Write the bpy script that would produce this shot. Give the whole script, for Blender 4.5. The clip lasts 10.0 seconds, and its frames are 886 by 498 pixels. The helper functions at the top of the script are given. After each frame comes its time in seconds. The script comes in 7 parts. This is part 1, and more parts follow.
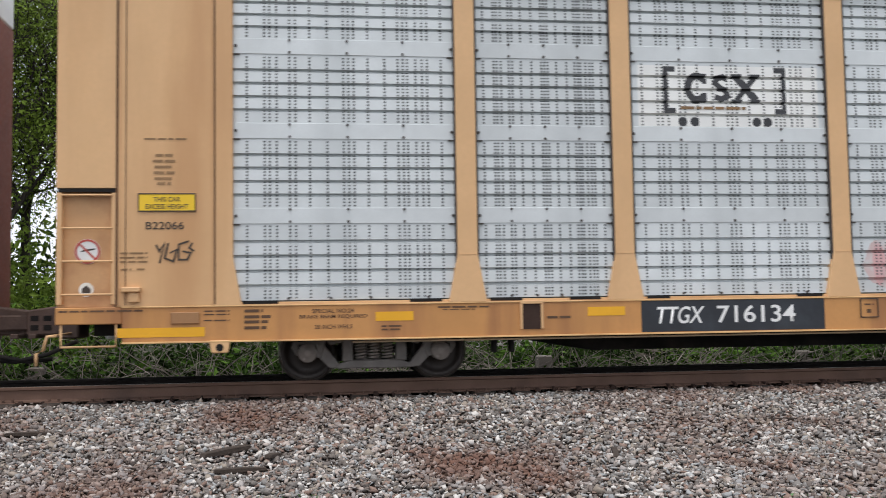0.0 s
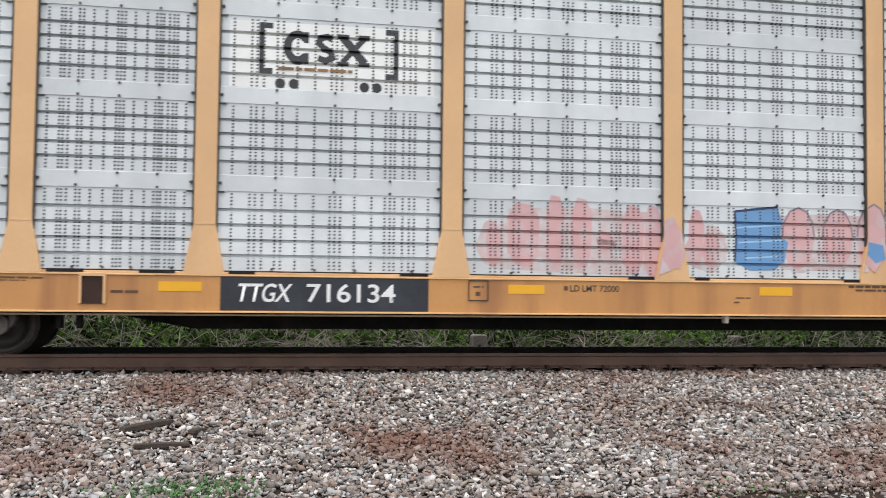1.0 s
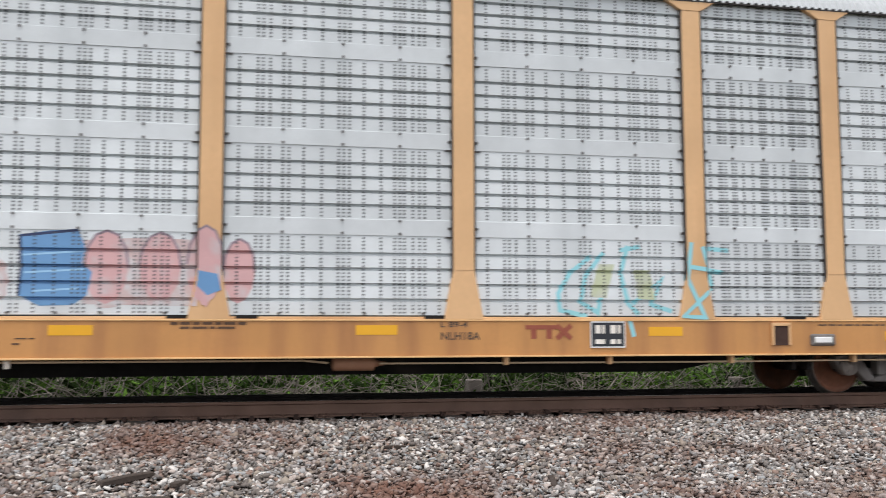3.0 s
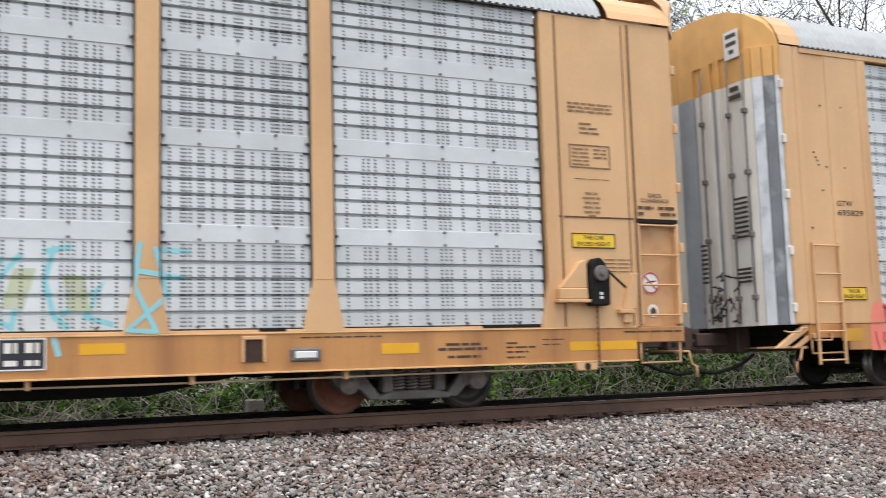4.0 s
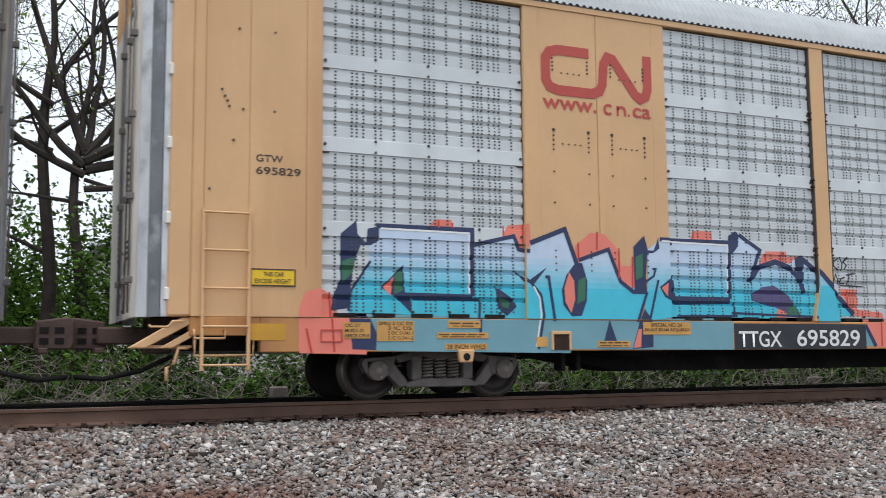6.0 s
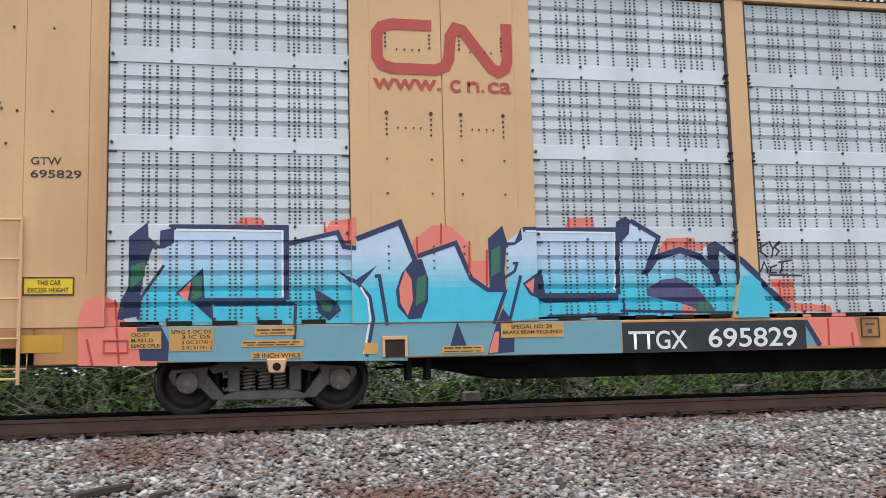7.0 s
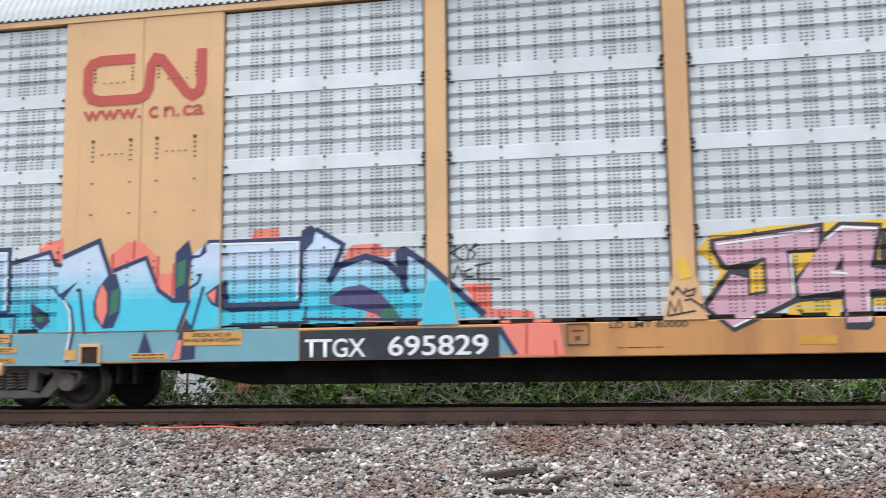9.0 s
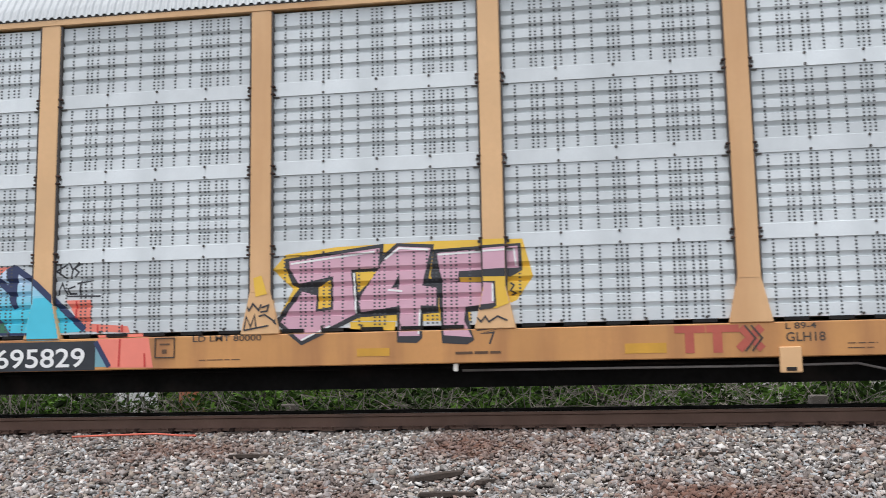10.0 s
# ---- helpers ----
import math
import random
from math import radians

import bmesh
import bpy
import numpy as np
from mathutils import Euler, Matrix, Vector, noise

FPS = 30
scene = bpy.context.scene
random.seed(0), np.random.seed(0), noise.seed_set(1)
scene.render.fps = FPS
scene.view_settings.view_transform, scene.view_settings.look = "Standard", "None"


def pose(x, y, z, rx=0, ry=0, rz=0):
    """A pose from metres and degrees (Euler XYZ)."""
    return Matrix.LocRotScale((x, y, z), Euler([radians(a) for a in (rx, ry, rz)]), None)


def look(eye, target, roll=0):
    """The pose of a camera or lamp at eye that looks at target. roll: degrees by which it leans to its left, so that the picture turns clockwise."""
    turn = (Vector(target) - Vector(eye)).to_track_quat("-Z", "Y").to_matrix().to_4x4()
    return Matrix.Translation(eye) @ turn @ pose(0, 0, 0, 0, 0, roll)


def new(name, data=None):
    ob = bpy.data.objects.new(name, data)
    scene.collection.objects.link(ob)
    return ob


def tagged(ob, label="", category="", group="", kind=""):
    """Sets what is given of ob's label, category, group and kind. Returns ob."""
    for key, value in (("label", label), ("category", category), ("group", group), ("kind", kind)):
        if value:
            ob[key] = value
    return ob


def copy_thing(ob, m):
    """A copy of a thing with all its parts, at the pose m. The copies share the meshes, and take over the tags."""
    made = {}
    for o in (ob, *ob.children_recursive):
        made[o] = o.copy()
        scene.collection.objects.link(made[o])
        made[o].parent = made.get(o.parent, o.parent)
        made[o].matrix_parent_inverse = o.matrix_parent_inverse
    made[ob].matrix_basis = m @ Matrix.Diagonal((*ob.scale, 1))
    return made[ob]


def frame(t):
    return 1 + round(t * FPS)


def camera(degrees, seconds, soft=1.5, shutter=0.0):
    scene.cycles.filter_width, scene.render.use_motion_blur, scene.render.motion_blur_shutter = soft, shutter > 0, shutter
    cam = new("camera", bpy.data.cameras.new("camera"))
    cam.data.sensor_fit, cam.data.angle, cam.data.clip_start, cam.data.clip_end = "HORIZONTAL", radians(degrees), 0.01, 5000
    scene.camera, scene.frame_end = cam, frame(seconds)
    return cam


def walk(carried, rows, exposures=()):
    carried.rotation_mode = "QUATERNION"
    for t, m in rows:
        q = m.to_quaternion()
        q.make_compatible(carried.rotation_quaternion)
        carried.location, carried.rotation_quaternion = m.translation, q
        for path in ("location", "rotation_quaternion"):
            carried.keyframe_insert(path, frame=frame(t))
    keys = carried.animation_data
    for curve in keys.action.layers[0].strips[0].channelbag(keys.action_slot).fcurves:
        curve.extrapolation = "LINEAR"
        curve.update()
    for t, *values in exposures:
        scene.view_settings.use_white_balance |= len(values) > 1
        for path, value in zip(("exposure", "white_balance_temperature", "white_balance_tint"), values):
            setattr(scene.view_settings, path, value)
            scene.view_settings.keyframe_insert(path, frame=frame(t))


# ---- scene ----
# ---- camera, carried by hand, panning from one spot beside the track ----
cam = camera(47.9, 10.0, soft=0.6, shutter=0.2)


def held(x, y, z, yaw, pitch, roll):
    return pose(x, y, z, 90 + pitch, 0, yaw) @ pose(0, 0, 0, 0, 0, -roll)


walk(cam, [(t, held(*v)) for t, *v in [
    (0.0, 0.000, 0.000, 0.790, -7.61, 3.73, 0.90),
    (0.2, -0.009, 0.001, 0.783, -7.97, 3.90, 1.85),
    (0.5, -0.016, 0.012, 0.771, -8.44, 4.01, 1.74),
    (0.8, -0.007, 0.165, 0.758, -10.60, 2.20, 0.31),
    (1.0, 0.025, 0.304, 0.750, -11.31, 2.53, -0.60),
    (1.2, 0.131, 0.378, 0.745, -8.35, 3.60, 0.11),
    (1.5, 0.276, 0.425, 0.743, -6.19, 1.61, 1.50),
    (1.8, 0.245, 0.495, 0.744, -6.35, 2.30, 1.98),
    (2.0, 0.206, 0.524, 0.744, -7.75, 3.90, 2.16),
    (2.2, 0.166, 0.529, 0.740, -8.12, 4.18, 1.93),
    (2.5, 0.095, 0.530, 0.729, -8.21, 4.30, 1.20),
    (2.7, 0.056, 0.533, 0.726, -9.15, 4.45, 0.41),
    (3.8, 0.196, 1.469, 0.627, -22.48, 7.00, 2.20),
    (4.0, 0.158, 1.480, 0.623, -24.75, 6.15, 1.63),
    (4.5, 0.022, 1.548, 0.598, -29.49, 5.84, 1.35),
    (5.0, -0.018, 1.525, 0.556, -31.66, 5.39, 1.76),
    (5.3, -0.010, 1.509, 0.534, -30.02, 5.48, 0.94),
    (5.5, -0.001, 1.495, 0.521, -28.56, 5.88, 0.37),
    (5.8, 0.006, 1.461, 0.503, -26.65, 5.78, 0.42),
    (6.0, 0.011, 1.438, 0.492, -23.70, 6.15, 0.46),
    (6.2, 0.041, 1.429, 0.490, -22.87, 6.32, 1.26),
    (7.3, 0.178, 1.191, 0.429, -6.57, 6.54, 1.34),
    (7.5, 0.187, 1.181, 0.427, -2.78, 6.33, 1.59),
    (8.0, 0.219, 1.092, 0.411, 7.46, 6.14, 1.41),
    (8.5, 0.250, 1.006, 0.399, 14.08, 5.91, 1.01),
    (9.0, 0.337, 0.963, 0.389, 11.00, 7.10, 0.65),
    (9.5, 0.334, 0.907, 0.382, 6.86, 7.95, 1.10),
    (9.7, 0.384, 0.882, 0.380, 6.65, 7.84, 1.08),
    (10.0, 0.574, 0.845, 0.376, 8.22, 7.43, 1.00)]],
     exposures=[(0.0, 0.16, 6500, 10), (0.5, 0.33, 6500, 10), (1.0, 0.45, 6600, 10), (2.5, 0.39, 6650, 11), (4.0, 0.40, 6540, 10), (4.5, 0.40, 6520, 10), (5.0, 0.36, 6450, 9), (5.5, 0.08, 6350, 9),
                (6.2, 0.07, 6300, 9), (7.5, 0.40, 6250, 9), (8.5, 0.50, 6280, 9), (9.0, 0.57, 6300, 9), (10.0, 0.38, 6420, 10)])

# how far the train has rolled, second by second
ROLLED = [(0.0, 0.0), (0.5, -2.188), (1.0, -4.341), (1.5, -6.421), (2.0, -8.539), (2.5, -10.677), (2.7, -11.529),
          (3.8, -15.928), (4.0, -16.750), (4.5, -18.919), (5.0, -21.175), (5.5, -23.434), (6.0, -25.638),
          (6.2, -26.512), (7.3, -31.204), (7.5, -32.052), (8.0, -34.135), (8.5, -36.151), (9.0, -38.093),
          (9.5, -40.112), (10.0, -42.169)]

# ---- light: a bright overcast sky ----
world = bpy.data.worlds.new("overcast_sky")
scene.world = world
world.use_nodes = True
wn, wl = world.node_tree.nodes, world.node_tree.links
sky = wn.new("ShaderNodeTexSky")
sky.sky_type, sky.sun_disc = "NISHITA", False
sky.sun_elevation, sky.sun_rotation = radians(72), radians(203)
sky.air_density, sky.dust_density, sky.ozone_density = 1.0, 6.0, 1.0
cloud = wn.new("ShaderNodeMix")
cloud.data_type = "RGBA"
cloud.inputs[0].default_value = 0.8
cloud.inputs[7].default_value = (8.7, 9.1, 9.8, 1)
wl.new(sky.outputs[0], cloud.inputs[6])
wl.new(cloud.outputs[2], wn["Background"].inputs[0])
wn["Background"].inputs[1].default_value = 0.13
sun = new("sun", bpy.data.lights.new("sun", "SUN"))
sun.data.energy, sun.data.angle, sun.data.color = 1.3, radians(25), (1.0, 0.97, 0.93)
sun.matrix_world = look((-3, -7, 24), (0, 0, 0))


# ---- materials ----
def material(name, colour, rough=0.6, metal=0.0, vary=0.12, scale=3.0, bump=0.0, bump_scale=60.0, dirt=None, dirt_at=0.55,
             dirt_scale=1.3, streak=False, island=0.0, piece=0.0, spec=0.5, thin=0.0, hues=()):
    """A node material: base colour varied at two scales, with dirt that has its own shape, fine relief and roughness."""
    m = bpy.data.materials.new(name)
    m.use_nodes = True
    n, l = m.node_tree.nodes, m.node_tree.links
    b = n["Principled BSDF"]
    b.inputs["Metallic"].default_value, b.inputs["Roughness"].default_value = metal, rough
    b.inputs["Specular IOR Level"].default_value = spec
    co = n.new("ShaderNodeTexCoord")

    def grain(s, detail=6, stretch=None):
        t = n.new("ShaderNodeTexNoise")
        t.inputs["Scale"].default_value, t.inputs["Detail"].default_value = s, detail
        if stretch:
            mp = n.new("ShaderNodeMapping")
            mp.inputs["Scale"].default_value = stretch
            l.new(co.outputs["Object"], mp.inputs[0])
            l.new(mp.outputs[0], t.inputs["Vector"])
        else:
            l.new(co.outputs["Object"], t.inputs["Vector"])
        return t.outputs["Fac"]

    def mixed(fac, a, c, mode="MIX"):
        x = n.new("ShaderNodeMix")
        x.data_type, x.blend_type = "RGBA", mode
        for k, v in ((0, fac), (6, a), (7, c)):
            if hasattr(v, "links"):
                l.new(v, x.inputs[k])
            else:
                x.inputs[k].default_value = v
        return x.outputs[2]

    def ramp(v, lo, hi, a=0.0, c=1.0):
        r = n.new("ShaderNodeMapRange")
        for k, u in ((1, lo), (2, hi), (3, a), (4, c)):
            r.inputs[k].default_value = u
        l.new(v, r.inputs[0])
        return r.outputs[0]

    col = (*colour, 1)
    dark, light = [tuple(max(0, c * k) for c in colour) + (1,) for k in (1 - vary, 1 + vary)]
    out = mixed(ramp(grain(scale), 0.3, 0.7), dark, light)
    out = mixed(ramp(grain(scale * 17, 3), 0.3, 0.7, 0, 0.35), out, dark)
    if hues:
        pick, cr = n.new("ShaderNodeNewGeometry"), n.new("ShaderNodeValToRGB")
        cr.color_ramp.interpolation = "CONSTANT"
        while len(cr.color_ramp.elements) < len(hues):
            cr.color_ramp.elements.new(0.5)
        for k, h in enumerate(hues):
            cr.color_ramp.elements[k].position, cr.color_ramp.elements[k].color = k / len(hues), (*h, 1)
        l.new(pick.outputs["Random Per Island"], cr.inputs[0])
        out = mixed(0.7, out, cr.outputs[0])
    if island or piece:
        g = n.new("ShaderNodeNewGeometry") if island else n.new("ShaderNodeObjectInfo")
        rnd = g.outputs["Random Per Island"] if island else g.outputs["Random"]
        out = mixed(1.0, out, ramp(rnd, 0, 1, 1 - (island or piece), 1 + (island or piece)), "MULTIPLY")
    if dirt:
        st = (1.0, 1.0, 0.12) if streak else None
        out = mixed(ramp(grain(dirt_scale, 8, st), dirt_at, dirt_at + 0.22, 0, 0.75), out, (*dirt, 1))
    l.new(out, b.inputs["Base Color"])
    l.new(ramp(grain(scale * 5), 0.3, 0.7, max(0.02, rough - 0.1), min(1, rough + 0.1)), b.inputs["Roughness"])
    if bump:
        bp = n.new("ShaderNodeBump")
        bp.inputs["Strength"].default_value, bp.inputs["Distance"].default_value = 0.6, bump
        l.new(grain(bump_scale, 4), bp.inputs["Height"])
        l.new(bp.outputs[0], b.inputs["Normal"])
    if thin:
        tr, mx = n.new("ShaderNodeBsdfTranslucent"), n.new("ShaderNodeMixShader")
        mx.inputs[0].default_value = thin
        l.new(out, tr.inputs["Color"])
        l.new(b.outputs[0], mx.inputs[1])
        l.new(tr.outputs[0], mx.inputs[2])
        l.new(mx.outputs[0], n["Material Output"].inputs["Surface"])
    return m


GOLD = material("weathered_gold_paint", (0.70, 0.428, 0.215), 0.5, vary=0.09, scale=0.9, dirt=(0.52, 0.275, 0.12), dirt_at=0.48,
                dirt_scale=1.1, streak=True, bump=0.004, bump_scale=5)
SILLGOLD = material("stained_gold_paint", (0.545, 0.262, 0.086), 0.5, vary=0.12, scale=1.2, dirt=(0.30, 0.125, 0.05), dirt_at=0.45, dirt_scale=2.2, streak=True, bump=0.003, bump_scale=6)
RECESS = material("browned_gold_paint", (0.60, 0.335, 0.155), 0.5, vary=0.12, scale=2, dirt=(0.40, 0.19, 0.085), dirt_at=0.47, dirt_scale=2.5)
# sill flanges, in a paler gold than the sill itself
LIP = material("pale_gold_edge", (0.72, 0.45, 0.20), 0.5, vary=0.15, scale=4, dirt=(0.3, 0.14, 0.06))
ORANGE = material("orange_paint", (0.74, 0.40, 0.12), 0.5, vary=0.1, dirt=(0.55, 0.26, 0.06), streak=True)
SILVER = material("galvanised_steel", (0.62, 0.65, 0.66), 0.55, metal=0.1, vary=0.08, scale=2.0, dirt=(0.49, 0.52, 0.53),
                  dirt_at=0.52, streak=True, piece=0.08)
ROOF = material("galvanised_roof", (0.47, 0.49, 0.50), 0.6, metal=0.1, vary=0.08, dirt=(0.38, 0.39, 0.40))
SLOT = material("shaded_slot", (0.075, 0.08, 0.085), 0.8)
BOLT = material("dark_bolt", (0.07, 0.06, 0.055), 0.6, metal=0.3)
BLACK = material("black_underframe", (0.016, 0.015, 0.015), 0.8, spec=0.2, vary=0.3, dirt=(0.05, 0.04, 0.035))
STEEL = material("grimy_cast_steel", (0.165, 0.15, 0.14), 0.7, vary=0.25, scale=5, dirt=(0.07, 0.055, 0.048), bump=0.004)
SPRING = material("dusty_spring_steel", (0.24, 0.21, 0.19), 0.7, vary=0.25, scale=5)
CASTRUST = material("rusty_cast_coupler", (0.105, 0.066, 0.054), 0.75, vary=0.3, scale=5, dirt=(0.05, 0.035, 0.03), bump=0.006, bump_scale=25)
WHEEL = material("worn_wheel_steel", (0.042, 0.034, 0.031), 0.55, metal=0.3, vary=0.25, scale=6, dirt=(0.075, 0.05, 0.038))
TREAD = material("polished_tread", (0.34, 0.32, 0.30), 0.35, metal=0.8)
RUSTW = material("rust_red_wheel", (0.19, 0.075, 0.04), 0.8, vary=0.3, scale=6, dirt=(0.1, 0.05, 0.035))
RUST = material("rusted_rail", (0.155, 0.095, 0.072), 0.85, spec=0.2, vary=0.2, scale=2.5, dirt=(0.06, 0.045, 0.04), bump=0.003)
# near-black colour of the far rail holds the shade under the train
SHADED_RAIL = material("shaded_far_rail", (0.022, 0.019, 0.018), 0.8, spec=0.2, vary=0.3)
ANCHOR = material("rusty_anchor", (0.058, 0.035, 0.028), 0.85, spec=0.2, vary=0.3, piece=0.4)
RAILTOP = material("polished_rail_head", (0.20, 0.17, 0.15), 0.4, metal=0.6)
WOOD = material("weathered_tie", (0.05, 0.036, 0.028), 0.9, vary=0.3, scale=4, bump=0.01, bump_scale=30)
YELLOW = material("reflective_yellow", (0.80, 0.40, 0.015), 0.4, vary=0.06)
SIGN = material("sign_yellow", (0.85, 0.55, 0.02), 0.4, vary=0.05)
SEAM = material("grimy_seam", (0.13, 0.062, 0.028), 0.8, vary=0.3)
INK = material("dark_lettering", (0.055, 0.04, 0.03), 0.6, vary=0.3)
STENCIL = material("brown_stencil", (0.10, 0.05, 0.024), 0.6, vary=0.3)
FADED = material("faded_lettering", (0.27, 0.155, 0.07), 0.6, vary=0.3)
NAVYBOX = material("dark_number_board", (0.022, 0.026, 0.034), 0.45, vary=0.3, dirt=(0.06, 0.07, 0.085))
WHITE = material("white_paint", (0.78, 0.78, 0.77), 0.5, vary=0.06)
OFFWHITE = material("grey_white_paint", (0.83, 0.79, 0.72), 0.55, vary=0.06, dirt=(0.62, 0.54, 0.44), dirt_at=0.5, dirt_scale=3, streak=True)
DKGREY = material("dark_scuffed_grey", (0.19, 0.205, 0.22), 0.6, vary=0.25, scale=2, dirt=(0.6, 0.62, 0.63), dirt_at=0.54, dirt_scale=2.6)
RED = material("red_logo_paint", (0.50, 0.075, 0.055), 0.5, vary=0.1)
MAROON = material("brown_red_paint", (0.22, 0.06, 0.035), 0.6, vary=0.15, dirt=(0.1, 0.04, 0.03), streak=True)
HOUSE = material("pale_wall", (0.60, 0.565, 0.55), 0.8, vary=0.04)
SHINGLE = material("pale_metal_roofing", (0.74, 0.76, 0.78), 0.7, vary=0.1)
CONCRETE = material("concrete", (0.19, 0.165, 0.145), 0.9, vary=0.2, bump=0.01)
DEADWOOD = material("grey_dead_wood", (0.20, 0.165, 0.14), 0.95, spec=0.1, vary=0.35, scale=3, dirt=(0.09, 0.07, 0.06), streak=True, bump=0.02, bump_scale=18)
BARK = material("tree_bark", (0.055, 0.046, 0.040), 0.95, spec=0.1, vary=0.3, scale=5, bump=0.02, bump_scale=20)
TWIG = material("dry_twig", (0.21, 0.18, 0.155), 0.95, vary=0.3, island=0.45)
LEAF = material("spring_leaf", (0.026, 0.05, 0.010), 0.7, vary=0.25, island=0.8, spec=0.1, thin=0.25)
LEAF2 = material("pale_spring_leaf", (0.19, 0.27, 0.045), 0.7, vary=0.25, island=0.65, spec=0.15, thin=0.4)
LEAFMID = material("weed_leaf", (0.075, 0.145, 0.023), 0.7, vary=0.25, island=0.75, spec=0.1, thin=0.25)
PALEWEED = material("pale_weed", (0.12, 0.215, 0.095), 0.8, vary=0.25, island=0.5, spec=0.1, thin=0.2)
STONE = material("ballast_stone", (0.29, 0.26, 0.235), 0.85, spec=0.2, vary=0.3, scale=14, island=0.5, dirt=(0.15, 0.066, 0.042), dirt_at=0.46, dirt_scale=0.6,
                 hues=((0.449, 0.429, 0.41), (0.282, 0.254, 0.234), (0.175, 0.147, 0.132), (0.371, 0.312, 0.254), (0.244, 0.147, 0.112), (0.332, 0.351, 0.361), (0.097, 0.083, 0.078), (0.547, 0.526, 0.498), (0.303, 0.254, 0.229), (0.215, 0.2, 0.195)))
SOIL = material("gravel_soil", (0.032, 0.024, 0.02), 0.95, spec=0.1, vary=0.3, scale=9, bump=0.03, bump_scale=35, dirt=(0.08, 0.045, 0.03),
                dirt_at=0.5, dirt_scale=0.6)
GRASS = material("grass_ground", (0.03, 0.036, 0.015), 0.95, spec=0.1, vary=0.35, scale=1.5, dirt=(0.04, 0.03, 0.02), bump=0.03, bump_scale=15)
ORANGEWIRE = material("orange_ribbon", (0.65, 0.13, 0.08), 0.6)
# spray paints
SPRAY = {k: material("spray_" + k, c, 0.5, vary=0.06) for k, c in {
    "navy": (0.022, 0.035, 0.10), "turquoise": (0.07, 0.52, 0.68), "sky": (0.30, 0.52, 0.72), "pale": (0.50, 0.60, 0.72),
    "coral": (0.80, 0.22, 0.16), "pink": (0.62, 0.36, 0.44), "rose": (0.62, 0.27, 0.27), "blue": (0.13, 0.29, 0.52),
    "green": (0.04, 0.16, 0.09), "yellow": (0.75, 0.46, 0.05), "black": (0.03, 0.03, 0.035), "white": (0.80, 0.80, 0.78),
    "teal": (0.17, 0.35, 0.41), "aqua": (0.28, 0.62, 0.68), "purple": (0.09, 0.075, 0.19)}.items()}


# ---- building helpers ----
def mesh_of(name, verts, faces, mats, smooth=False, index=None):
    me = bpy.data.meshes.new(name)
    me.from_pydata([tuple(v) for v in verts], [], faces)
    for m in (mats if isinstance(mats, (list, tuple)) else [mats]):
        me.materials.append(m)
    if index is not None:
        me.polygons.foreach_set("material_index", index)
    if smooth:
        me.polygons.foreach_set("use_smooth", [True] * len(me.polygons))
    me.update()
    return me


def part(name, bm, mat, parent=None, label="", at=None, kind=""):
    """Links a bmesh (or a mesh) as one object, under a thing or a part."""
    if isinstance(bm, bmesh.types.BMesh):
        me = bpy.data.meshes.new(name)
        bm.normal_update()
        bm.to_mesh(me)
        bm.free()
        for m in (mat if isinstance(mat, (list, tuple)) else [mat]):
            me.materials.append(m)
    else:
        me = bm
    ob = new(name, me)
    ob.parent = parent
    if at is not None:
        ob.location = at
    return tagged(ob, label=label, kind=kind)


def box(bm, x0, x1, y0, y1, z0, z1, b=0.006, mi=0):
    r = bmesh.ops.create_cube(bm, size=1, matrix=Matrix.LocRotScale(((x0 + x1) / 2, (y0 + y1) / 2, (z0 + z1) / 2), None,
                                                                    (x1 - x0, y1 - y0, z1 - z0)))
    fs = {f for v in r["verts"] for f in v.link_faces}
    for f in fs:
        f.material_index = mi
    if b:
        bmesh.ops.bevel(bm, geom=list({e for v in r["verts"] for e in v.link_edges}), offset=b, segments=1, affect="EDGES")
    return bm


def prism(bm, outline, y0, y1, mi=0, b=0.0):
    """An x, z outline pushed from y0 to y1."""
    a = [bm.verts.new((x, y0, z)) for x, z in outline]
    c = [bm.verts.new((x, y1, z)) for x, z in outline]
    fs = [bm.faces.new(a), bm.faces.new(c[::-1])]
    for i in range(len(a)):
        j = (i + 1) % len(a)
        fs.append(bm.faces.new((a[j], a[i], c[i], c[j])))
    for f in fs:
        f.material_index = mi
    bmesh.ops.recalc_face_normals(bm, faces=fs)
    if b:
        bmesh.ops.bevel(bm, geom=list({e for f in fs for e in f.edges}), offset=b, segments=1, affect="EDGES")
    return bm


def rod(bm, pts, r, n=6, mi=0):
    """A tube through points."""
    pts = [Vector(p) for p in pts]
    rings = []
    for i, p in enumerate(pts):
        d = (pts[min(i + 1, len(pts) - 1)] - pts[max(i - 1, 0)]).normalized()
        u = d.orthogonal().normalized() if abs(d.z) > 0.9 else d.cross(Vector((0, 0, 1))).normalized()
        w = d.cross(u)
        rr = r[i] if isinstance(r, (list, tuple)) else r
        rings.append([bm.verts.new(p + rr * (math.cos(a) * u + math.sin(a) * w)) for a in [2 * math.pi * k / n for k in range(n)]])
    fs = []
    for a, c in zip(rings, rings[1:]):
        for k in range(n):
            fs.append(bm.faces.new((a[k], a[(k + 1) % n], c[(k + 1) % n], c[k])))
    fs += [bm.faces.new(rings[0][::-1]), bm.faces.new(rings[-1])]
    for f in fs:
        f.material_index = mi
        f.smooth = len(f.verts) == 4
    return bm


def disc(bm, x, z, r, y0, y1, n=24, mi=0, b=0.0):
    return prism(bm, [(x + r * math.cos(2 * math.pi * k / n), z + r * math.sin(2 * math.pi * k / n)) for k in range(n)], y0, y1, mi, b)


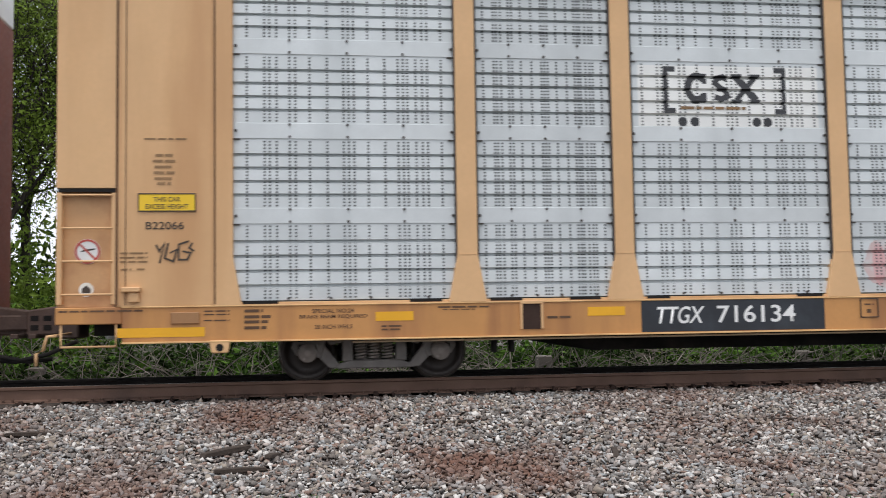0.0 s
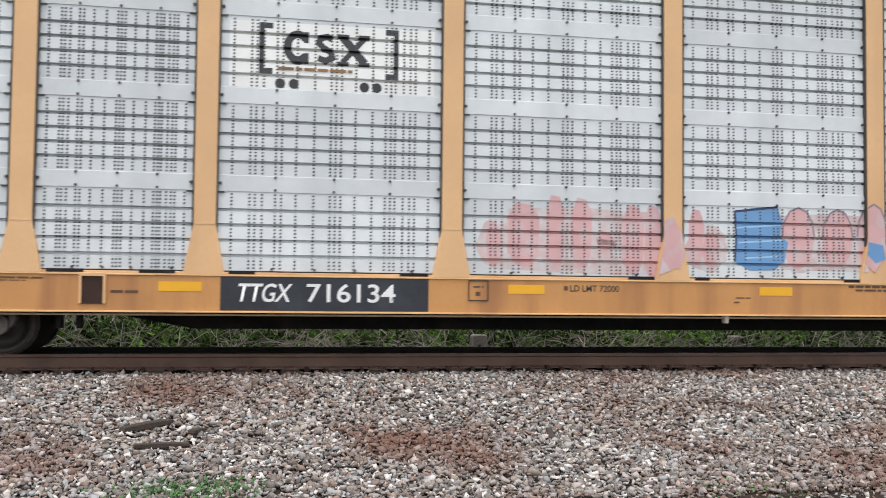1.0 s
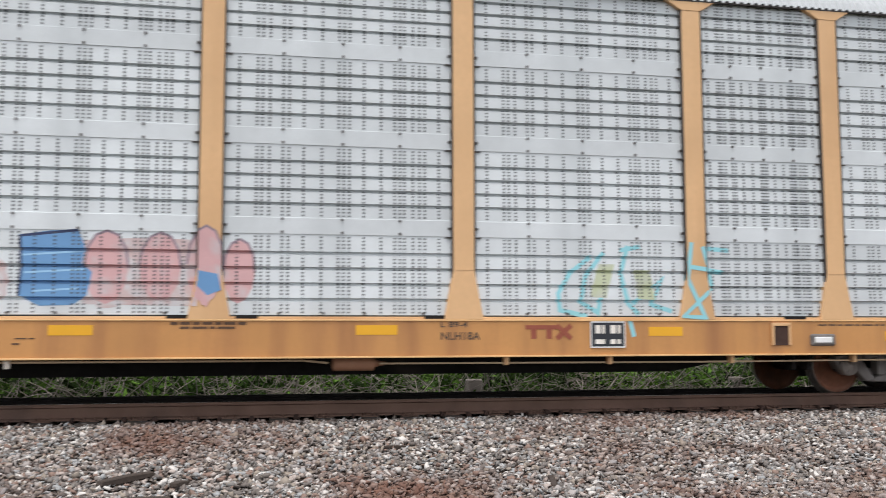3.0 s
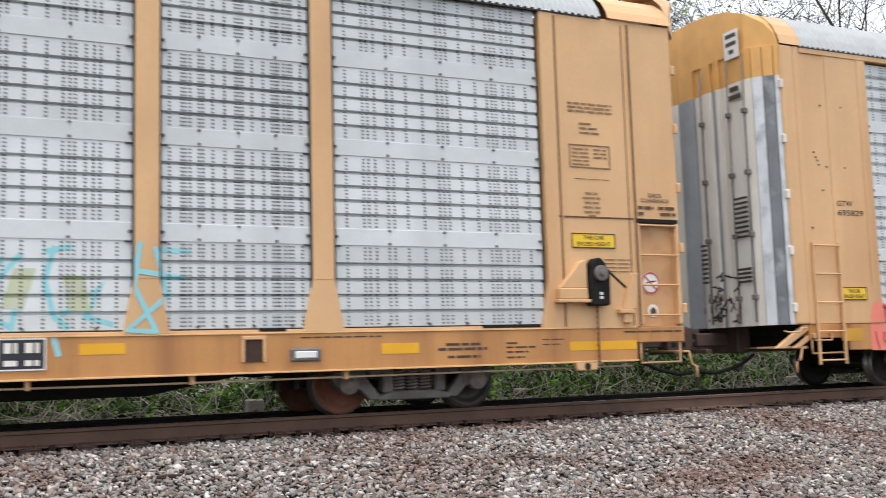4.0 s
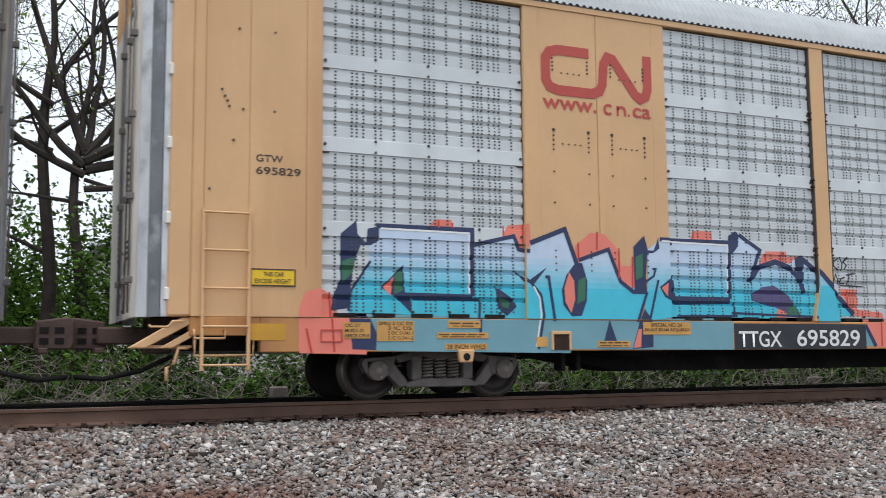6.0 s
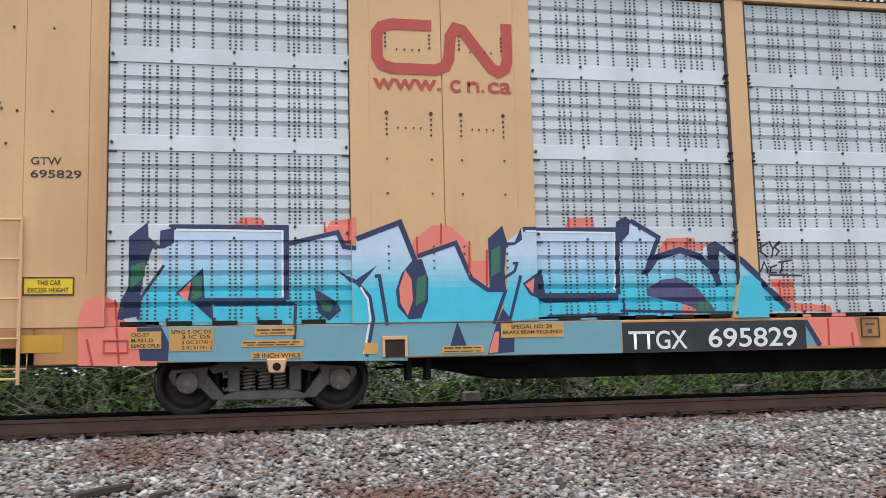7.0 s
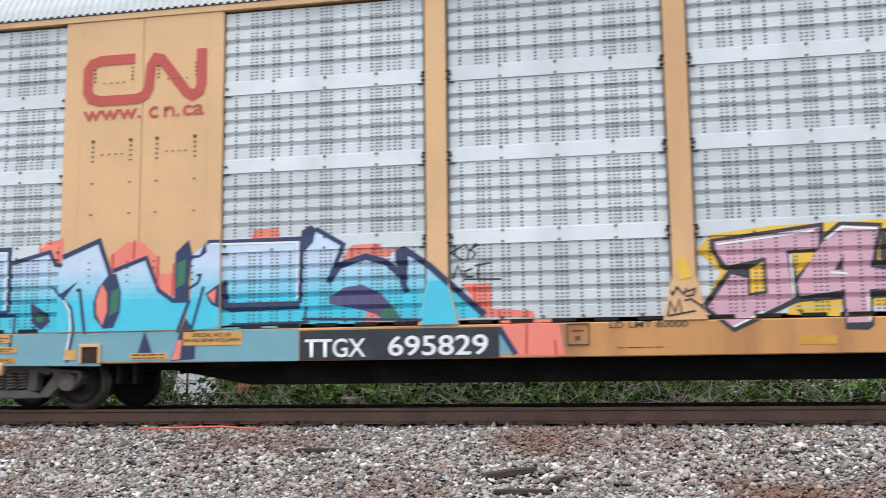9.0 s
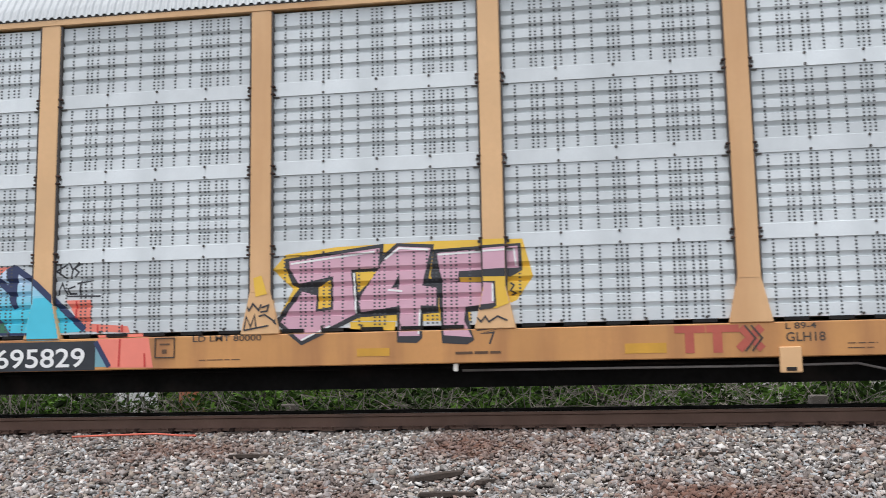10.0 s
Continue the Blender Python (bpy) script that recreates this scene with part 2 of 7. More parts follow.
def lathe(bm, profile, n=32, mi=0):
    """A turned shape round the y axis; profile: radius, y."""
    rings = [[bm.verts.new((r * math.cos(2 * math.pi * k / n), y, r * math.sin(2 * math.pi * k / n))) for k in range(n)] for r, y in profile]
    for a, c in zip(rings, rings[1:]):
        for k in range(n):
            f = bm.faces.new((a[k], a[(k + 1) % n], c[(k + 1) % n], c[k]))
            f.material_index, f.smooth = mi, True
    bm.faces.new(rings[0]).material_index = mi
    bm.faces.new(rings[-1][::-1]).material_index = mi
    bmesh.ops.recalc_face_normals(bm, faces=bm.faces[:])
    return bm


def bm_new():
    return bmesh.new()


def lettering(car, text, x0, x1, z0, z1, mat, y=-0.004, name="lettering", slant=0.0, bold=0.012):
    """Built-in font, fitted into a rectangle on a side that faces -y."""
    cu = bpy.data.curves.new("text", "FONT")
    cu.body, cu.align_x, cu.offset = text, "LEFT", bold
    tmp = bpy.data.objects.new("text", cu)
    scene.collection.objects.link(tmp)
    bpy.context.view_layer.update()
    me = bpy.data.meshes.new_from_object(tmp.evaluated_get(bpy.context.evaluated_depsgraph_get()))
    bpy.data.objects.remove(tmp)
    co = np.array([v.co[:] for v in me.vertices])
    lo, hi = co.min(0), co.max(0)
    for v in me.vertices:
        u, w = (v.co.x - lo[0]) / (hi[0] - lo[0]), (v.co.y - lo[1]) / (hi[1] - lo[1])
        v.co = (x0 + u * (x1 - x0) + slant * w - car["ox"], y, z0 + w * (z1 - z0))
    me.materials.clear()
    me.materials.append(mat)
    return part(name, me, None, car)


def bars(car, rows, mat, y=-0.004, name="lettering"):
    """Writing too small to read: plain bars, x0, x1, z0, z1, broken into words."""
    bm = bm_new()
    rnd = random.Random(len(rows) * 7 + int(rows[0][0] * 10))
    for x0, x1, z0, z1 in rows:
        x = x0
        while x < x1 - 0.01:
            w = min(x1 - x, rnd.uniform(0.06, 0.2))
            vs = [bm.verts.new((a - car["ox"], y, c)) for a, c in ((x, z0), (x + w, z0), (x + w, z1), (x, z1))]
            bm.faces.new(vs)
            x += w + 0.02
    return part(name, bm, mat, car, kind="stuff")


def stroke(pts, w, closed=False):
    """The outline of a band of width w along points (x, z)."""
    p = [Vector(q) for q in pts]
    left, right = [], []
    for i, q in enumerate(p):
        a = (q - p[i - 1]).normalized() if i else (p[1] - q).normalized()
        c = (p[i + 1] - q).normalized() if i < len(p) - 1 else a
        t = (a + c).normalized()
        nrm = Vector((-t.y, t.x)) * (w / 2) / max(0.5, t.dot(a))
        left.append(q + nrm)
        right.append(q - nrm)
    return [tuple(v) for v in left + right[::-1]]


def band(pts, w):
    """The same band as a row of four-sided pieces."""
    o = stroke(pts, w)
    n = len(pts)
    return [[o[i], o[i + 1], o[2 * n - 2 - i], o[2 * n - 1 - i]] for i in range(n - 1)]


def arc(cx, cz, rx, rz, a0, a1, n=10):
    return [(cx + rx * math.cos(radians(a0 + (a1 - a0) * k / n)), cz + rz * math.sin(radians(a0 + (a1 - a0) * k / n))) for k in range(n + 1)]


# ---- ground, ballast and track ----
YT = 12.09          # side of the train that faces the camera
YC = YT + 1.525     # middle of the track


def ground_z(y):
    """Height of the ground across the track; the top of the rail is near zero."""
    pts = [(-4000, -0.9), (5.0, -0.86), (7.5, -0.76), (9.5, -0.56), (11.6, -0.31), (12.5, -0.245), (14.8, -0.245), (15.8, -0.36), (17.6, -0.62), (4000, -0.62)]
    for (a, za), (c, zc) in zip(pts, pts[1:]):
        if y <= c:
            return za + (zc - za) * (y - a) / (c - a)


def make_ground():
    ys = [-3000, -400, -60, -10, 0, 3, 5, 6.5, 7.5, 8.5, 9.5, 10.5, 11.6, 12.5, 13.6, 14.8, 15.8, 17.6, 22, 40, 120, 600, 3500]
    xs = [-3000, -300, -60] + list(range(-30, 61, 3)) + [90, 300, 3000]
    v = [(x, y, ground_z(y)) for y in ys for x in xs]
    n = len(xs)
    f = [(j * n + i, j * n + i + 1, (j + 1) * n + i + 1, (j + 1) * n + i) for j in range(len(ys) - 1) for i in range(n - 1)]
    idx = [0 if 3 <= ys[j] < 17 else 1 for j in range(len(ys) - 1) for i in range(n - 1)]
    tagged(new("ground", mesh_of("ground", v, f, [SOIL, GRASS], index=idx)), "gravel and bare soil beside a railway track, grassy beyond", "ground", kind="structure")


def rail_section():
    return [(-0.075, -0.186), (0.075, -0.186), (0.072, -0.172), (0.012, -0.155), (0.010, -0.045), (0.036, -0.036), (0.037, -0.008),
            (0.028, 0.0), (-0.028, 0.0), (-0.037, -0.008), (-0.036, -0.036), (-0.010, -0.045), (-0.012, -0.155), (-0.072, -0.172)]


def make_track():
    sec = rail_section()
    for name, y in (("rail", YC - 0.7525), ("rail", YC + 0.7525)):
        xs = list(range(-120, 161, 4))
        v = [(x, y + a, -0.022 + c) for x in xs for a, c in sec]
        k = len(sec)
        f, idx = [], []
        for i in range(len(xs) - 1):
            for j in range(k):
                f.append((i * k + j, (i + 1) * k + j, (i + 1) * k + (j + 1) % k, i * k + (j + 1) % k))
                idx.append(1 if j == 7 else 0)
        rl = tagged(new(name, mesh_of(name, v, f, [RUST if y < YC else SHADED_RAIL, RAILTOP if y < YC else SHADED_RAIL], index=idx)), "rusty brown steel rail with a worn head", "rail", "rails of the track")
        if y > YC:
            continue
        bm = bm_new()
        box(bm, -0.02, 0.02, -0.115, 0.115, -0.215, -0.168, 0.008)
        prism(bm, [(-0.03, -0.222), (0.03, -0.222), (0.022, -0.182), (-0.005, -0.168), (-0.022, -0.185)], -0.14, -0.08, b=0.005)
        anchor = part("rail_anchor", bm, ANCHOR, rl, at=(-24.3 + 0.16, y, 0))
        rnd = random.Random(15)
        for i in range(1, 250):
            if rnd.random() < 0.3:
                continue
            ob = new("rail_anchor", anchor.data)
            ob.parent = rl
            ob.scale = (rnd.uniform(0.5, 1.5), 1.0, 1.0)
            ob.location = (-24.3 + 0.53 * (i // 2) + (0.16 if i % 2 else -0.16) + rnd.uniform(-0.07, 0.07), y, rnd.uniform(-0.03, 0.0))
    # ties, nearly buried in the ballast
    bm = bm_new()
    box(bm, -0.115, 0.115, -1.3, 1.3, -0.40, -0.212, 0.012)
    first = tagged(part("railway_tie", bm, WOOD), "dark weathered wooden tie sunk in the ballast", "tie", "ties of the track")
    for s in (-0.7525, 0.7525):
        bm = bm_new()
        box(bm, -0.1, 0.1, s - 0.18, s + 0.18, -0.215, -0.203, 0.003)
        part("tie_plate", bm, RUST, first)
    bm = bm_new()
    for s in (-0.7525, 0.7525):
        for dy in (-0.095, 0.095):
            for dx in (-0.06, 0.05):
                box(bm, dx - 0.009, dx + 0.009, s + dy - 0.012, s + dy + 0.012, -0.205, -0.178, 0.003)
                box(bm, dx - 0.016, dx + 0.016, s + dy - 0.02, s + dy + 0.02, -0.178, -0.166, 0.004)
    part("spike", bm, RUST, first, kind="stuff")
    first.location = (-24.3, YC, 0.0)
    rnd = random.Random(5)
    for i in range(1, 125):
        copy_thing(first, pose(-24.3 + 0.53 * i + rnd.uniform(-0.03, 0.03), YC + rnd.uniform(-0.03, 0.03), rnd.uniform(-0.012, 0.004), 0, 0, rnd.uniform(-1, 1)))


def stones(name, n, x0, x1, y0, y1, s0, s1, seed, label):
    """Loose broken stones lying on the ground: one mesh of many small, uneven, angular pieces."""
    rng = np.random.default_rng(seed)
    base = np.array([(-1, -1, -.6), (1, -1, -.6), (1, 1, -.6), (-1, 1, -.6), (-.75, -.75, .6), (.75, -.75, .6), (.75, .75, .6), (-.75, .75, .6)], float)
    quads = np.array([(0, 3, 2, 1), (4, 5, 6, 7), (0, 1, 5, 4), (1, 2, 6, 5), (2, 3, 7, 6), (3, 0, 4, 7)])
    x, y = rng.uniform(x0, x1, n), rng.uniform(y0, y1, n)
    size = rng.uniform(s0, s1, n) * rng.choice([0.7, 1.0, 1.0, 1.35], n)
    z = np.array([ground_z(v) for v in y]) + rng.uniform(-0.012, 0.036, n) - np.where((y > 12.42) & (y < 12.7), 0.03, 0.0)
    shape = base[None] * (1 + rng.uniform(-0.42, 0.42, (n, 8, 3)))
    shape *= (size[:, None] * np.stack([np.ones(n), rng.uniform(0.55, 1, n), rng.uniform(0.35, 0.7, n)], 1))[:, None] * 0.5
    q = rng.normal(size=(n, 4)) * np.array([1, 0.28, 0.28, 1.0])
    q /= np.linalg.norm(q, axis=1)[:, None]
    w, a, b, c = q.T
    R = np.stack([1 - 2 * (b * b + c * c), 2 * (a * b - c * w), 2 * (a * c + b * w), 2 * (a * b + c * w), 1 - 2 * (a * a + c * c), 2 * (b * c - a * w),
                  2 * (a * c - b * w), 2 * (b * c + a * w), 1 - 2 * (a * a + b * b)], 1).reshape(n, 3, 3)
    v = np.einsum("nij,nkj->nki", R, shape) + np.stack([x, y, z], 1)[:, None]
    f = (quads[None] + 8 * np.arange(n)[:, None, None]).reshape(-1, 4)
    me = bpy.data.meshes.new(name)
    me.vertices.add(n * 8)
    me.vertices.foreach_set("co", v.ravel())
    me.loops.add(len(f) * 4)
    me.loops.foreach_set("vertex_index", f.ravel())
    me.polygons.add(len(f))
    me.polygons.foreach_set("loop_start", np.arange(0, len(f) * 4, 4))
    me.update(calc_edges=True)
    me.materials.append(STONE)
    tagged(new(name, me), label, "gravel", kind="stuff")


make_ground()
make_track()
stones("ballast", 105000, -10, 15, 7.4, 12.66, 0.030, 0.060, 1, "grey and brown crushed stone ballast beside the rail")
stones("ballast", 14000, 15, 30, 10.2, 12.66, 0.04, 0.07, 2, "grey crushed stone ballast beside the rail")
stones("ballast", 9000, -12, 20, 12.95, 14.2, 0.05, 0.08, 3, "grey crushed stone ballast between the rails")
stones("ballast", 7000, -12, 22, 14.5, 17.2, 0.05, 0.09, 4, "grey crushed stone ballast on the far shoulder")
stones("fine_gravel", 26000, -8, 13, 6.0, 9.4, 0.018, 0.04, 6, "fine brown and grey gravel trodden into soil")


# ---- the train: two covered car carriers and the end of a third ----
TILT_A, TILT_B = 0.004, -0.005      # lean of the ribs on either car
SLOTS = [0.060, 0.138, 0.161, 0.192, 0.250, 0.276, 0.340, 0.419, 0.493, 0.516, 0.540, 0.604, 0.681, 0.742, 0.766, 0.786, 0.824, 0.854, 0.878, 0.942]


def car_body(ox, label, **spec):
    """An Empty on the rail under the car's end; spec goes along as plain data."""
    car = new("autorack_car")
    car["ox"] = ox
    car.location = (ox, YT, 0)
    return tagged(car, label, "railcar", "cars of the train")


def sheet_profile(h, band, tilt):
    """y, z of one corrugated sheet from its lower edge: a flat lap, then four grooves."""
    p = [(0.038 if tilt > 0 else 0.032, 0.0), (0.040, band)] if band else [(0.050, 0.0)]
    if band:
        p += [(0.050, band + 0.004)]
    k = (h - band) / 0.855
    for g in (0.175, 0.338, 0.502, 0.665):
        c = band + g * k
        if tilt > 0:
            p += [(0.046 + tilt, c - 0.034), (0.092, c - 0.026), (0.092, c - 0.006), (0.046 - tilt, c + 0.005)]
        else:
            p += [(0.046, c - 0.036), (0.078, c - 0.026), (0.074, c - 0.012), (0.044, c + 0.030)]
    p += [(0.048, h)]
    out = []
    for y, z in p:
        if z <= h and (not out or z > out[-1][1] + 1e-4):
            out.append((y, z))
    if out[-1][1] < h - 1e-4:
        out.append((0.05, h))
    return out


def profile_y(prof, z):
    for (ya, za), (yc, zc) in zip(prof, prof[1:]):
        if z <= zc:
            return ya + (yc - ya) * (z - za) / (zc - za)
    return prof[-1][0]


MADE = {}


def sheet_meshes(w, h, band, tilt):
    key = (round(w, 2), round(h, 3), band, tilt)
    if key in MADE:
        return MADE[key]
    prof = sheet_profile(h, band, tilt)
    v = [(x, y, z) for y, z in prof for x in (0, w)] + [(x, 0.10, z) for z in (0, h) for x in (0, w)]
    f = [(2 * i, 2 * i + 1, 2 * i + 3, 2 * i + 2) for i in range(len(prof) - 1)]
    n = 2 * len(prof)
    f += [(n, n + 1, 1, 0), (n - 2, n - 1, n + 3, n + 2)]
    sheet = mesh_of("panel", v, f, SILVER)
    # no holes are cut: flat dark quads give the shade inside the slots
    sv, sf = [], []
    rows = int((h - band) / 0.041)
    for r in range(rows):
        z = band + 0.022 + r * 0.041
        if z + 0.016 > h - 0.01:
            break
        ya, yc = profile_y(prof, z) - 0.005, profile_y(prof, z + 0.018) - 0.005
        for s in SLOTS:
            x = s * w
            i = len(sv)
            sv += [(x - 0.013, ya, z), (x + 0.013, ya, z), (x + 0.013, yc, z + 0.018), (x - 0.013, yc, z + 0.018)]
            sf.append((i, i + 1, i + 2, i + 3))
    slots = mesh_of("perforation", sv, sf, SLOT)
    bm = bm_new()
    if band:
        for x in (0.25, 0.51, 0.765):
            for z in (0.022, band - 0.014):
                disc(bm, x * w, z, 0.016, 0.025, 0.042, 8)
        for x in (0.03, w - 0.03):
            disc(bm, x, band * 0.5, 0.018, 0.02, 0.042, 8)
            box(bm, x - 0.05, x + 0.05, 0.028, 0.042, -0.02, -0.004, 0)
    else:
        for x in (0.24, 0.43, 0.61, 0.87):
            disc(bm, x * w, 0.02, 0.016, 0.032, 0.052, 8)
    bolts = bpy.data.meshes.new("bolts")
    bm.to_mesh(bolts)
    bm.free()
    bolts.materials.append(BOLT)
    MADE[key] = (sheet, slots, bolts)
    return MADE[key]


def bay(car, x0, x1, levels, top):
    """The sheets of one bay, one above the other. levels: lower edge and lap of each sheet."""
    for i, (z, band) in enumerate(levels):
        h = (levels[i + 1][0] + 0.004 if i + 1 < len(levels) else top) - z
        sheet, slots, bolts = sheet_meshes(x1 - x0, h, band, TILT_A if car is A else TILT_B)
        p = part("panel", sheet, None, car, at=(x0 - car["ox"], 0, z))
        part("perforation", slots, None, p, kind="stuff")
        part("bolts", bolts, None, p, kind="stuff")


def post(car, x, z0, zf, z1, w=0.25, foot=0.47, gusset=False):
    """An upright with a flared foot, folded edges and, on some cars, a flared head."""
    bm = bm_new()
    h, k, o = w / 2, foot / 2, x - car["ox"]
    prism(bm, [(o - k, z0), (o + k, z0), (o + h, zf), (o + h, z1), (o - h, z1), (o - h, zf)], -0.012, 0.12, b=0.008)
    if gusset:
        prism(bm, [(o - h, z1 - 0.13), (o + h, z1 - 0.13), (o + 0.34, z1), (o - 0.34, z1)], -0.018, 0.1, b=0.004)
    box(bm, o - h + 0.01, o + h - 0.01, -0.016, -0.005, zf - 0.006, zf + 0.006, 0)
    p = part("post", bm, GOLD, car)
    # dark strips stand for the shade along both edges of the post
    bm = bm_new()
    for s in (-1, 1):
        box(bm, o + s * (h + 0.012) - 0.009, o + s * (h + 0.012) + 0.009, -0.004, 0.10, zf - 0.1, z1 - 0.02, 0)
    part("edge_seal", bm, BOLT, p)


def wheelset(car, x, mat, y0=0.0):
    R = 0.356
    bm = bm_new()
    lathe(bm, [(0.075, 0.42), (0.085, 1.525), (0.075, 2.63)], 16)
    ws = part("wheelset", bm, WHEEL, car, at=(x - car["ox"], 0, R - 0.022))
    for s in (1, -1):
        bm = bm_new()
        yo = 1.525 - s * 0.815
        prof = [(0.09, yo), (0.10, yo + s * 0.03), (0.20, yo + s * 0.05), (0.27, yo + s * 0.045), (0.285, yo), (R - 0.012, yo), (R, yo + s * 0.02),
                (R, yo + s * 0.095), (R + 0.025, yo + s * 0.11), (R + 0.025, yo + s * 0.135), (0.28, yo + s * 0.135), (0.1, yo + s * 0.12)]
        lathe(bm, prof, 36)
        for f in bm.faces:
            rs = [math.hypot(v.co.x, v.co.z) for v in f.verts]
            if max(rs) > R - 0.001 and min(rs) > R - 0.02:
                f.material_index = 1
        part("wheel", bm, [mat, TREAD], ws)
    bm = bm_new()
    lathe(bm, [(0.03, 0.372), (0.05, 0.378), (0.06, 0.395), (0.11, 0.398), (0.118, 0.41), (0.118, 0.56), (0.06, 0.57)], 20)
    for k in range(3):
        a = 2 * math.pi * k / 3
        disc(bm, 0.082 * math.cos(a), 0.082 * math.sin(a), 0.018, 0.38, 0.40, 8)
    part("bearing_cap", bm, SPRING, ws)
    return ws


def truck(car, x, rusty=()):
    """A two-axle truck: cast side frames, spring nest, bolster and two wheelsets."""
    o = x - car["ox"]
    made = []
    zb = 0.334
    for side, (ya, yc) in (("near", (0.44, 0.60)), ("far", (2.45, 2.61))):
        bm = bm_new()
        prism(bm, [(o - 0.62, 0.50), (o - 0.30, 0.605), (o + 0.30, 0.605), (o + 0.62, 0.50), (o + 0.55, 0.42), (o + 0.27, 0.49), (o - 0.27, 0.49), (o - 0.55, 0.42)], ya, yc, b=0.012)
        prism(bm, [(o - 0.46, 0.13), (o + 0.46, 0.13), (o + 0.50, 0.17), (o + 0.30, 0.235), (o - 0.30, 0.235), (o - 0.50, 0.17)], ya, yc, b=0.012)
        for s in (-1, 1):
            prism(bm, [(o + s * 0.27, 0.50), (o + s * 0.40, 0.52), (o + s * 0.40, 0.22), (o + s * 0.27, 0.22)], ya - 0.01, yc, b=0.012)
            prism(bm, [(o + s * 0.40, 0.14), (o + s * 0.56, 0.14), (o + s * 0.84, 0.42), (o + s * 0.68, 0.50)], ya + 0.01, yc - 0.01, b=0.01)
            prism(bm, [(o + s * 0.60, 0.505), (o + s * 1.0, 0.475), (o + s * 1.03, 0.41), (o + s * 0.97, 0.30), (o + s * 0.945, 0.30), (o + s * 0.945, 0.44),
                       (o + s * 0.72, 0.44), (o + s * 0.72, 0.27), (o + s * 0.66, 0.27)], ya, yc, b=0.008)
        fr = part("side_frame", bm, STEEL, car)
        for dx in (-0.17, 0.0, 0.17):
            bm = bm_new()
            rod(bm, [(o + dx + 0.065 * math.cos(a), (ya + yc) / 2 + 0.065 * math.sin(a), 0.24 + 0.23 * a / (12 * math.pi)) for a in [k * math.pi / 5 for k in range(61)]], 0.014, 5)
            part("spring", bm, SPRING, fr)
    bm = bm_new()
    box(bm, o - 0.2, o + 0.2, 0.47, 2.58, 0.46, 0.57, 0.02)
    box(bm, o - 0.12, o + 0.12, 0.6, 2.45, 0.40, 0.47, 0.02)
    part("bolster", bm, STEEL, car)
    for s, k in ((-1, 0), (1, 1)):
        made.append(wheelset(car, x + s * 0.83, RUSTW if k in rusty else WHEEL))
    bm = bm_new()
    for s in (-1, 1):
        box(bm, o + s * 0.40 - 0.05, o + s * 0.40 + 0.05, 0.75, 2.3, 0.27, 0.37, 0.01)
    part("brake_beam", bm, BLACK, car)
    return made


def coupler(car, x_end, s):
    """Draft gear housing, shank and knuckle, pointing along s."""
    o = x_end - car["ox"]
    bm = bm_new()
    box(bm, min(o, o + s * 0.25), max(o, o + s * 0.25), 1.2, 1.85, 0.55, 0.98, 0.02)
    part("striker", bm, CASTRUST, car)
    bm = bm_new()
    box(bm, min(o, o + s * 0.8), max(o, o + s * 0.8), 1.44, 1.62, 0.66, 0.86, 0.02)
    prism(bm, [(o + s * 0.7, 0.60), (o + s * 1.08, 0.60), (o + s * 1.12, 0.66), (o + s * 1.12, 0.92), (o + s * 1.06, 0.97), (o + s * 0.7, 0.92)], 1.28 if s > 0 else 1.5, 1.56 if s > 0 else 1.78, b=0.02)
    prism(bm, [(o + s * 0.74, 0.56), (o + s * 0.84, 0.56), (o + s * 0.84, 0.62), (o + s * 0.74, 0.62)], 1.2, 1.85, b=0.008)
    cp = part("coupler", bm, CASTRUST, car)
    yf = 1.272 if s > 0 else 1.492
    for dx, z in ((0.80, 0.66), (0.80, 0.78), (0.96, 0.66), (0.96, 0.78)):
        bm = bm_new()
        box(bm, o + s * dx - 0.05, o + s * dx + 0.05, yf, yf + 0.02, z, z + 0.07, 0.0)
        part("core_hole", bm, BLACK, cp)
    bm = bm_new()
    rod(bm, [(o + s * 0.0, 1.15, 0.52), (o + s * 0.35, 1.1, 0.36), (o + s * 0.75, 1.15, 0.27), (o + s * 1.05, 1.2, 0.30)], 0.028, 8)
    part("air_hose", bm, BLACK, car)
    bm = bm_new()
    rod(bm, [(o, 0.08, 0.60), (o + s * 0.1, 0.06, 0.60), (o + s * 0.14, 0.06, 0.44), (o + s * 0.22, 0.06, 0.40), (o + s * 0.22, 0.06, 0.26)], 0.018, 6)
    rod(bm, [(o + s * 0.1, 0.08, 0.60), (o + s * 0.1, 1.4, 0.62)], 0.016, 6)
    part("uncoupling_lever", bm, GOLD, car)


def ladder(car, x0, x1, z0, n, dz, y=-0.03, stiles=True):
    o = car["ox"]
    home = car
    if stiles:
        bm = bm_new()
        for x in (x0, x1):
            box(bm, x - 0.018 - o, x + 0.018 - o, y - 0.012, y + 0.02, z0 - 0.06, z0 + (n - 1) * dz + 0.05, 0.004)
        home = part("ladder", bm, GOLD, car)
    for k in range(n):
        bm = bm_new()
        z = z0 + k * dz
        rod(bm, [(x0 - o, y + 0.03, z), (x0 + 0.015 - o, y - 0.02, z), (x1 - 0.015 - o, y - 0.02, z), (x1 - o, y + 0.03, z)], 0.014, 6)
        part("rung", bm, GOLD, home)


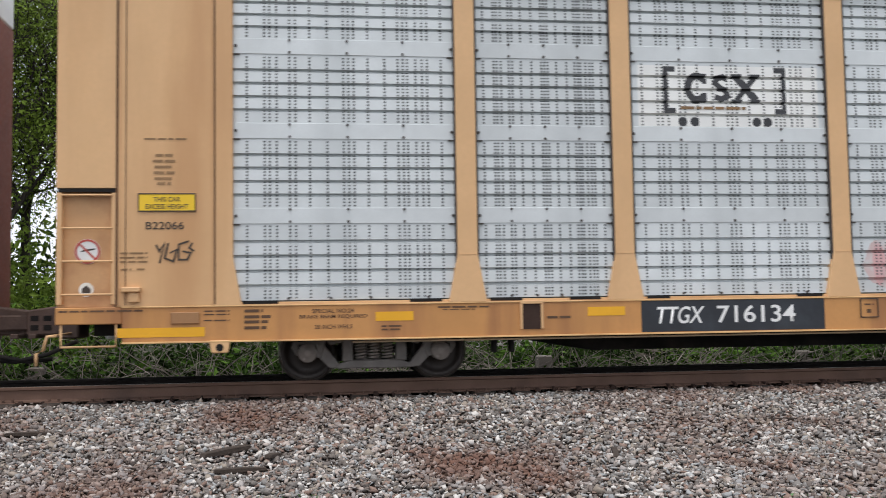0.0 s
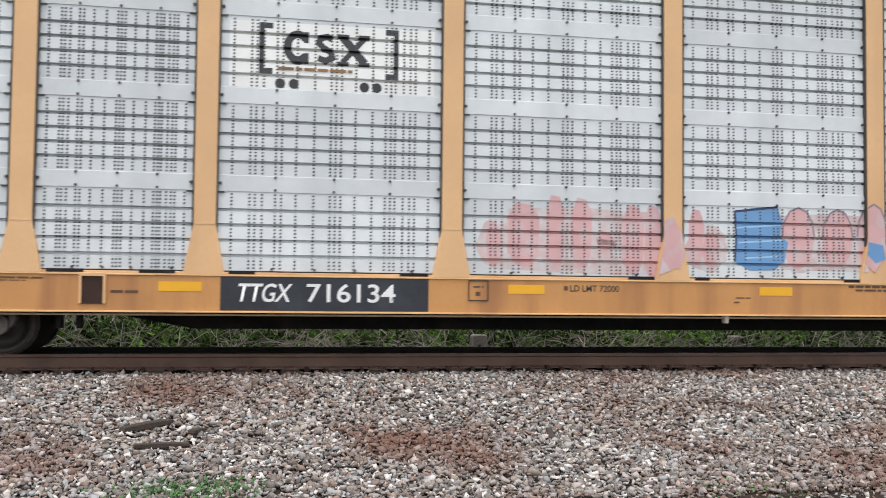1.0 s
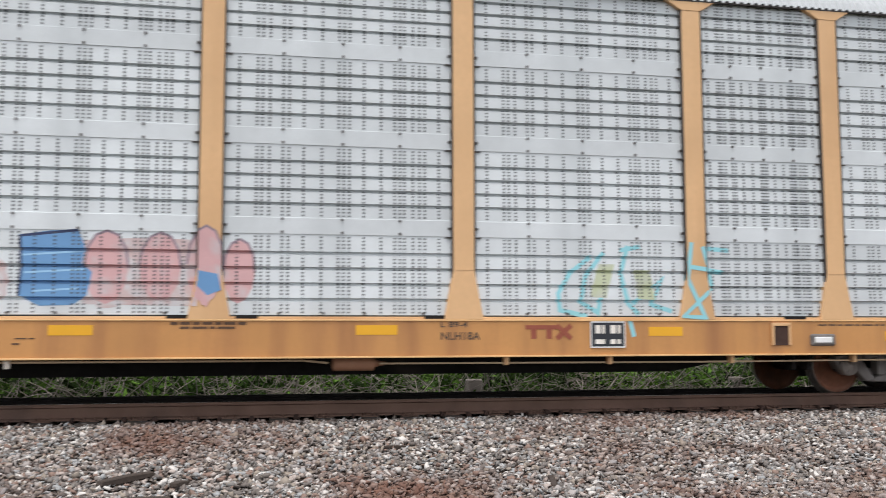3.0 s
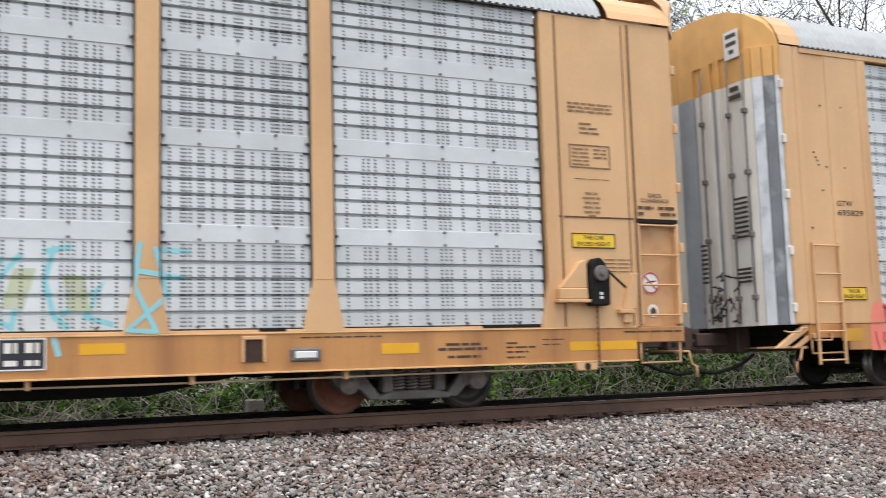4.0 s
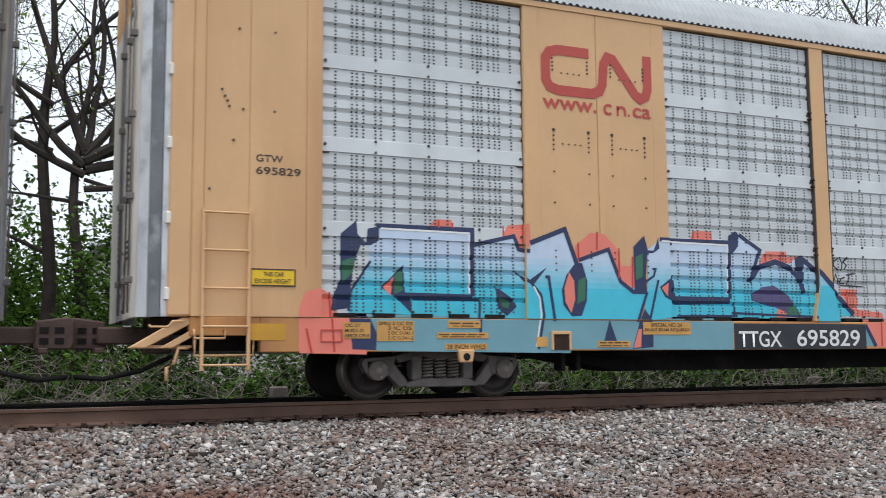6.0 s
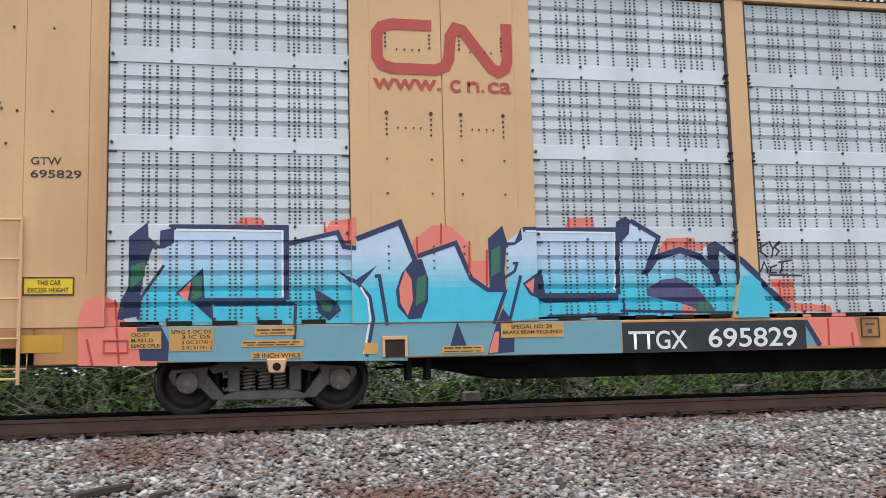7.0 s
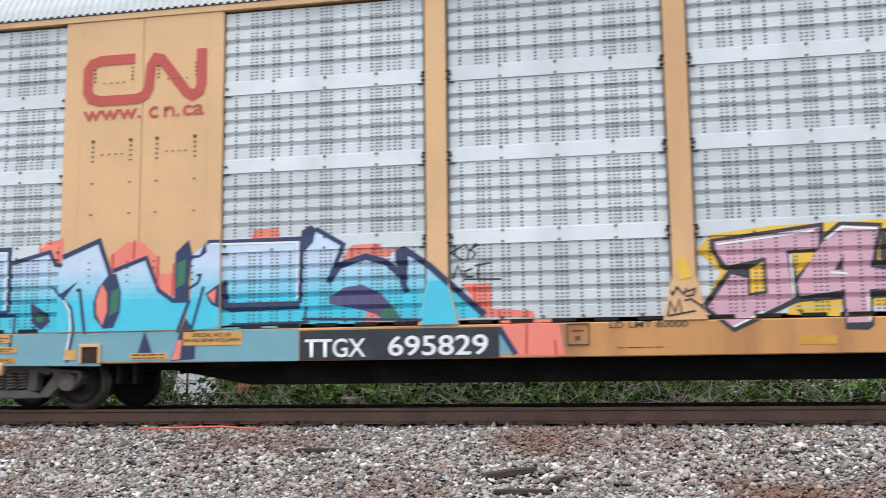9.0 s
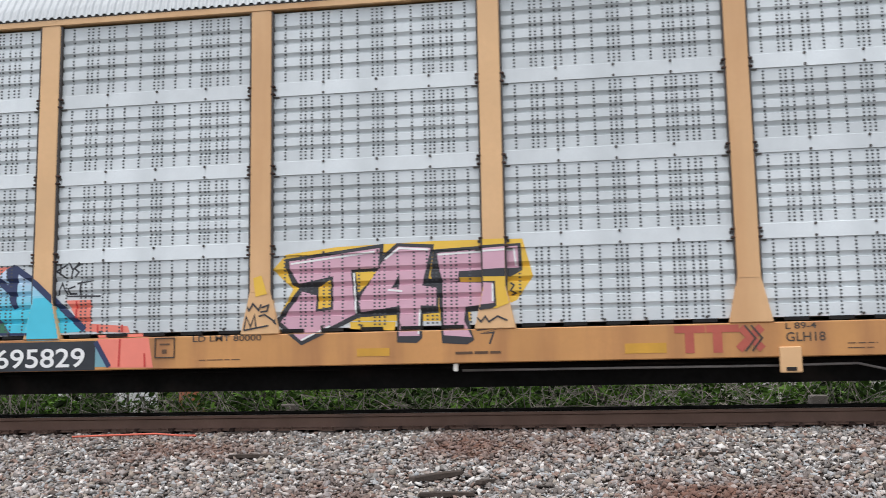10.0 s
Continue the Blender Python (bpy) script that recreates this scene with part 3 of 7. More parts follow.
def roof(car, x0, x1, z, rise=0.62, fascia=0.0):
    """A corrugated arched roof over the eave, its ribs running across."""
    o = car["ox"]
    if fascia:
        bm = bm_new()
        box(bm, x0 - o, x1 - o, -0.020, 0.10, z - fascia, z, 0.006)
        part("eave_rail", bm, GOLD, car)
    xs, k = [], 0
    x = x0
    while x < x1:
        xs += [(x, 0), (x + 0.03, 0), (x + 0.05, 1), (x + 0.08, 1), (x + 0.1, 0)]
        x += 0.1
    cross = [(-0.03, 0.0), (0.02, 0.12), (0.12, 0.26), (0.32, 0.41), (0.65, 0.52), (1.1, 0.59), (1.525, 0.62)]
    cross += [(3.05 - a, c) for a, c in cross[-2::-1]]
    v = [(x - o, a - 0.012 * u, z + c * rise / 0.62 + 0.02 * u) for x, u in xs for a, c in cross]
    n = len(cross)
    f = [(i * n + j, (i + 1) * n + j, (i + 1) * n + j + 1, i * n + j + 1) for i in range(len(xs) - 1) for j in range(n - 1)]
    part("roof", mesh_of("roof", v, f, ROOF), None, car, "pale corrugated galvanised steel roof")
    bm = bm_new()
    box(bm, x0 - o, x1 - o, -0.02, 0.0, z - 0.012, z + 0.012, 0)
    part("roof_edge", bm, BOLT, car)


def roof_cap(car, x0, x1, z, rise=0.62):
    """A smooth painted stretch at the roof's end."""
    cross = [(-0.03, 0.0), (0.02, 0.12), (0.12, 0.26), (0.32, 0.41), (0.65, 0.52), (1.1, 0.59), (1.525, 0.62)]
    cross += [(3.05 - a, c) for a, c in cross[-2::-1]]
    v = [(x - car["ox"], a - 0.006, z + c * rise / 0.62 + 0.012) for x in (x0, x1) for a, c in cross]
    n = len(cross)
    part("roof_cap", mesh_of("roof_cap", v, [(j, n + j, n + j + 1, j + 1) for j in range(n - 1)], GOLD), None, car)


def common(car, x0, x1, truck_l, truck_r, sill0, sill1, eave):
    """Deck, sills, underframe, far side and ends: what both cars share."""
    o = car["ox"]
    bm = bm_new()
    box(bm, x0 + 0.75 - o, x1 - 0.75 - o, 0.0, 0.14, sill0, sill1, 0.010)
    for a, c in ((x0, x0 + 0.75), (x1 - 0.75, x1)):
        box(bm, a - o, c - o, 0.0, 0.14, sill1 - 0.20, sill1, 0.010)
    sill = part("side_sill", bm, SILLGOLD, car)
    for za, zc, d in () if x0 > 0 else ((sill0 - 0.004, sill0 + 0.016, 0.022), (sill1 - 0.012, sill1 + 0.004, 0.014)):
        bm = bm_new()
        box(bm, x0 + 0.75 - o, x1 - 0.75 - o, -d, 0.01, za, zc, 0.003)
        part("flange", bm, LIP, sill)
    for a, s in ((x0, 1), (x1, -1)):
        bm = bm_new()
        rod(bm, [(a + s * 0.06 - o, 0.03, sill1 - 0.2), (a + s * 0.06 - o, 0.03, sill0 - 0.03), (a + s * 0.68 - o, 0.03, sill0 - 0.03), (a + s * 0.68 - o, 0.03, sill1 - 0.2)], 0.016, 6)
        part("step", bm, GOLD, car)
    bm = bm_new()
    box(bm, x0 + 0.05 - o, x1 - 0.05 - o, 0.14, 2.91, 0.80, 0.92, 0.0)
    part("deck", bm, BLACK, car)
    bm = bm_new()
    m = (x0 + x1) / 2
    prism(bm, [(x0 + 0.2 - o, 0.88), (x0 + 0.2 - o, 0.58), (truck_l + 1.3 - o, 0.58), (truck_l + 3.0 - o, 0.27), (truck_r - 3.0 - o, 0.27), (truck_r - 1.3 - o, 0.58),
               (x1 - 0.2 - o, 0.58), (x1 - 0.2 - o, 0.88)], 1.15, 1.90, b=0.0)
    part("centre_sill", bm, BLACK, car)
    bm = bm_new()
    for k in range(int((x1 - x0) / 1.9)):
        x = x0 + 1.2 + 1.9 * k - o
        box(bm, x - 0.05, x + 0.05, 0.14, 2.9, 0.62, 0.80, 0.0)
    part("cross_bearer", bm, BLACK, car)
    bm = bm_new()
    box(bm, x0 - o, x1 - o, 2.93, 3.05, sill0, eave, 0.01)
    part("far_side", bm, SILVER, car)


def flat_sheet(car, x0, x1, z0, z1, y=0.0, name="end_panel", mat=None, fold=0.0):
    bm = bm_new()
    o = car["ox"]
    box(bm, x0 - o, x1 - o, y, y + 0.06, z0, z1, 0.007)
    p = part(name, bm, mat or GOLD, car)
    for x in ((x0 + fold, x1 - fold) if fold == abs(fold) else (x0 - fold,)) if fold and fold < 1 else (x1 - fold + 1,) if fold else ():
        bm = bm_new()
        box(bm, x - 0.008 - o, x + 0.008 - o, y - (0.0035 if name == "solid_panel" else 0.014), y + 0.01, z0 + 0.02, z1 - 0.02, 0.004)
        part("fold", bm, mat or GOLD, p)
    return p


def stripes(car, rects, mat, name="reflector", y=-0.004):
    for x0, x1, z0, z1 in rects:
        bm = bm_new()
        box(bm, x0 - car["ox"], x1 - car["ox"], y, 0.004, z0, z1, 0.0)
        part(name, bm, mat, car)


WHEELS = []
A_LEVELS = [(0.985, 0.0), (1.91, 0.185), (2.945, 0.185), (3.985, 0.185)]
B_LEVELS = [(0.985, 0.0), (1.85, 0.165), (2.815, 0.165), (3.785, 0.165)]
A_POSTS = [1.92, 3.92, 6.83, 9.69, 12.56, 15.47, 18.42, 20.33]
B_POSTS = [36.20, 38.94, 41.70, 44.50, 47.20]

# the first whole car
A = car_body(-2.94, "gold autorack railcar with silver perforated side panels and faded graffiti")
common(A, -2.94, 25.25, 0.79, 21.58, 0.50, 0.93, 4.96)
roof(A, -1.95, 24.15, 4.96)
roof_cap(A, -2.95, -1.93, 4.96)
roof_cap(A, 24.25, 25.27, 4.96)
edges = [-0.92] + [e for p in A_POSTS for e in (p - 0.125, p + 0.125)] + [23.18]
for a, c in zip(edges[::2], edges[1::2]):
    bay(A, a + 0.012, c - 0.012, A_LEVELS, 4.96)
for a, c in zip(edges[::2], edges[1::2]):
    bm = bm_new()
    box(bm, a + 0.03 - A["ox"], c - 0.03 - A["ox"], 0.025, 0.075, 0.925, 0.968, 0.005)
    part("base_rail", bm, GOLD, A)
for p in A_POSTS:
    post(A, p, 0.93, 1.52, 4.96, gusset=True)
for xe, s in ((-2.94, 1), (25.25, -1)):
    xs = [xe + s * d for d in (0, 0.69, 1.82, 2.03)]
    lo = lambda i, j: (min(xs[i], xs[j]), max(xs[i], xs[j]))
    flat_sheet(A, *lo(0, 1), 2.33, 4.96)
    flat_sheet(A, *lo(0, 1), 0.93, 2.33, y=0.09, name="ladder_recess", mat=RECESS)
    flat_sheet(A, *lo(1, 2), 0.93, 4.96, y=-0.006, fold=0.03)
    bm = bm_new()
    o = A["ox"]
    prism(bm, [(xs[2] - o, 0.93), (xs[3] + s * 0.1 - o, 0.93), (xs[3] - o, 1.5), (xs[3] - o, 4.96), (xs[2] - o, 4.96)], -0.012, 0.1, b=0.006)
    part("corner_post", bm, GOLD, A)
    for x, za, zc, w in ((xs[1], 0.95, 4.92, 0.013), (xs[2], 0.95, 4.92, 0.009), (xs[1] + s * 0.1, 0.95, 4.9, 0.004)):
        bm = bm_new()
        box(bm, x - w - o, x + w - o, -0.0145, 0.02, za, zc, 0)
        part("seam", bm, SEAM, A)
    bm = bm_new()
    box(bm, lo(0, 1)[0] + 0.02 - o, lo(0, 1)[1] - 0.02 - o, 0.0, 0.06, 2.285, 2.325, 0)
    part("recess_top", bm, BLACK, A)
    bm = bm_new()
    for xx in (lo(0, 1)[0] + 0.035, lo(0, 1)[1] - 0.035):
        box(bm, xx - 0.03 - o, xx + 0.03 - o, 0.0, 0.1, 0.96, 2.28, 0.008)
    part("recess_side", bm, GOLD, A)
    ladder(A, min(xs[0], xs[1]) + 0.06, max(xs[0], xs[1]) - 0.04, 1.08, 4, 0.39, y=0.02, stiles=False)
    coupler(A, xe, -s)
    bm = bm_new()
    box(bm, min(xe, xe + s * 0.08) - o, max(xe, xe + s * 0.08) - o, 0.1, 2.95, 0.93, 5.1, 0.01)
    part("end_door", bm, GOLD, A)
WHEELS += truck(A, 0.79) + truck(A, 21.58, rusty=(0,))

# the second car
B = car_body(27.42, "gold autorack railcar with silver panels, turquoise and pink graffiti")
common(B, 27.42, 55.95, 30.50, 52.87, 0.55, 0.93, 4.85)
roof(B, 27.55, 55.7, 4.94, rise=0.78, fascia=0.085)
roof_cap(B, 27.18, 27.58, 4.94, 0.78)
roof_cap(B, 55.78, 56.19, 4.94, 0.78)
edges = [33.55] + [e for p in B_POSTS for e in (p - 0.125, p + 0.125)] + [49.80]
for a, c in [(28.85, 31.43)] + list(zip(edges[::2], edges[1::2])) + [(51.92, 54.50)]:
    bay(B, a + 0.012, c - 0.012, B_LEVELS, 4.83)
for p in B_POSTS:
    post(B, p, 0.93, 1.43, 4.86)
for a, c in ((31.43, 33.55), (49.80, 51.92)):
    m = (a + c) / 2
    flat_sheet(B, a, m - 0.003, 0.93, 4.86, y=-0.006, name="solid_panel", fold=-0.22)
    flat_sheet(B, m + 0.003, c, 0.93, 4.86, y=-0.006, name="solid_panel", fold=1.20)
for xe, s in ((27.42, 1), (55.95, -1)):
    xs = [xe + s * d for d in (0, 0.12, 0.61, 1.25, 1.43)]
    lo = lambda i, j: (min(xs[i], xs[j]), max(xs[i], xs[j]))
    flat_sheet(B, *lo(0, 1), 0.93, 4.94, y=-0.02)
    flat_sheet(B, *lo(1, 2), 0.93, 4.94)
    flat_sheet(B, *lo(2, 3), 0.93, 4.94, y=-0.008)
    o = B["ox"]
    bm = bm_new()
    prism(bm, [(xs[3] - s * 0.12 - o, 0.93), (xs[4] - o, 0.93), (xs[4] - o, 4.94), (xs[3] - o, 4.94), (xs[3] - o, 1.5)], -0.014, 0.1, b=0.006)
    part("corner_post", bm, GOLD, B)
    ladder(B, *lo(1, 2), 0.42, 5, 0.405, y=-0.05)
    coupler(B, xe, -s)
WHEELS += truck(B, 30.50) + truck(B, 52.87)
for p in B_POSTS:
    for z, _ in B_LEVELS[1:]:
        for d in (-0.145, 0.145):
            for dz in (0.01, 0.105):
                bm = bm_new()
                box(bm, p + d - 0.026 - B["ox"], p + d + 0.026 - B["ox"], -0.014, 0.04, z + dz, z + dz + 0.024, 0.005)
                part("latch", bm, ANCHOR, B)

# the tail of the car ahead
C = car_body(-4.3, "brown red railcar end with a white upper corner")
bm = bm_new()
box(bm, -9.0, 0.0, 0.0, 3.05, 0.75, 5.05, 0.02)
part("body", bm, MAROON, C)
bm = bm_new()
box(bm, -9.0, 0.0, 0.0, 3.05, 5.05, 5.6, 0.02)
part("upper_body", bm, WHITE, C)
coupler(C, -4.3, 1)
WHEELS += truck(C, -7.9)


# ---- graffiti: flat shapes, in metres along the train and above the rail ----
PIECE_A = [
    ('rose_mist', 0, 0, [(7.5, 1.05), (9.0, 1.0), (9.56, 1.02), (9.56, 1.8), (9.2, 1.8), (8.4, 1.84), (7.55, 1.8)]),
    ('rose_mist', 0, 0, [(11.2, 1.1), (12.43, 1.08), (12.43, 1.82), (11.9, 1.84), (11.2, 1.8)]),
    ('faded_rose', 0, 0, [(7.64,1.88),(7.83,1.85),(7.95,1.69),(7.93,1.24),(7.84,1.08),(7.65,1.1),(7.54,1.26),(7.55,1.71)]),
    ('faded_rose', 0, 0, [(8.09,1.98),(8.2,1.96),(8.27,1.79),(8.25,1.2),(8.2,1.04),(8.1,1.06),(8.03,1.22),(8.04,1.81)]),
    ('faded_rose', 0, 0, [(8.43,1.96),(8.55,1.93),(8.63,1.77),(8.61,1.24),(8.56,1.08),(8.43,1.1),(8.35,1.26),(8.37,1.78)]),
    ('faded_rose', 0, 0, [(8.76,1.55),(8.87,1.53),(8.95,1.36),(8.93,1.43),(8.87,1.27),(8.76,1.29),(8.68,1.45),(8.7,1.38)]),
    ('faded_rose', 0, 0, [(9.11,1.89),(9.24,1.86),(9.32,1.7),(9.3,1.17),(9.24,1.01),(9.11,1.03),(9.02,1.19),(9.04,1.71)]),
    ('faded_rose', 0, 0, [(9.38,1.89),(9.49,1.86),(9.55,1.69),(9.53,1.13),(9.49,0.97),(9.38,0.99),(9.32,1.15),(9.34,1.71)]),
    ('faded_rose', 0, 0, [(9.66,1.45),(9.77,1.42),(9.85,1.25),(9.83,1.23),(9.77,1.08),(9.66,1.1),(9.58,1.26),(9.6,1.27)]),
    ('faded_rose', 0, 0, [(9.98,1.86),(10.07,1.84),(10.14,1.67),(10.11,1.28),(10.07,1.12),(9.97,1.14),(9.91,1.3),(9.93,1.68)]),
    ('faded_rose', 0, 0, [(10.17,1.57),(10.29,1.54),(10.36,1.37),(10.34,1.28),(10.28,1.12),(10.17,1.14),(10.1,1.3),(10.12,1.39)]),
    ('blue', 1, 0, [(10.55,1.85),(10.87,1.9),(11.16,1.92),(11.23,1.72),(11.2,1.55),(11.31,1.45),(11.26,1.2),(11.12,1.09),(10.77,1.08),(10.56,1.19),(10.58,1.5)]),
    ('faded_rose', 0, 0, [(11.69,1.5),(11.65,1.3),(11.57,1.15),(11.45,1.1),(11.33,1.16),(11.25,1.3),(11.22,1.51),(11.25,1.71),(11.34,1.86),(11.46,1.91),(11.58,1.86),(11.66,1.71)]),
    ('faded_plum', 1, 0.025, [(11.22,1.51),(11.25,1.71),(11.34,1.86),(11.46,1.91),(11.58,1.86),(11.66,1.71),(11.69,1.5)]),
    ('faded_rose', 0, 0, [(12.25,1.51),(12.22,1.32),(12.13,1.18),(12.02,1.14),(11.91,1.19),(11.83,1.33),(11.8,1.52),(11.83,1.71),(11.92,1.85),(12.03,1.9),(12.14,1.85),(12.22,1.71)]),
    ('faded_plum', 1, 0.025, [(11.8,1.52),(11.83,1.71),(11.92,1.85),(12.03,1.9),(12.14,1.85),(12.22,1.71),(12.25,1.51)]),
    ('faded_rose', 0, 0, [(12.71,1.54),(12.68,1.33),(12.61,1.17),(12.5,1.11),(12.41,1.17),(12.33,1.33),(12.31,1.55),(12.34,1.76),(12.42,1.92),(12.52,1.98),(12.62,1.92),(12.69,1.76)]),
    ('faded_plum', 1, 0.025, [(12.31,1.55),(12.34,1.76),(12.42,1.92),(12.52,1.98),(12.62,1.92),(12.69,1.76),(12.71,1.54)]),
    ('faded_rose', 0, 0, [(13.06,1.47),(13.03,1.29),(12.96,1.16),(12.87,1.11),(12.79,1.16),(12.73,1.29),(12.71,1.48),(12.73,1.66),(12.8,1.79),(12.89,1.84),(12.98,1.79),(13.04,1.66)]),
    ('faded_plum', 1, 0.025, [(12.71,1.48),(12.73,1.66),(12.8,1.79),(12.89,1.84),(12.98,1.79),(13.04,1.66),(13.06,1.47)]),
    ('sky', 2, 0.02, [(10.58,1.63),(11.23,1.68)]),
    ('sky', 2, 0.02, [(10.61,1.44),(11.22,1.48)]),
    ('sky', 2, 0.02, [(10.71,1.24),(11.16,1.27)]),
    ('navy', 2, 0.03, [(10.56,1.84),(11.16,1.91)]),
    ('navy', 2, 0.025, [(10.56,1.84),(10.58,1.5),(10.56,1.19)]),
    ('blue', 1, 0, [(12.44,1.48),(12.65,1.44),(12.69,1.26),(12.54,1.2),(12.42,1.31)]),
    ('aqua', 0, 0.055, [(17.06,1.7),(16.79,1.5),(16.64,1.25),(16.66,1.05),(17.0,0.98)]),
    ('aqua', 0, 0.055, [(17.22,1.75),(16.99,1.47),(16.92,1.15),(17.14,1.02),(17.21,1.37)]),
    ('aqua', 0, 0.055, [(17.53,1.84),(17.44,1.49),(17.53,1.13),(17.67,1.0)]),
    ('aqua', 0, 0.055, [(17.59,1.13),(17.98,1.44),(17.83,1.12),(18.1,1.04)]),
    ('aqua', 0, 0.055, [(17.43,1.78),(17.69,1.83)]),
    ('aqua', 0, 0.055, [(18.35,1.89),(18.29,1.44),(18.53,0.93)]),
    ('aqua', 0, 0.055, [(18.5,1.84),(18.64,1.34),(18.23,0.98),(18.53,0.96)]),
    ('aqua', 0, 0.055, [(18.56,1.82),(18.87,1.8)]),
    ('aqua', 0, 0.055, [(17.53,0.92),(17.58,0.73)]),
    ('aqua', 0, 0.055, [(18.31,1.59),(18.8,1.52)]),
    ('faded_lime', 0, 0, [(17.16,1.61),(17.36,1.61),(17.25,1.2),(17.04,1.21)]),
    ('faded_lime', 0, 0, [(17.61,1.54),(17.82,1.54),(17.88,1.18),(17.66,1.19)]),
]
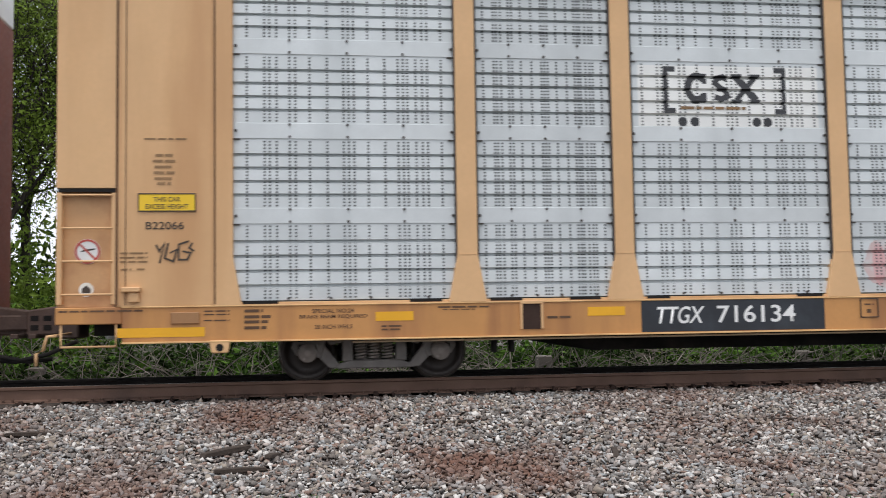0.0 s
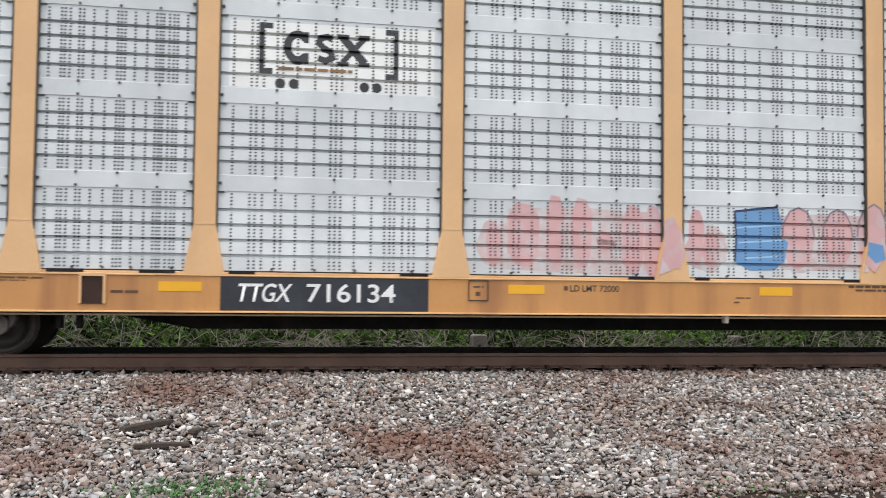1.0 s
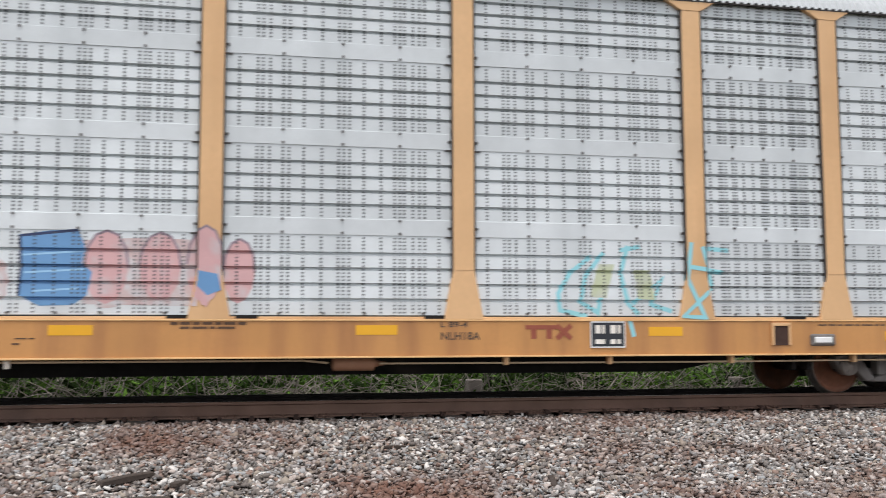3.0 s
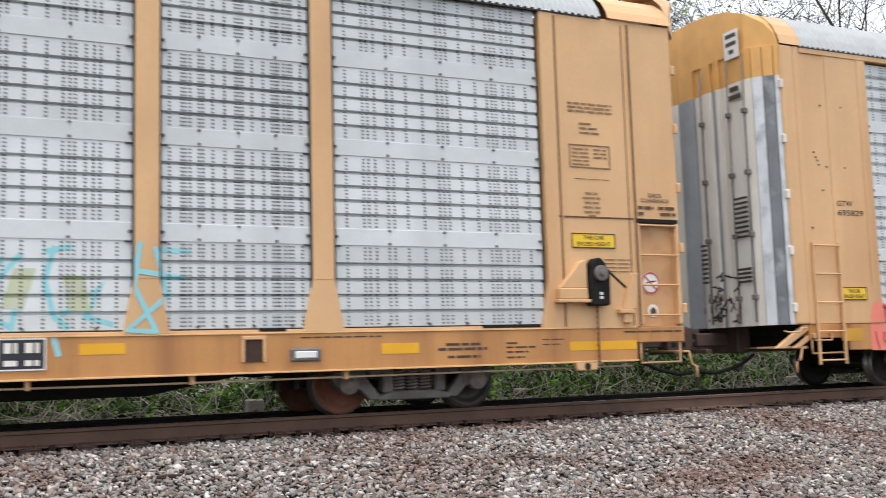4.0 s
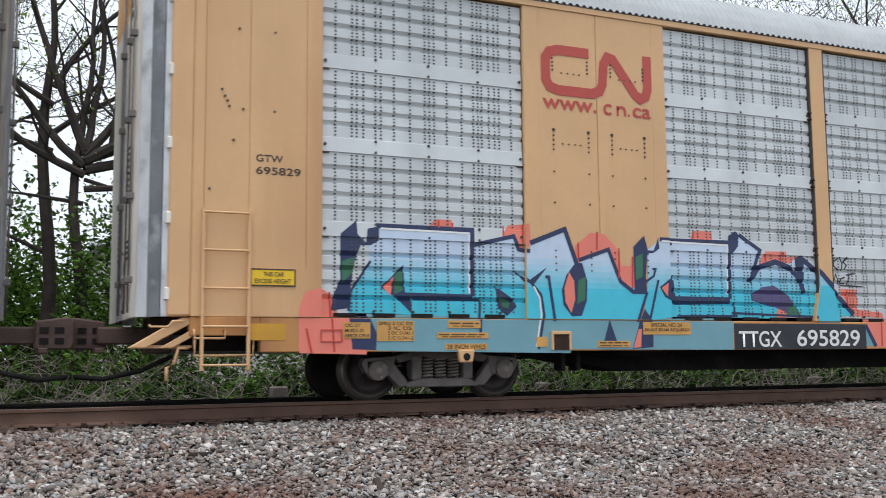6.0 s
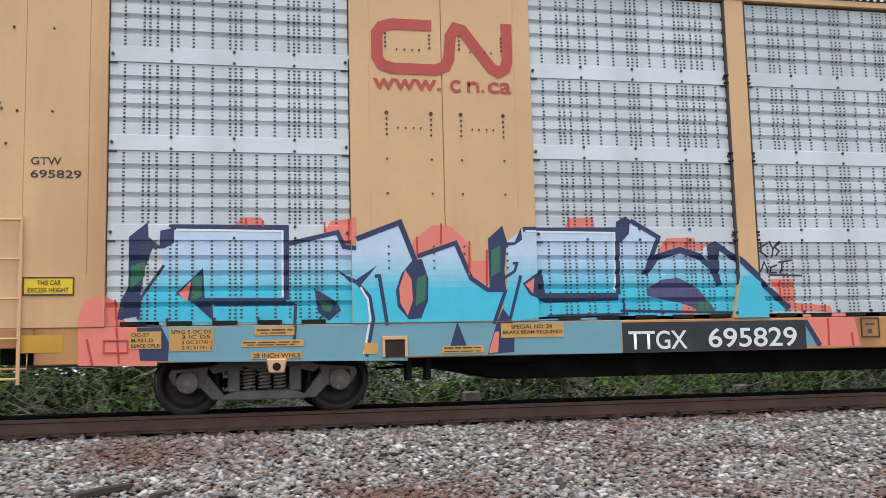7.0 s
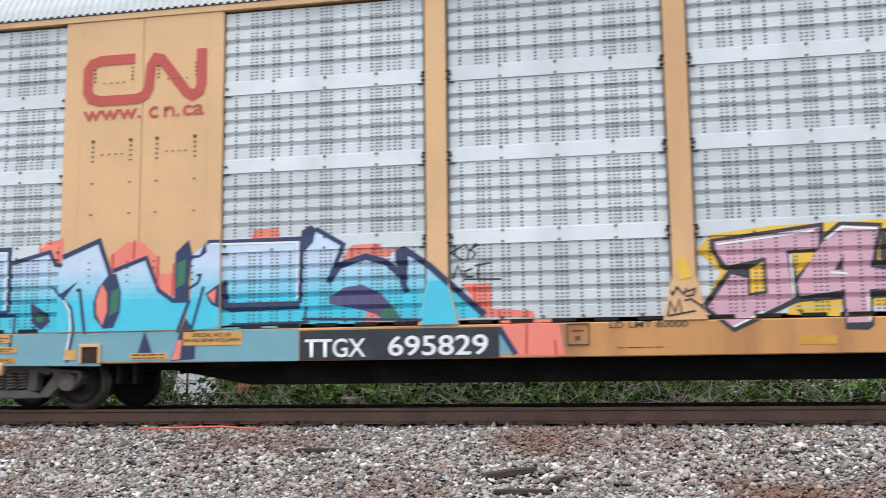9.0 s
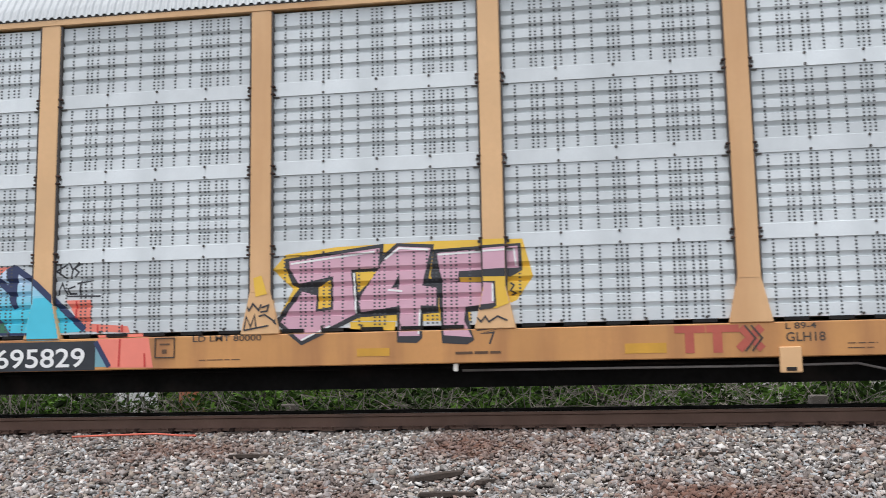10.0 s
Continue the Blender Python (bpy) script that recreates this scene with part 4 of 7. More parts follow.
PIECE_B = [
    ('coral', 0, 0, [(28.59,1.02),(28.66,1.21),(28.85,1.26),(28.97,1.19),(29.07,0.94),(29.38,0.93),(29.38,0.52),(28.6,0.54)]),
    ('coral', 0, 0, [(32.05,1.53),(32.12,1.85),(32.34,2.02),(32.55,2.01),(32.73,1.84),(32.79,1.62),(33.0,1.62),(32.99,1.26),(32.68,1.31),(32.33,1.42)]),
    ('coral', 0, 0, [(30.15,1.99),(30.24,2.1),(30.46,2.1),(30.48,1.99)]),
    ('coral', 0, 0, [(31.11,1.91),(31.21,2.07),(31.48,2.1),(31.49,1.83),(31.35,1.78)]),
    ('coral', 0, 0, [(33.91,1.99),(33.98,2.12),(34.27,2.13),(34.29,1.98)]),
    ('coral', 0, 0, [(35.06,1.74),(35.17,1.89),(35.53,1.9),(35.54,1.83),(35.8,1.84),(35.79,1.64),(35.04,1.64)]),
    ('coral', 0, 0, [(36.48,1.4),(36.81,1.4),(36.81,1.11),(37.28,1.07),(37.31,0.99),(36.73,1.02)]),
    ('coral', 0, 0, [(36.9,0.97),(37.56,0.98),(37.63,0.57),(37.07,0.58)]),
    ('teal', 0, 0, [(29.39,0.98),(32.04,0.93),(32.03,0.52),(29.5,0.56)]),
    ('teal', 0, 0, [(31.76,0.93),(34.54,0.97),(34.54,0.55),(31.75,0.57)]),
    ('teal', 1, 0, [(36.88,0.89),(37.07,0.59),(36.85,0.59)]),
    ('fill', 1, 0, [(29.18,0.99),(29.2,1.25),(29.44,1.56),(29.41,1.82),(29.53,1.99),(30.72,1.99),(30.73,1.81),(31.28,1.94),(31.35,1.78),(31.48,1.76),(31.47,0.94)]),
    ('fill', 1, 0, [(31.47,0.94),(31.48,1.86),(31.97,2.05),(32.17,1.49),(32.23,0.93)]),
    ('fill', 1, 0, [(31.69,0.89),(31.7,1.72),(32.08,1.6),(32.6,1.82),(32.75,1.41),(33.15,1.29),(33.02,0.91)]),
    ('fill', 1, 0, [(33.09,0.91),(33.19,1.36),(33.19,1.83),(33.39,1.98),(34.56,2.0),(34.72,2.1),(35.07,1.9),(34.89,1.47),(35.38,1.38),(35.36,0.97),(33.69,0.99)]),
    ('fill', 1, 0, [(34.54,1.02),(34.59,1.93),(34.75,2.11),(35.08,1.89),(35.05,1.69),(35.35,1.77),(35.6,1.73),(35.69,1.81),(35.84,1.77),(36.1,1.6),(36.75,1.02),(36.02,0.99)]),
    ('turquoise', 2, 0, [(36.09,1.43),(36.32,1.44),(36.43,0.92),(36.01,0.92)]),
    ('navy', 2, 0, [(29.08,1.88),(29.27,2.04),(29.28,1.88),(29.39,1.79),(29.4,1.95),(29.54,1.98),(29.54,1.82),(29.44,1.76),(29.32,1.76),(29.24,1.53),(29.2,1.25),(29.17,1.04),(28.97,1.01),(29.0,1.19),(29.08,1.36)]),
    ('navy', 2, 0, [(29.17,0.96),(29.41,0.95),(29.5,0.76),(29.49,0.57),(29.21,0.58)]),
    ('navy', 2, 0, [(29.56,1.28),(29.84,1.55),(29.86,1.23),(30.72,1.22),(30.72,1.14),(29.94,1.16),(29.95,0.98),(29.75,1.17)]),
    ('coral', 3, 0, [(29.59,1.28),(29.72,1.41),(29.68,1.19)]),
    ('green', 3, 0, [(29.73,1.43),(29.83,1.5),(29.83,1.25),(29.72,1.2)]),
    ('green', 3, 0, [(29.1,1.57),(29.25,1.62),(29.24,1.46),(29.1,1.32)]),
    ('navy', 2, 0, [(31.02,1.33),(31.27,1.17),(31.31,1.08),(31.18,0.97),(31.06,1.06)]),
    ('green', 3, 0, [(31.06,1.2),(31.22,1.15),(31.2,1.06),(31.12,1.08)]),
    ('navy', 2, 0, [(31.27,1.53),(31.47,1.41),(31.71,1.57),(31.52,1.35),(31.41,1.39)]),
    ('navy', 2, 0, [(32.1,1.62),(32.21,1.64),(32.28,1.42),(32.27,1.17),(32.19,0.98),(32.05,0.97),(31.93,1.11),(31.91,1.29),(31.98,1.48)]),
    ('coral', 3, 0, [(32.02,1.52),(32.09,1.41),(32.1,1.18),(32.04,1.01),(31.96,1.15),(31.95,1.32)]),
    ('green', 3, 0, [(32.15,1.42),(32.26,1.47),(32.24,1.18),(32.13,1.12)]),
    ('navy', 2, 0, [(32.98,1.87),(33.15,2.02),(33.2,1.83),(33.29,1.83),(33.37,2.0),(33.38,1.86),(33.29,1.8),(33.19,1.79),(33.16,1.51),(33.17,1.31),(32.98,1.31)]),
    ('green', 3, 0, [(33.01,1.74),(33.12,1.79),(33.11,1.49),(33.0,1.44)]),
    ('navy', 2, 0, [(33.37,1.36),(33.62,1.53),(33.65,1.25),(34.54,1.25),(34.54,1.16),(33.66,1.14),(33.45,1.23)]),
    ('coral', 3, 0, [(33.4,1.35),(33.51,1.42),(33.49,1.24)]),
    ('navy', 2, 0, [(34.55,2.08),(34.67,2.15),(34.73,2.1),(34.7,1.94),(34.6,1.84),(34.54,1.84)]),
    ('purple', 2, 0, [(34.89,1.29),(35.1,1.4),(35.3,1.42),(35.53,1.31),(35.67,1.14),(35.78,1.0),(35.51,1.04),(35.32,1.12),(34.9,1.21)]),
    ('green', 3, 0, [(35.55,1.14),(35.67,1.15),(35.75,1.0),(35.5,1.02)]),
    ('coral', 3, 0, [(35.35,1.11),(35.5,1.06),(35.5,0.98),(35.31,0.99)]),
    ('navy', 2, 0, [(35.69,1.81),(35.8,1.86),(35.85,1.77),(35.83,1.32),(35.76,1.47),(35.7,1.67)]),
    ('navy', 2, 0, [(32.6,0.94),(32.7,0.67),(32.51,0.66)]),
    ('navy', 2, 0, [(33.05,0.91),(33.13,1.08),(33.26,0.9),(33.25,0.59),(32.94,0.57)]),
    ('coral', 3, 0, [(33.03,0.82),(33.08,0.82),(33.06,0.59),(32.95,0.58)]),
    ('navy', 3, 0.06, [(29.51,1.99),(30.72,1.99),(30.72,1.2)]),
    ('navy', 3, 0.05, [(30.73,1.81),(31.28,1.94),(31.35,1.78),(31.48,1.76)]),
    ('navy', 3, 0.06, [(31.48,1.86),(31.97,2.05),(32.15,1.58)]),
    ('navy', 3, 0.03, [(29.18,1.01),(29.2,1.23),(29.44,1.58)]),
    ('navy', 3, 0.035, [(30.82,1.16),(30.8,0.76)]),
    ('navy', 3, 0.035, [(29.96,1.16),(30.81,1.16)]),
    ('navy', 3, 0.035, [(31.47,1.39),(31.62,1.23),(31.66,0.98),(31.58,0.57)]),
    ('navy', 3, 0.04, [(31.68,1.45),(31.73,1.45),(31.81,0.91)]),
    ('navy', 3, 0.05, [(32.16,1.67),(32.6,1.82),(32.77,1.42),(32.96,1.29),(33.17,1.29)]),
    ('navy', 3, 0.04, [(33.17,1.29),(33.02,0.91)]),
    ('navy', 3, 0.055, [(33.39,1.98),(34.56,1.99),(34.54,1.23)]),
    ('navy', 3, 0.055, [(34.73,2.1),(35.07,1.9),(34.89,1.47)]),
    ('navy', 3, 0.03, [(34.61,1.18),(34.6,1.0),(33.67,0.99)]),
    ('navy', 3, 0.035, [(33.35,1.45),(33.21,0.96)]),
    ('navy', 3, 0.03, [(33.03,1.35),(33.28,1.5),(33.31,1.59),(33.26,1.59)]),
    ('navy', 3, 0.075, [(34.88,1.46),(35.03,1.66),(35.34,1.75),(35.58,1.68),(35.75,1.53),(35.83,1.32)]),
    ('navy', 3, 0.075, [(35.8,1.82),(36.11,1.61),(36.73,1.04)]),
    ('navy', 3, 0.06, [(36.9,0.89),(37.08,0.59)]),
    ('navy', 3, 0.03, [(34.56,1.04),(36.02,1.0)]),
    ('white', 3, 0.022, [(29.56,1.96),(30.68,1.95),(30.68,1.23)]),
    ('white', 3, 0.022, [(31.52,1.33),(31.6,1.19),(31.62,0.98),(31.55,0.6)]),
    ('white', 3, 0.022, [(33.42,1.96),(34.52,1.95),(34.5,1.28)]),
    ('red', 3, 0.02, [(30.29,2.09),(30.29,2.0)]),
    ('red', 3, 0.02, [(30.47,2.07),(30.47,2.0)]),
    ('red', 3, 0.02, [(31.14,2.06),(31.14,1.94)]),
    ('red', 3, 0.02, [(31.41,2.09),(31.4,1.85)]),
    ('red', 3, 0.022, [(32.16,1.89),(32.16,1.69)]),
    ('red', 3, 0.022, [(32.44,2.04),(32.43,1.81)]),
    ('red', 3, 0.022, [(32.76,1.84),(32.75,1.46)]),
    ('red', 3, 0.022, [(32.96,1.74),(32.95,1.33)]),
    ('red', 3, 0.022, [(33.97,2.12),(33.96,2.01)]),
    ('red', 3, 0.022, [(35.17,1.85),(35.17,1.75)]),
    ('red', 3, 0.022, [(35.44,1.9),(35.44,1.76)]),
    ('red', 3, 0.022, [(36.62,1.39),(36.62,1.18)]),
    ('red', 3, 0.022, [(36.9,1.09),(36.9,1.0)]),
    ('red', 3, 0.022, [(37.21,1.09),(37.21,1.0)]),
    ('red', 3, 0.022, [(37.21,0.92),(37.2,0.59)]),
    ('red', 3, 0.022, [(37.52,0.74),(37.53,0.58)]),
    ('red', 3, 0.022, [(28.68,0.81),(28.74,0.54)]),
    ('red', 3, 0.022, [(28.95,1.22),(29.0,0.55)]),
    ('black', 1, 0.022, [(36.4,1.84),(36.4,1.71)]),
    ('black', 1, 0.022, [(36.48,1.83),(36.35,1.76),(36.48,1.67)]),
    ('black', 1, 0.022, [(36.51,1.86),(36.56,1.77),(36.65,1.86)]),
    ('black', 1, 0.022, [(36.56,1.77),(36.54,1.66)]),
    ('black', 1, 0.022, [(36.66,1.84),(36.58,1.79),(36.64,1.74),(36.59,1.68)]),
    ('black', 1, 0.022, [(36.37,1.46),(36.43,1.61),(36.49,1.47)]),
    ('black', 1, 0.022, [(36.6,1.57),(36.51,1.54),(36.52,1.48),(36.61,1.48)]),
    ('black', 1, 0.022, [(36.67,1.6),(36.65,1.46)]),
    ('black', 1, 0.022, [(36.62,1.6),(36.8,1.63)]),
    ('black', 1, 0.022, [(36.49,1.45),(36.93,1.44)]),
    ('yellow', 0, 0, [(39.08,1.69),(39.24,1.86),(39.86,1.93),(41.02,1.96),(42.03,1.95),(42.14,1.52),(41.95,1.25),(41.72,1.16),(41.42,1.15),(41.42,1.03),(40.01,1.06),(39.13,1.09),(39.33,1.45)]),
    ('yellow', 0, 0, [(40.01,1.05),(40.55,1.04),(40.53,0.94),(40.01,0.97)]),
    ('yellow', 0, 0, [(38.86,1.59),(38.96,1.62),(39.03,1.4),(38.89,1.37)]),
    ('black', 1, 0, [(39.23,1.81),(40.42,1.95),(40.39,1.63),(40.08,1.63),(40.14,1.11),(39.44,0.79),(39.1,1.07),(39.4,1.46),(39.32,1.5),(39.23,1.71)]),
    ('black', 1, 0, [(40.39,1.8),(40.57,1.95),(41.01,1.92),(40.94,1.53),(41.05,1.49),(41.05,1.13),(40.87,1.12),(40.86,0.84),(40.8,0.79),(40.57,0.8),(40.56,1.12),(40.11,1.1),(40.07,1.34),(40.39,1.67)]),
    ('black', 1, 0, [(41.0,1.86),(42.01,1.9),(42.02,1.59),(41.89,1.52),(41.3,1.53),(41.3,1.48),(41.71,1.47),(41.72,1.19),(41.67,1.16),(41.39,1.13),(41.4,1.01),(41.46,0.81),(41.38,0.76),(41.09,0.78),(41.05,1.34),(40.96,1.56)]),
    ('pink', 2, 0, [(39.28,1.78),(40.37,1.9),(40.35,1.67),(40.02,1.66),(40.07,1.14),(39.44,0.84),(39.18,1.07),(39.44,1.42),(39.61,1.37),(39.6,1.18),(39.81,1.2),(39.81,1.59),(39.4,1.51),(39.29,1.68)]),
    ('yellow', 2, 0, [(39.64,1.47),(39.78,1.55),(39.78,1.23),(39.63,1.21)]),
    ('pink', 2, 0, [(40.42,1.77),(40.59,1.91),(40.97,1.88),(40.86,1.45),(41.03,1.42),(41.02,1.21),(40.84,1.22),(40.83,0.87),(40.59,0.87),(40.6,1.22),(40.14,1.16),(40.11,1.3)]),
    ('black', 3, 0, [(40.5,1.43),(40.6,1.59),(40.59,1.44)]),
    ('pink', 2, 0, [(41.04,1.82),(41.97,1.87),(41.98,1.62),(41.29,1.6),(41.07,1.6)]),
    ('pink', 2, 0, [(41.07,1.61),(41.29,1.61),(41.28,1.49),(41.11,1.48)]),
    ('pink', 2, 0, [(41.1,1.49),(41.68,1.45),(41.69,1.22),(41.36,1.19),(41.1,1.19)]),
    ('pink', 2, 0, [(41.1,1.2),(41.36,1.2),(41.34,1.03),(41.43,0.84),(41.11,0.87)]),
    ('white', 3, 0.022, [(39.3,1.75),(40.31,1.86)]),
    ('white', 3, 0.022, [(40.06,1.62),(40.08,1.15)]),
    ('white', 3, 0.022, [(39.44,0.85),(39.77,1.01)]),
    ('white', 3, 0.022, [(40.46,1.41),(40.63,1.39)]),
    ('white', 3, 0.022, [(40.43,1.77),(40.6,1.89),(40.95,1.86)]),
    ('white', 3, 0.022, [(41.05,1.8),(41.93,1.83),(41.95,1.64)]),
    ('white', 3, 0.022, [(40.83,1.18),(40.82,0.89)]),
    ('white', 3, 0.022, [(41.68,1.44),(41.68,1.24)]),
    ('black', 1, 0.02, [(38.78,1.27),(38.81,1.21),(38.86,1.29),(38.93,1.21),(38.96,1.28)]),
    ('black', 1, 0.02, [(38.96,1.24),(39.05,1.27),(39.03,1.2),(38.95,1.19)]),
    ('black', 1, 0.02, [(38.75,0.98),(38.78,1.14),(38.83,1.02),(38.88,1.16),(38.9,1.0)]),
    ('black', 1, 0.02, [(38.93,1.14),(39.0,1.16),(39.13,1.07)]),
    ('black', 1, 0.02, [(38.75,0.98),(39.05,1.03)]),
    ('black', 1, 0.02, [(41.49,1.07),(41.54,1.01),(41.59,1.07),(41.63,1.01),(41.73,1.07),(41.84,1.02)]),
    ('black', 1, 0.02, [(41.49,0.92),(41.77,0.94),(41.54,0.88),(41.68,0.89),(41.63,0.76)]),
    ('black', 1, 0.02, [(41.88,1.45),(41.92,1.42),(41.88,1.36),(41.94,1.33),(41.89,1.31)]),
]


def cells(car):
    """Stretches of a side: from, to, how it is built there."""
    if car is A:
        posts, ends, solid = A_POSTS, [(-2.94, -0.92), (23.18, 25.25)], []
    else:
        posts, ends, solid = B_POSTS, [(27.42, 28.85), (54.5, 55.95)], [(31.43, 33.55), (49.8, 51.92)]
    marks = [(p - 0.125, p + 0.125, "flat", -0.016) for p in posts] + [(a, c, "flat", -0.014) for a, c in ends] + [(a, c, "flat", -0.010) for a, c in solid]
    marks.sort()
    out = []
    for i, m in enumerate(marks):
        out.append(m)
        if i + 1 < len(marks) and marks[i + 1][0] - m[1] > 0.02:
            out.append((m[1], marks[i + 1][0], "panel", 0.0))
    return out


def clipped(outline, cuts, x0, x1, z0, z1):
    """The part of an outline inside a rectangle, cut along the given heights."""
    bm = bm_new()
    for pts in outline:
        bm.faces.new([bm.verts.new((x, 0, z)) for x, z in pts])
    bm.normal_update()
    bmesh.ops.triangulate(bm, faces=bm.faces[:], ngon_method="EAR_CLIP")
    for co, no in (((x0, 0, 0), (-1, 0, 0)), ((x1, 0, 0), (1, 0, 0)), ((0, 0, z0), (0, 0, -1)), ((0, 0, z1), (0, 0, 1))):
        bmesh.ops.bisect_plane(bm, geom=bm.verts[:] + bm.edges[:] + bm.faces[:], plane_co=co, plane_no=no, clear_outer=True)
        if not bm.faces:
            bm.free()
            return None
    zs = [v.co.z for v in bm.verts]
    for c in cuts:
        if min(zs) < c < max(zs):
            bmesh.ops.bisect_plane(bm, geom=bm.verts[:] + bm.edges[:] + bm.faces[:], plane_co=(0, 0, c), plane_no=(0, 0, 1))
    return bm


TINTS = [(0.0, 0.93, "teal")]
for k in range(7):
    f = k / 6
    SPRAY["wash_%d" % k] = material("spray_blue_wash", tuple(a + (c - a) * f for a, c in zip((0.07, 0.54, 0.70), (0.54, 0.65, 0.80))), 0.5, vary=0.07, scale=6)
    TINTS.append((0.93 if k == 0 else 1.25 + 0.07 * k, 1.32 + 0.07 * k if k < 6 else 3.0, "wash_%d" % k))
SPRAY["red"] = material("spray_red", (0.55, 0.05, 0.04), 0.5, vary=0.06)
SPRAY["faded_rose"] = material("spray_faded_rose", (0.61, 0.36, 0.36), 0.5, vary=0.08, dirt=(0.52, 0.53, 0.54), dirt_at=0.5, dirt_scale=4)
SPRAY["rose_mist"] = material("spray_rose_mist", (0.57, 0.43, 0.42), 0.5, vary=0.08, dirt=(0.58, 0.59, 0.60), dirt_at=0.42, dirt_scale=7)
SPRAY["faded_plum"] = material("spray_faded_plum", (0.27, 0.20, 0.24), 0.5, vary=0.1)
SPRAY["faded_lime"] = material("spray_faded_lime", (0.50, 0.54, 0.36), 0.5, vary=0.1, dirt=(0.52, 0.53, 0.54), dirt_at=0.5, dirt_scale=4)


def spray(car, shapes, levels):
    """Lays sprayed shapes on the side, following sills, posts and every corrugation."""
    profs = [(z, sheet_profile((levels[i + 1][0] + 0.004 if i + 1 < len(levels) else 4.83) - z, band, TILT_A if car is A else TILT_B)) for i, (z, band) in enumerate(levels)]
    knots = [z + k for z, p in profs for _, k in p] + [z - 0.002 for z, _ in profs]
    ways = cells(car)
    o = car["ox"]
    for i, (colour, layer, width, pts) in enumerate(sorted(shapes, key=lambda s: s[1])):
        outline = band(pts, width) if width else [pts]
        lo, hi = min(p[0] for q in outline for p in q), max(p[0] for q in outline for p in q)
        whole = bm_new()
        used = []
        tints = TINTS if colour == "fill" else [(0.0, 5.0, colour)]
        for z0, z1, tint in tints:
            if tint not in used:
                used.append(tint)
            pieces = [(lo - 1, hi + 1, "flat", 0.0, z0, min(z1, 0.925))] + [(a, c, k, y, max(z0, 0.94), z1) for a, c, k, y in ways]
            for p in (A_POSTS if car is A else B_POSTS):
                for n in range(8):
                    za, wide = 0.94 + 0.06 * n, 0.118 + 0.0135 * (7.5 - n)
                    for a, c in ((p - wide, p - 0.125), (p + 0.125, p + wide)):
                        pieces.append((a, c, "flat", -0.016, max(z0, za), min(z1, za + 0.06)))
            for a, c, k, y, za, zc in pieces:
                if zc <= za or c < lo or a > hi:
                    continue
                bm = clipped(outline, knots if k == "panel" else (), max(a, lo - 1), min(c, hi + 1), za, zc)
                if bm is None:
                    continue
                for v in bm.verts:
                    d = y
                    if k == "panel":
                        base = [q for q in profs if q[0] <= v.co.z + 1e-5]
                        d = profile_y(base[-1][1], v.co.z - base[-1][0]) if base else 0.05
                    v.co.y = d - 0.0010 - 0.00005 * i
                    v.co.x -= o
                bmesh.ops.triangulate(bm, faces=bm.faces[:])
                tmp = bpy.data.meshes.new("piece")
                bm.to_mesh(tmp)
                bm.free()
                n = len(whole.faces)
                whole.from_mesh(tmp)
                whole.faces.ensure_lookup_table()
                for f in whole.faces[n:]:
                    f.material_index = used.index(tint)
                bpy.data.meshes.remove(tmp)
        bmesh.ops.recalc_face_normals(whole, faces=whole.faces[:])
        for f in whole.faces:
            if f.normal.y > 0:
                f.normal_flip()
        part("graffiti", whole, [SPRAY[u] for u in used], car)


def blot(x0, x1, z0, z1):
    """A sprayed patch with an uneven rim."""
    rnd = random.Random(int(x0 * 100))
    return [((x0 + x1) / 2 + (x1 - x0) / 2 * math.cos(a) * rnd.uniform(0.82, 1.0), (z0 + z1) / 2 + (z1 - z0) / 2 * math.sin(a) * rnd.uniform(0.86, 1.0))
            for a in [2 * math.pi * k / 22 for k in range(22)]]


PIECE_A += [("rose_mist", -1, 0, blot(a, c, 1.02, z)) for a, c, z in ((7.12, 7.75, 1.72), (7.5, 8.2, 1.82), (8.0, 8.75, 1.80), (8.55, 9.3, 1.78), (9.1, 9.9, 1.74), (9.85, 10.5, 1.70), (11.2, 11.8, 1.72))]
PIECE_A += [("faded_rose", 0.5, 0, blot(a, c, 1.06, z)) for a, c, z in ((7.26, 7.46, 1.66), (9.50, 9.80, 1.78), (12.42, 12.62, 1.72))]
spray(A, PIECE_A, A_LEVELS)
spray(B, PIECE_B, B_LEVELS)


